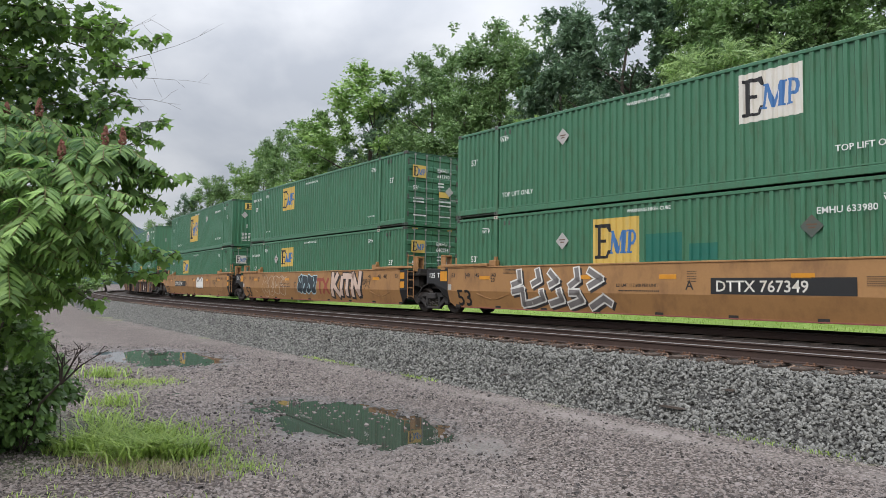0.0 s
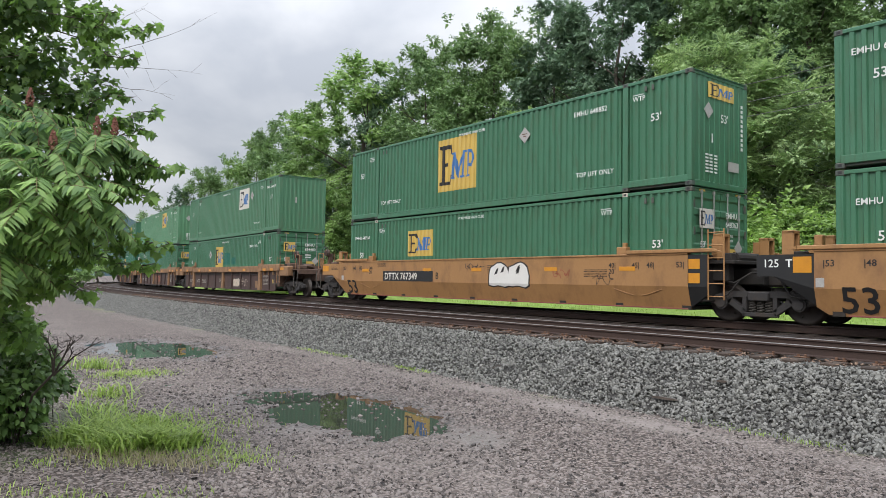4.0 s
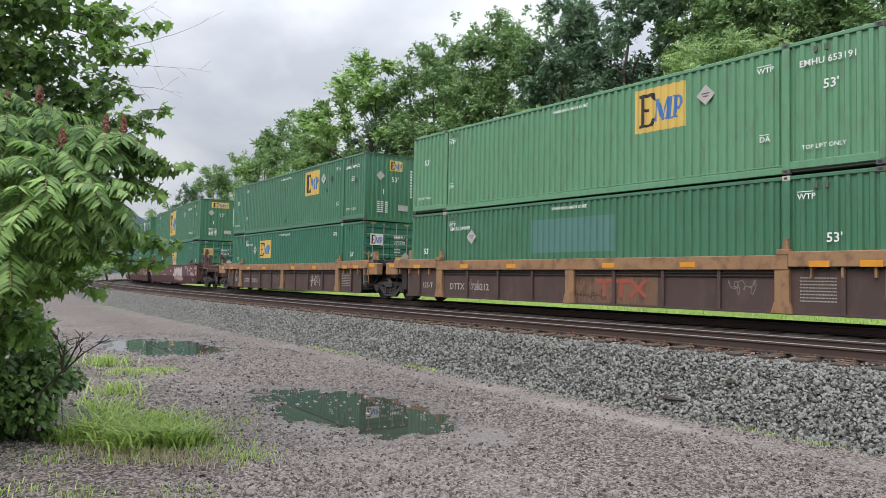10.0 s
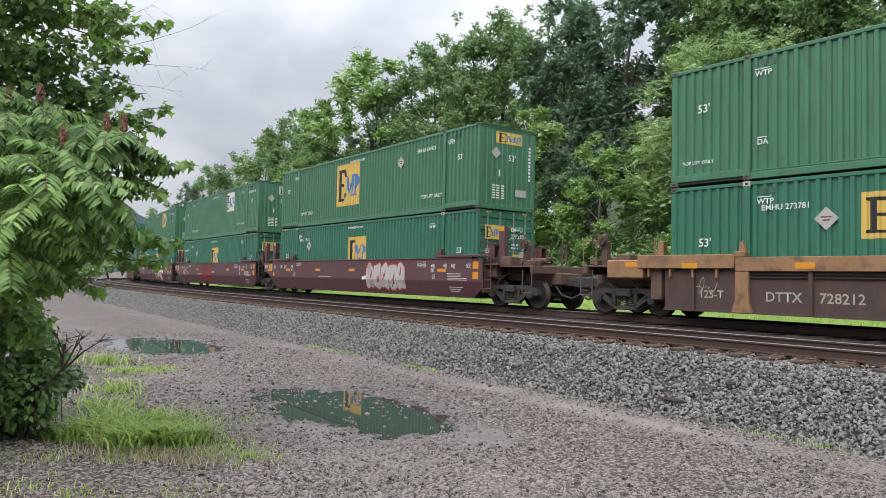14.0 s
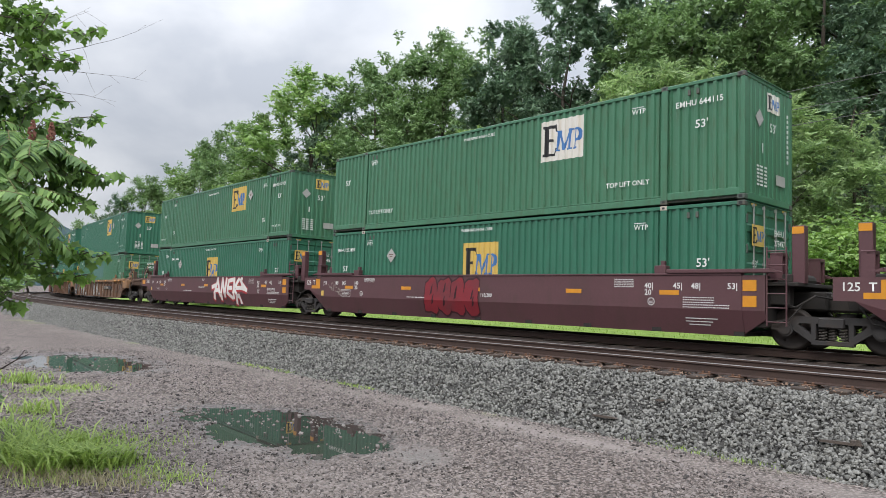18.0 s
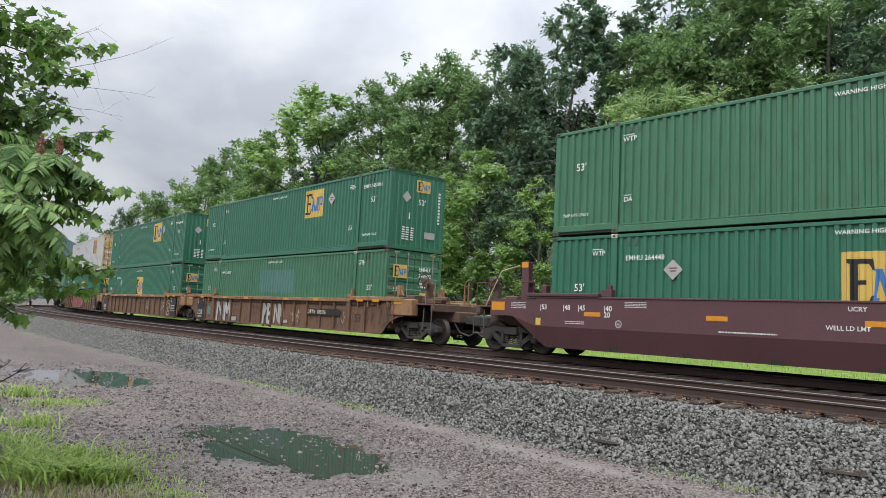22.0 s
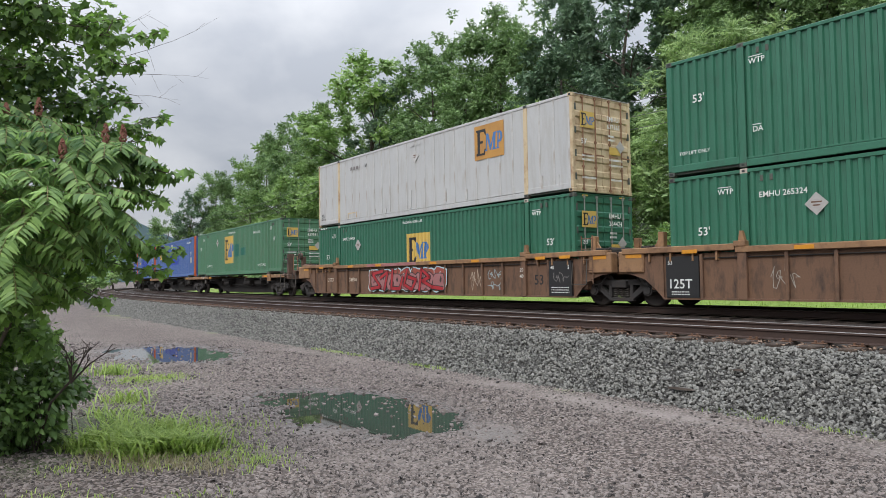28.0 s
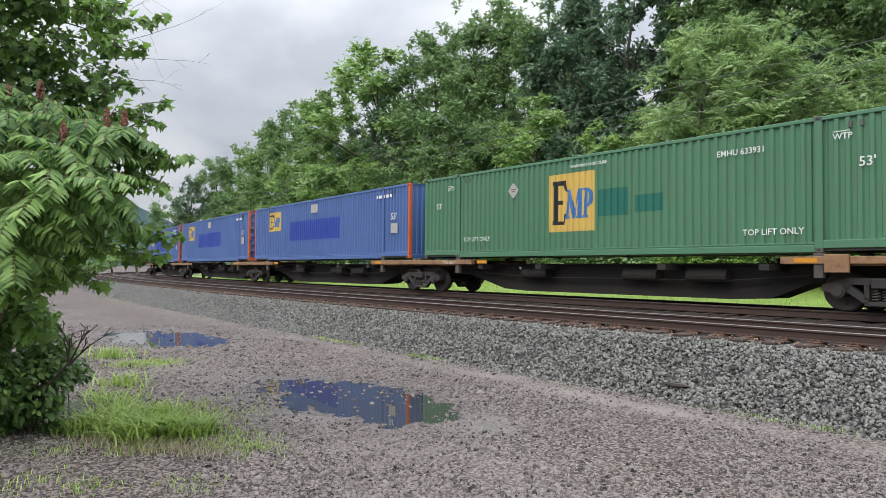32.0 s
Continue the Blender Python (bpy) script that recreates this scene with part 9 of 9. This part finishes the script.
def sumac_shrub():
    ob = thing("sumac_shrub", "staghorn sumac with long feathery fronds and red-brown cones", "shrub")
    rn, r = np.random.RandomState(41), random.Random(41)
    stem, leaves_, mids = Mesh(), [], Mesh()
    for k, (x, y, z, reach) in enumerate(SUMAC_TIPS):
        tip = Vector((x, y, z))
        foot = Vector((-6.6 + 0.05 * k, 8.9 - 0.03 * k, LOT_Z))
        mid = foot.lerp(tip, 0.55) + Vector((-0.1, 0.15, 0.35))
        stem.rod(foot, mid, 0.022, 0.016, n=6, caps=False); stem.rod(mid, tip, 0.016, 0.009, n=6, caps=False)
        nf = 10
        for i in range(nf):
            a = i * 2.399 + r.uniform(-0.3, 0.3)
            L = reach * r.uniform(0.8, 1.2)
            up = r.uniform(-0.35, 0.45)
            d = Vector((math.cos(a) + 0.55, math.sin(a) * 0.8 - 0.1, up)).normalized()
            p_ = tip - Vector((0, 0, 0.018 * i))
            pts = [p_]
            droop = r.uniform(0.03, 0.11)
            for j in range(14):
                d = (d + Vector((r.gauss(0, 0.015), r.gauss(0, 0.015), -droop))).normalized()
                p_ = p_ + d * L / 14
                pts.append(p_)
            for q0, q1 in zip(pts[0:-1:2], pts[2::2]):
                mids.rod(q0, q1, 0.0035, 0.0028, n=4, caps=False)
            for j in range(2, 15):
                t = (pts[j] - pts[j - 1]).normalized()
                side = t.cross(Vector((0, 0, 1))).normalized()
                nrm = side.cross(t)
                ll = 0.165 * (0.55 + 0.45 * math.sin(math.pi * (j / 15.5))) * r.uniform(0.85, 1.1)
                for sg in (-1, 1):
                    leaves_.append((pts[j], side * sg + t * 0.45 + Vector((r.gauss(0, 0.1), r.gauss(0, 0.1), -0.35 + r.gauss(0, 0.18))), nrm + Vector((r.gauss(0, 0.15), r.gauss(0, 0.15), 0)), ll))
    part("stem", stem, [M_BARK], ob, "slender brown stems", smooth=True, kind="stuff")
    part("frond_ribs", mids, [M_FRONDRIB], ob, "reddish frond ribs", kind="stuff")
    P, D, Nn, S = (np.array([q[0] for q in leaves_]), np.array([q[1] for q in leaves_]), np.array([q[2] for q in leaves_]), np.array([q[3] for q in leaves_]))
    part("fronds", quads_mesh("fronds", lobed_leaves(P, D, Nn, S, [(u, v * 1.15) for u, v in LANCE]), LEAVES["sumac"], k=len(LANCE)), None, ob, "bright green lance-shaped leaflets", kind="stuff")
    for k in (0, 1, 3, 6, 5):
        x, y, z = SUMAC_TIPS[k][:3]
        c = Mesh()
        rr = random.Random(k)
        prof = [(0.0, 0.0), (0.028, 0.02), (0.034, 0.06), (0.026, 0.11), (0.012, 0.15), (0.0, 0.17)]
        for j in range(60):
            f = rr.uniform(0, 1)
            a = rr.uniform(0, 6.28)
            rad = np.interp(f, [0, 0.2, 0.5, 1], [0.015, 0.03, 0.028, 0.004])
            zz = 0.17 * f
            c.box(-0.008, 0.008, -0.008, 0.008, -0.008, 0.008, m=Matrix.Translation((x + rad * math.cos(a), y + rad * math.sin(a), z + zz)) @ Matrix.Rotation(a, 4, "Z") @ Matrix.Rotation(f * 3, 4, "X"))
        part("seed_cone", c, [M_CONE], ob, "fuzzy red-brown seed cone")


M_FRONDRIB = material("frond_rib", [(0.2, 0.13, 0.06), (0.15, 0.17, 0.05)], 0.6, bump=0)
M_CONE = material("sumac_cone", [(0.16, 0.06, 0.045), (0.3, 0.14, 0.1)], 0.95, scale=30, bump=0.3)


def vine_thicket():
    ob = thing("vine_thicket", "low thicket of leafy vines spilling over the gravel", "shrub")
    rn, r = np.random.RandomState(51), random.Random(51)
    C = [(-4.75, 8.25, 0.15, 0.35), (-4.65, 8.4, 0.5, 0.25), (-5.1, 8.0, 0.3, 0.4), (-5.2, 7.9, 0.75, 0.4), (-5.9, 8.2, 0.0, 0.5), (-5.8, 8.0, 0.45, 0.45), (-5.5, 8.6, 0.1, 0.55), (-5.05, 8.6, 0.1, 0.42), (-4.8, 8.7, 0.35, 0.34), (-5.4, 8.7, 0.55, 0.45), (-5.0, 8.9, 0.6, 0.3), (-4.65, 8.9, 0.3, 0.2), (-5.9, 8.4, 0.2, 0.6), (-4.85, 8.55, -0.15, 0.26), (-5.9, 8.8, 0.8, 0.5), (-5.3, 9.1, 0.8, 0.26), (-5.2, 8.4, -0.1, 0.35)]
    m = Mesh()
    P, D, Nn, S = [], [], [], []
    for x, y, z, rad in C:
        for k in range(5):
            a = r.uniform(0, 6.28)
            e = Vector((x + math.cos(a) * rad * 0.6, y + math.sin(a) * rad * 0.9, z + r.uniform(-0.2, 0.9) * rad))
            b = Vector((x - 0.25 + r.uniform(-0.2, 0.2), y + 0.1 + r.uniform(-0.2, 0.2), LOT_Z))
            mid = b.lerp(e, 0.5) + Vector((0, 0, 0.2))
            m.rod(b, mid, 0.006, 0.005, n=4, caps=False); m.rod(mid, e, 0.005, 0.002, n=4, caps=False)
        n = int(1500 * rad ** 1.5)
        d = rn.normal(0, 1, (n, 3)); d /= np.linalg.norm(d, axis=1)[:, None]
        p_ = np.array((x, y, z)) + d * (rad * rn.uniform(0.3, 1.05, n) ** 0.5)[:, None]
        p_[:, 2] = np.maximum(p_[:, 2], LOT_Z + 0.03)
        P.append(p_); D.append(d * np.array([1, 1, 0.2]) + rn.normal(0, 0.4, (n, 3)) + np.array([0.1, -0.25, -0.35])); Nn.append(np.array([0, -0.35, 1.0]) + d * 0.4 + rn.normal(0, 0.3, (n, 3))); S.append(rn.uniform(0.06, 0.125, n))
    part("stem_tangle", m, [M_TWIG], ob, kind="stuff")
    part("foliage", quads_mesh("foliage", lobed_leaves(np.concatenate(P), np.concatenate(D), np.concatenate(Nn), np.concatenate(S), OVATE), LEAVES["vine"], k=len(OVATE)), None, ob, "small oval green leaves", kind="stuff")


def branching(m, r, a, d, ln, rad, depth):
    b = a + d * ln
    m.rod(a, b, rad, rad * 0.7, n=5, caps=False)
    if depth:
        for k in range(2 if depth > 1 else 3):
            q = (d + Vector((r.gauss(0, 0.45), r.gauss(0, 0.3), r.gauss(0, 0.4)))).normalized()
            branching(m, r, a + d * ln * r.uniform(0.55, 1.0), q, ln * r.uniform(0.5, 0.8), rad * 0.62, depth - 1)


def dead_branches():
    r = random.Random(61)
    m = Mesh()
    for dx, dz, ln in ((0.1, 1.0, 0.3), (0.45, 0.8, 0.3), (0.75, 0.7, 0.32), (-0.05, 1.0, 0.2)):
        branching(m, r, Vector((-4.1, 7.75, 0.5)), Vector((dx, -0.1, dz)).normalized(), ln, 0.012, 2)
    m.rod((-4.9, 8.5, LOT_Z), (-4.45, 8.0, 0.25), 0.014, 0.013, n=6, caps=False); m.rod((-4.45, 8.0, 0.25), (-4.1, 7.75, 0.52), 0.013, 0.012, n=6, caps=False)
    tagged(new("dead_branch", m.data("dead_branch", M_TWIG)), "bare dead branch standing out of the thicket", "branch")
    for start, rise, ln in (((-3.55, 7.2, 3.86), (0.05, 0.012), 1.25), ((-3.6, 7.2, 3.72), (0.01, -0.004), 1.2), ((-3.4, 7.1, 3.52), (-0.05, 0.0), 0.75), ((-3.7, 7.2, 4.0), (0.12, 0.01), 0.7)):
        m = Mesh()
        pts = [Vector(start)]
        for j in range(10):
            pts.append(pts[-1] + Vector((ln / 10, r.uniform(-0.02, 0.02), (rise[0] + rise[1] * j * 1.3) * ln * 0.32 + r.uniform(-0.008, 0.008))))
        for i, (a, b) in enumerate(zip(pts[:-1], pts[1:])):
            m.rod(a, b, 0.004 * (1 - i / 12), 0.004 * (1 - (i + 1) / 12), n=4, caps=False)
            if i > 1 and r.random() < 0.6:
                p_, d_ = a, Vector((r.uniform(0.03, 0.07), r.uniform(-0.02, 0.02), r.choice((-1, -1, 1)) * r.uniform(0.02, 0.07)))
                for _ in range(r.randrange(2, 5)):
                    q_ = p_ + d_ + Vector((r.uniform(-0.01, 0.01), 0, r.uniform(-0.012, 0.008)))
                    m.rod(p_, q_, 0.0017, 0.0012, n=3, caps=False)
                    p_ = q_
        tagged(new("bare_branch", m.data("bare_branch", M_BARETWIG)), "thin leafless grey branch reaching out of the maple", "branch", "bare branches")


def blades(n, seed, place, lo, hi, bend):
    """Grass: each blade three tapering strips, as one polygon of six corners."""
    rn = np.random.RandomState(seed)
    x, y = place(rn, n)
    z = ground_z(x, y)
    h = rn.uniform(lo, hi, len(x))
    a = rn.uniform(0, 6.28, len(x))
    dx, dy = np.cos(a), np.sin(a)
    w = h * 0.02 + 0.004
    b = rn.uniform(0.3, 1.0, len(x)) * bend * h
    base = np.stack([x, y, z], -1)
    sx, sy = -dy, dx
    q = []
    for f, sg in ((0, -1), (0.55, -0.9), (1.0, 0), (0.55, 0.9), (0, 1)):
        q.append(np.stack([base[:, 0] + dx * b * f ** 2 + sx * w * sg, base[:, 1] + dy * b * f ** 2 + sy * w * sg, base[:, 2] + h * (f - 0.3 * bend * f ** 2)], -1))
    return np.stack(q, 1)


def grass_tufts():
    def clump(cs):
        def f(rn, n):
            i = rn.choice(len(cs), n, p=np.array([c[3] for c in cs]) / sum(c[3] for c in cs))
            c = np.array(cs)[i]
            return c[:, 0] + rn.normal(0, 1, n) * c[:, 2], c[:, 1] + rn.normal(0, 1, n) * c[:, 2]
        return f
    tall = [(-3.51, 8.3, 0.16, 3), (-4.05, 8.75, 0.2, 2.2), (-3.2, 8.3, 0.13, 2.4), (-4.3, 8.5, 0.12, 1.2), (-3.75, 9.3, 0.24, 1.8), (-4.5, 9.8, 0.15, 0.5), (-5.4, 11.9, 0.2, 0.7), (-7.2, 15.4, 0.25, 0.8), (-4.9, 10.6, 0.2, 0.5), (-2.95, 8.55, 0.12, 0.9)]
    me = quads_mesh("grass_clump", np.concatenate([blades(1900, 71, clump(tall), 0.16, 0.45, 1.35), blades(1900, 76, clump(tall), 0.05, 0.2, 1.2)]), LEAVES["grass"], k=5)
    tagged(new("grass_clump", me), "clump of tall bright green grass on the gravel", "grass", "", "stuff")
    low = [(-5.96, 14.7, 0.35, 2), (-6.3, 14.3, 0.3, 1.5), (-2.73, 8.5, 0.22, 0.7), (-2.35, 8.1, 0.24, 0.7), (-2.05, 7.85, 0.2, 0.5), (-3.0, 9.6, 0.35, 0.8), (-4.6, 9.0, 0.3, 0.5), (-3.8, 6.45, 0.25, 0.35), (-3.2, 6.45, 0.18, 0.3), (-2.3, 6.5, 0.16, 0.25), (-3.34, 7.85, 0.2, 0.9), (-3.6, 10.2, 0.4, 0.8), (-4.1, 7.6, 0.12, 0.3)]
    me = quads_mesh("low_grass", blades(2800, 72, clump(low), 0.025, 0.1, 0.8), LEAVES["grass"], k=5)
    tagged(new("low_grass", me), "short green weeds in the gravel", "grass", "", "stuff")
    dry = [(-3.5, 7.9, 0.2, 2), (-3.1, 7.85, 0.15, 1.5), (-2.8, 7.75, 0.15, 1), (-3.9, 8.1, 0.15, 1), (-2.5, 7.7, 0.2, 0.6)]
    me = quads_mesh("dry_grass", blades(700, 73, clump(dry), 0.04, 0.15, 0.95), LEAVES["straw"], k=5)
    tagged(new("dry_grass", me), "yellowed dry grass at the edge of the clump", "grass", "", "stuff")

    def strip(rn, n):
        s = rn.choice([2.2, 3.2, 4.0, 6.9, 7.4, 14.6, 15.5], n) + rn.normal(0, 0.3, n)
        return line(s, -5.95 + rn.normal(0, 0.1, n))
    me = quads_mesh("strip_weeds", blades(2600, 74, strip, 0.03, 0.08, 0.6), LEAVES["grass"], k=5)
    tagged(new("strip_weeds", me), "low weeds along the foot of the stone bank", "grass", "", "stuff")

    def far(rn, n):
        return line(rn.uniform(-45, 28, n), rn.uniform(6.0, 18.5, n))
    me = quads_mesh("lawn_grass", blades(26000, 75, far, 0.08, 0.16, 0.4) , LEAVES["lawn"], k=5)
    tagged(new("lawn_grass", me), "bright green mown grass beyond the line", "grass", "", "stuff")


LEAVES["lawn"] = leaf_material("lawn_blade", (0.16, 0.26, 0.035), (0.28, 0.41, 0.075), 0.2)
maple_tree()
sumac_shrub()
vine_thicket()
dead_branches()
bare_shrub()
grass_tufts()


def power_lines():
    """Three wires along the far side of the line, sagging between poles out of sight."""
    for k, (o, z) in enumerate(((8.5, 9.6), (9.0, 9.1), (9.5, 8.7))):
        cu = Mesh()
        pts = []
        for i in range(60):
            s = -115 + i * 2.8
            ph = ((s + 20) % 48) / 48
            x, y = line(s, o)
            pts.append((float(x), float(y), z - 0.9 * 4 * ph * (1 - ph) + GRADE * s))
        cu.pipe(pts, 0.012)
        tagged(new("power_line", cu.data("power_line", M_WIRE)), "thin grey overhead wire behind the train", "cable", "overhead wires")


power_lines()


def motions():
    for ob, off, half in MOVERS:
        walk(ob, [(t, car_pose(off + travel(t), half)) for t in TIMES])
    for ob, rows in SPINNERS:
        walk(ob, rows)


motions()
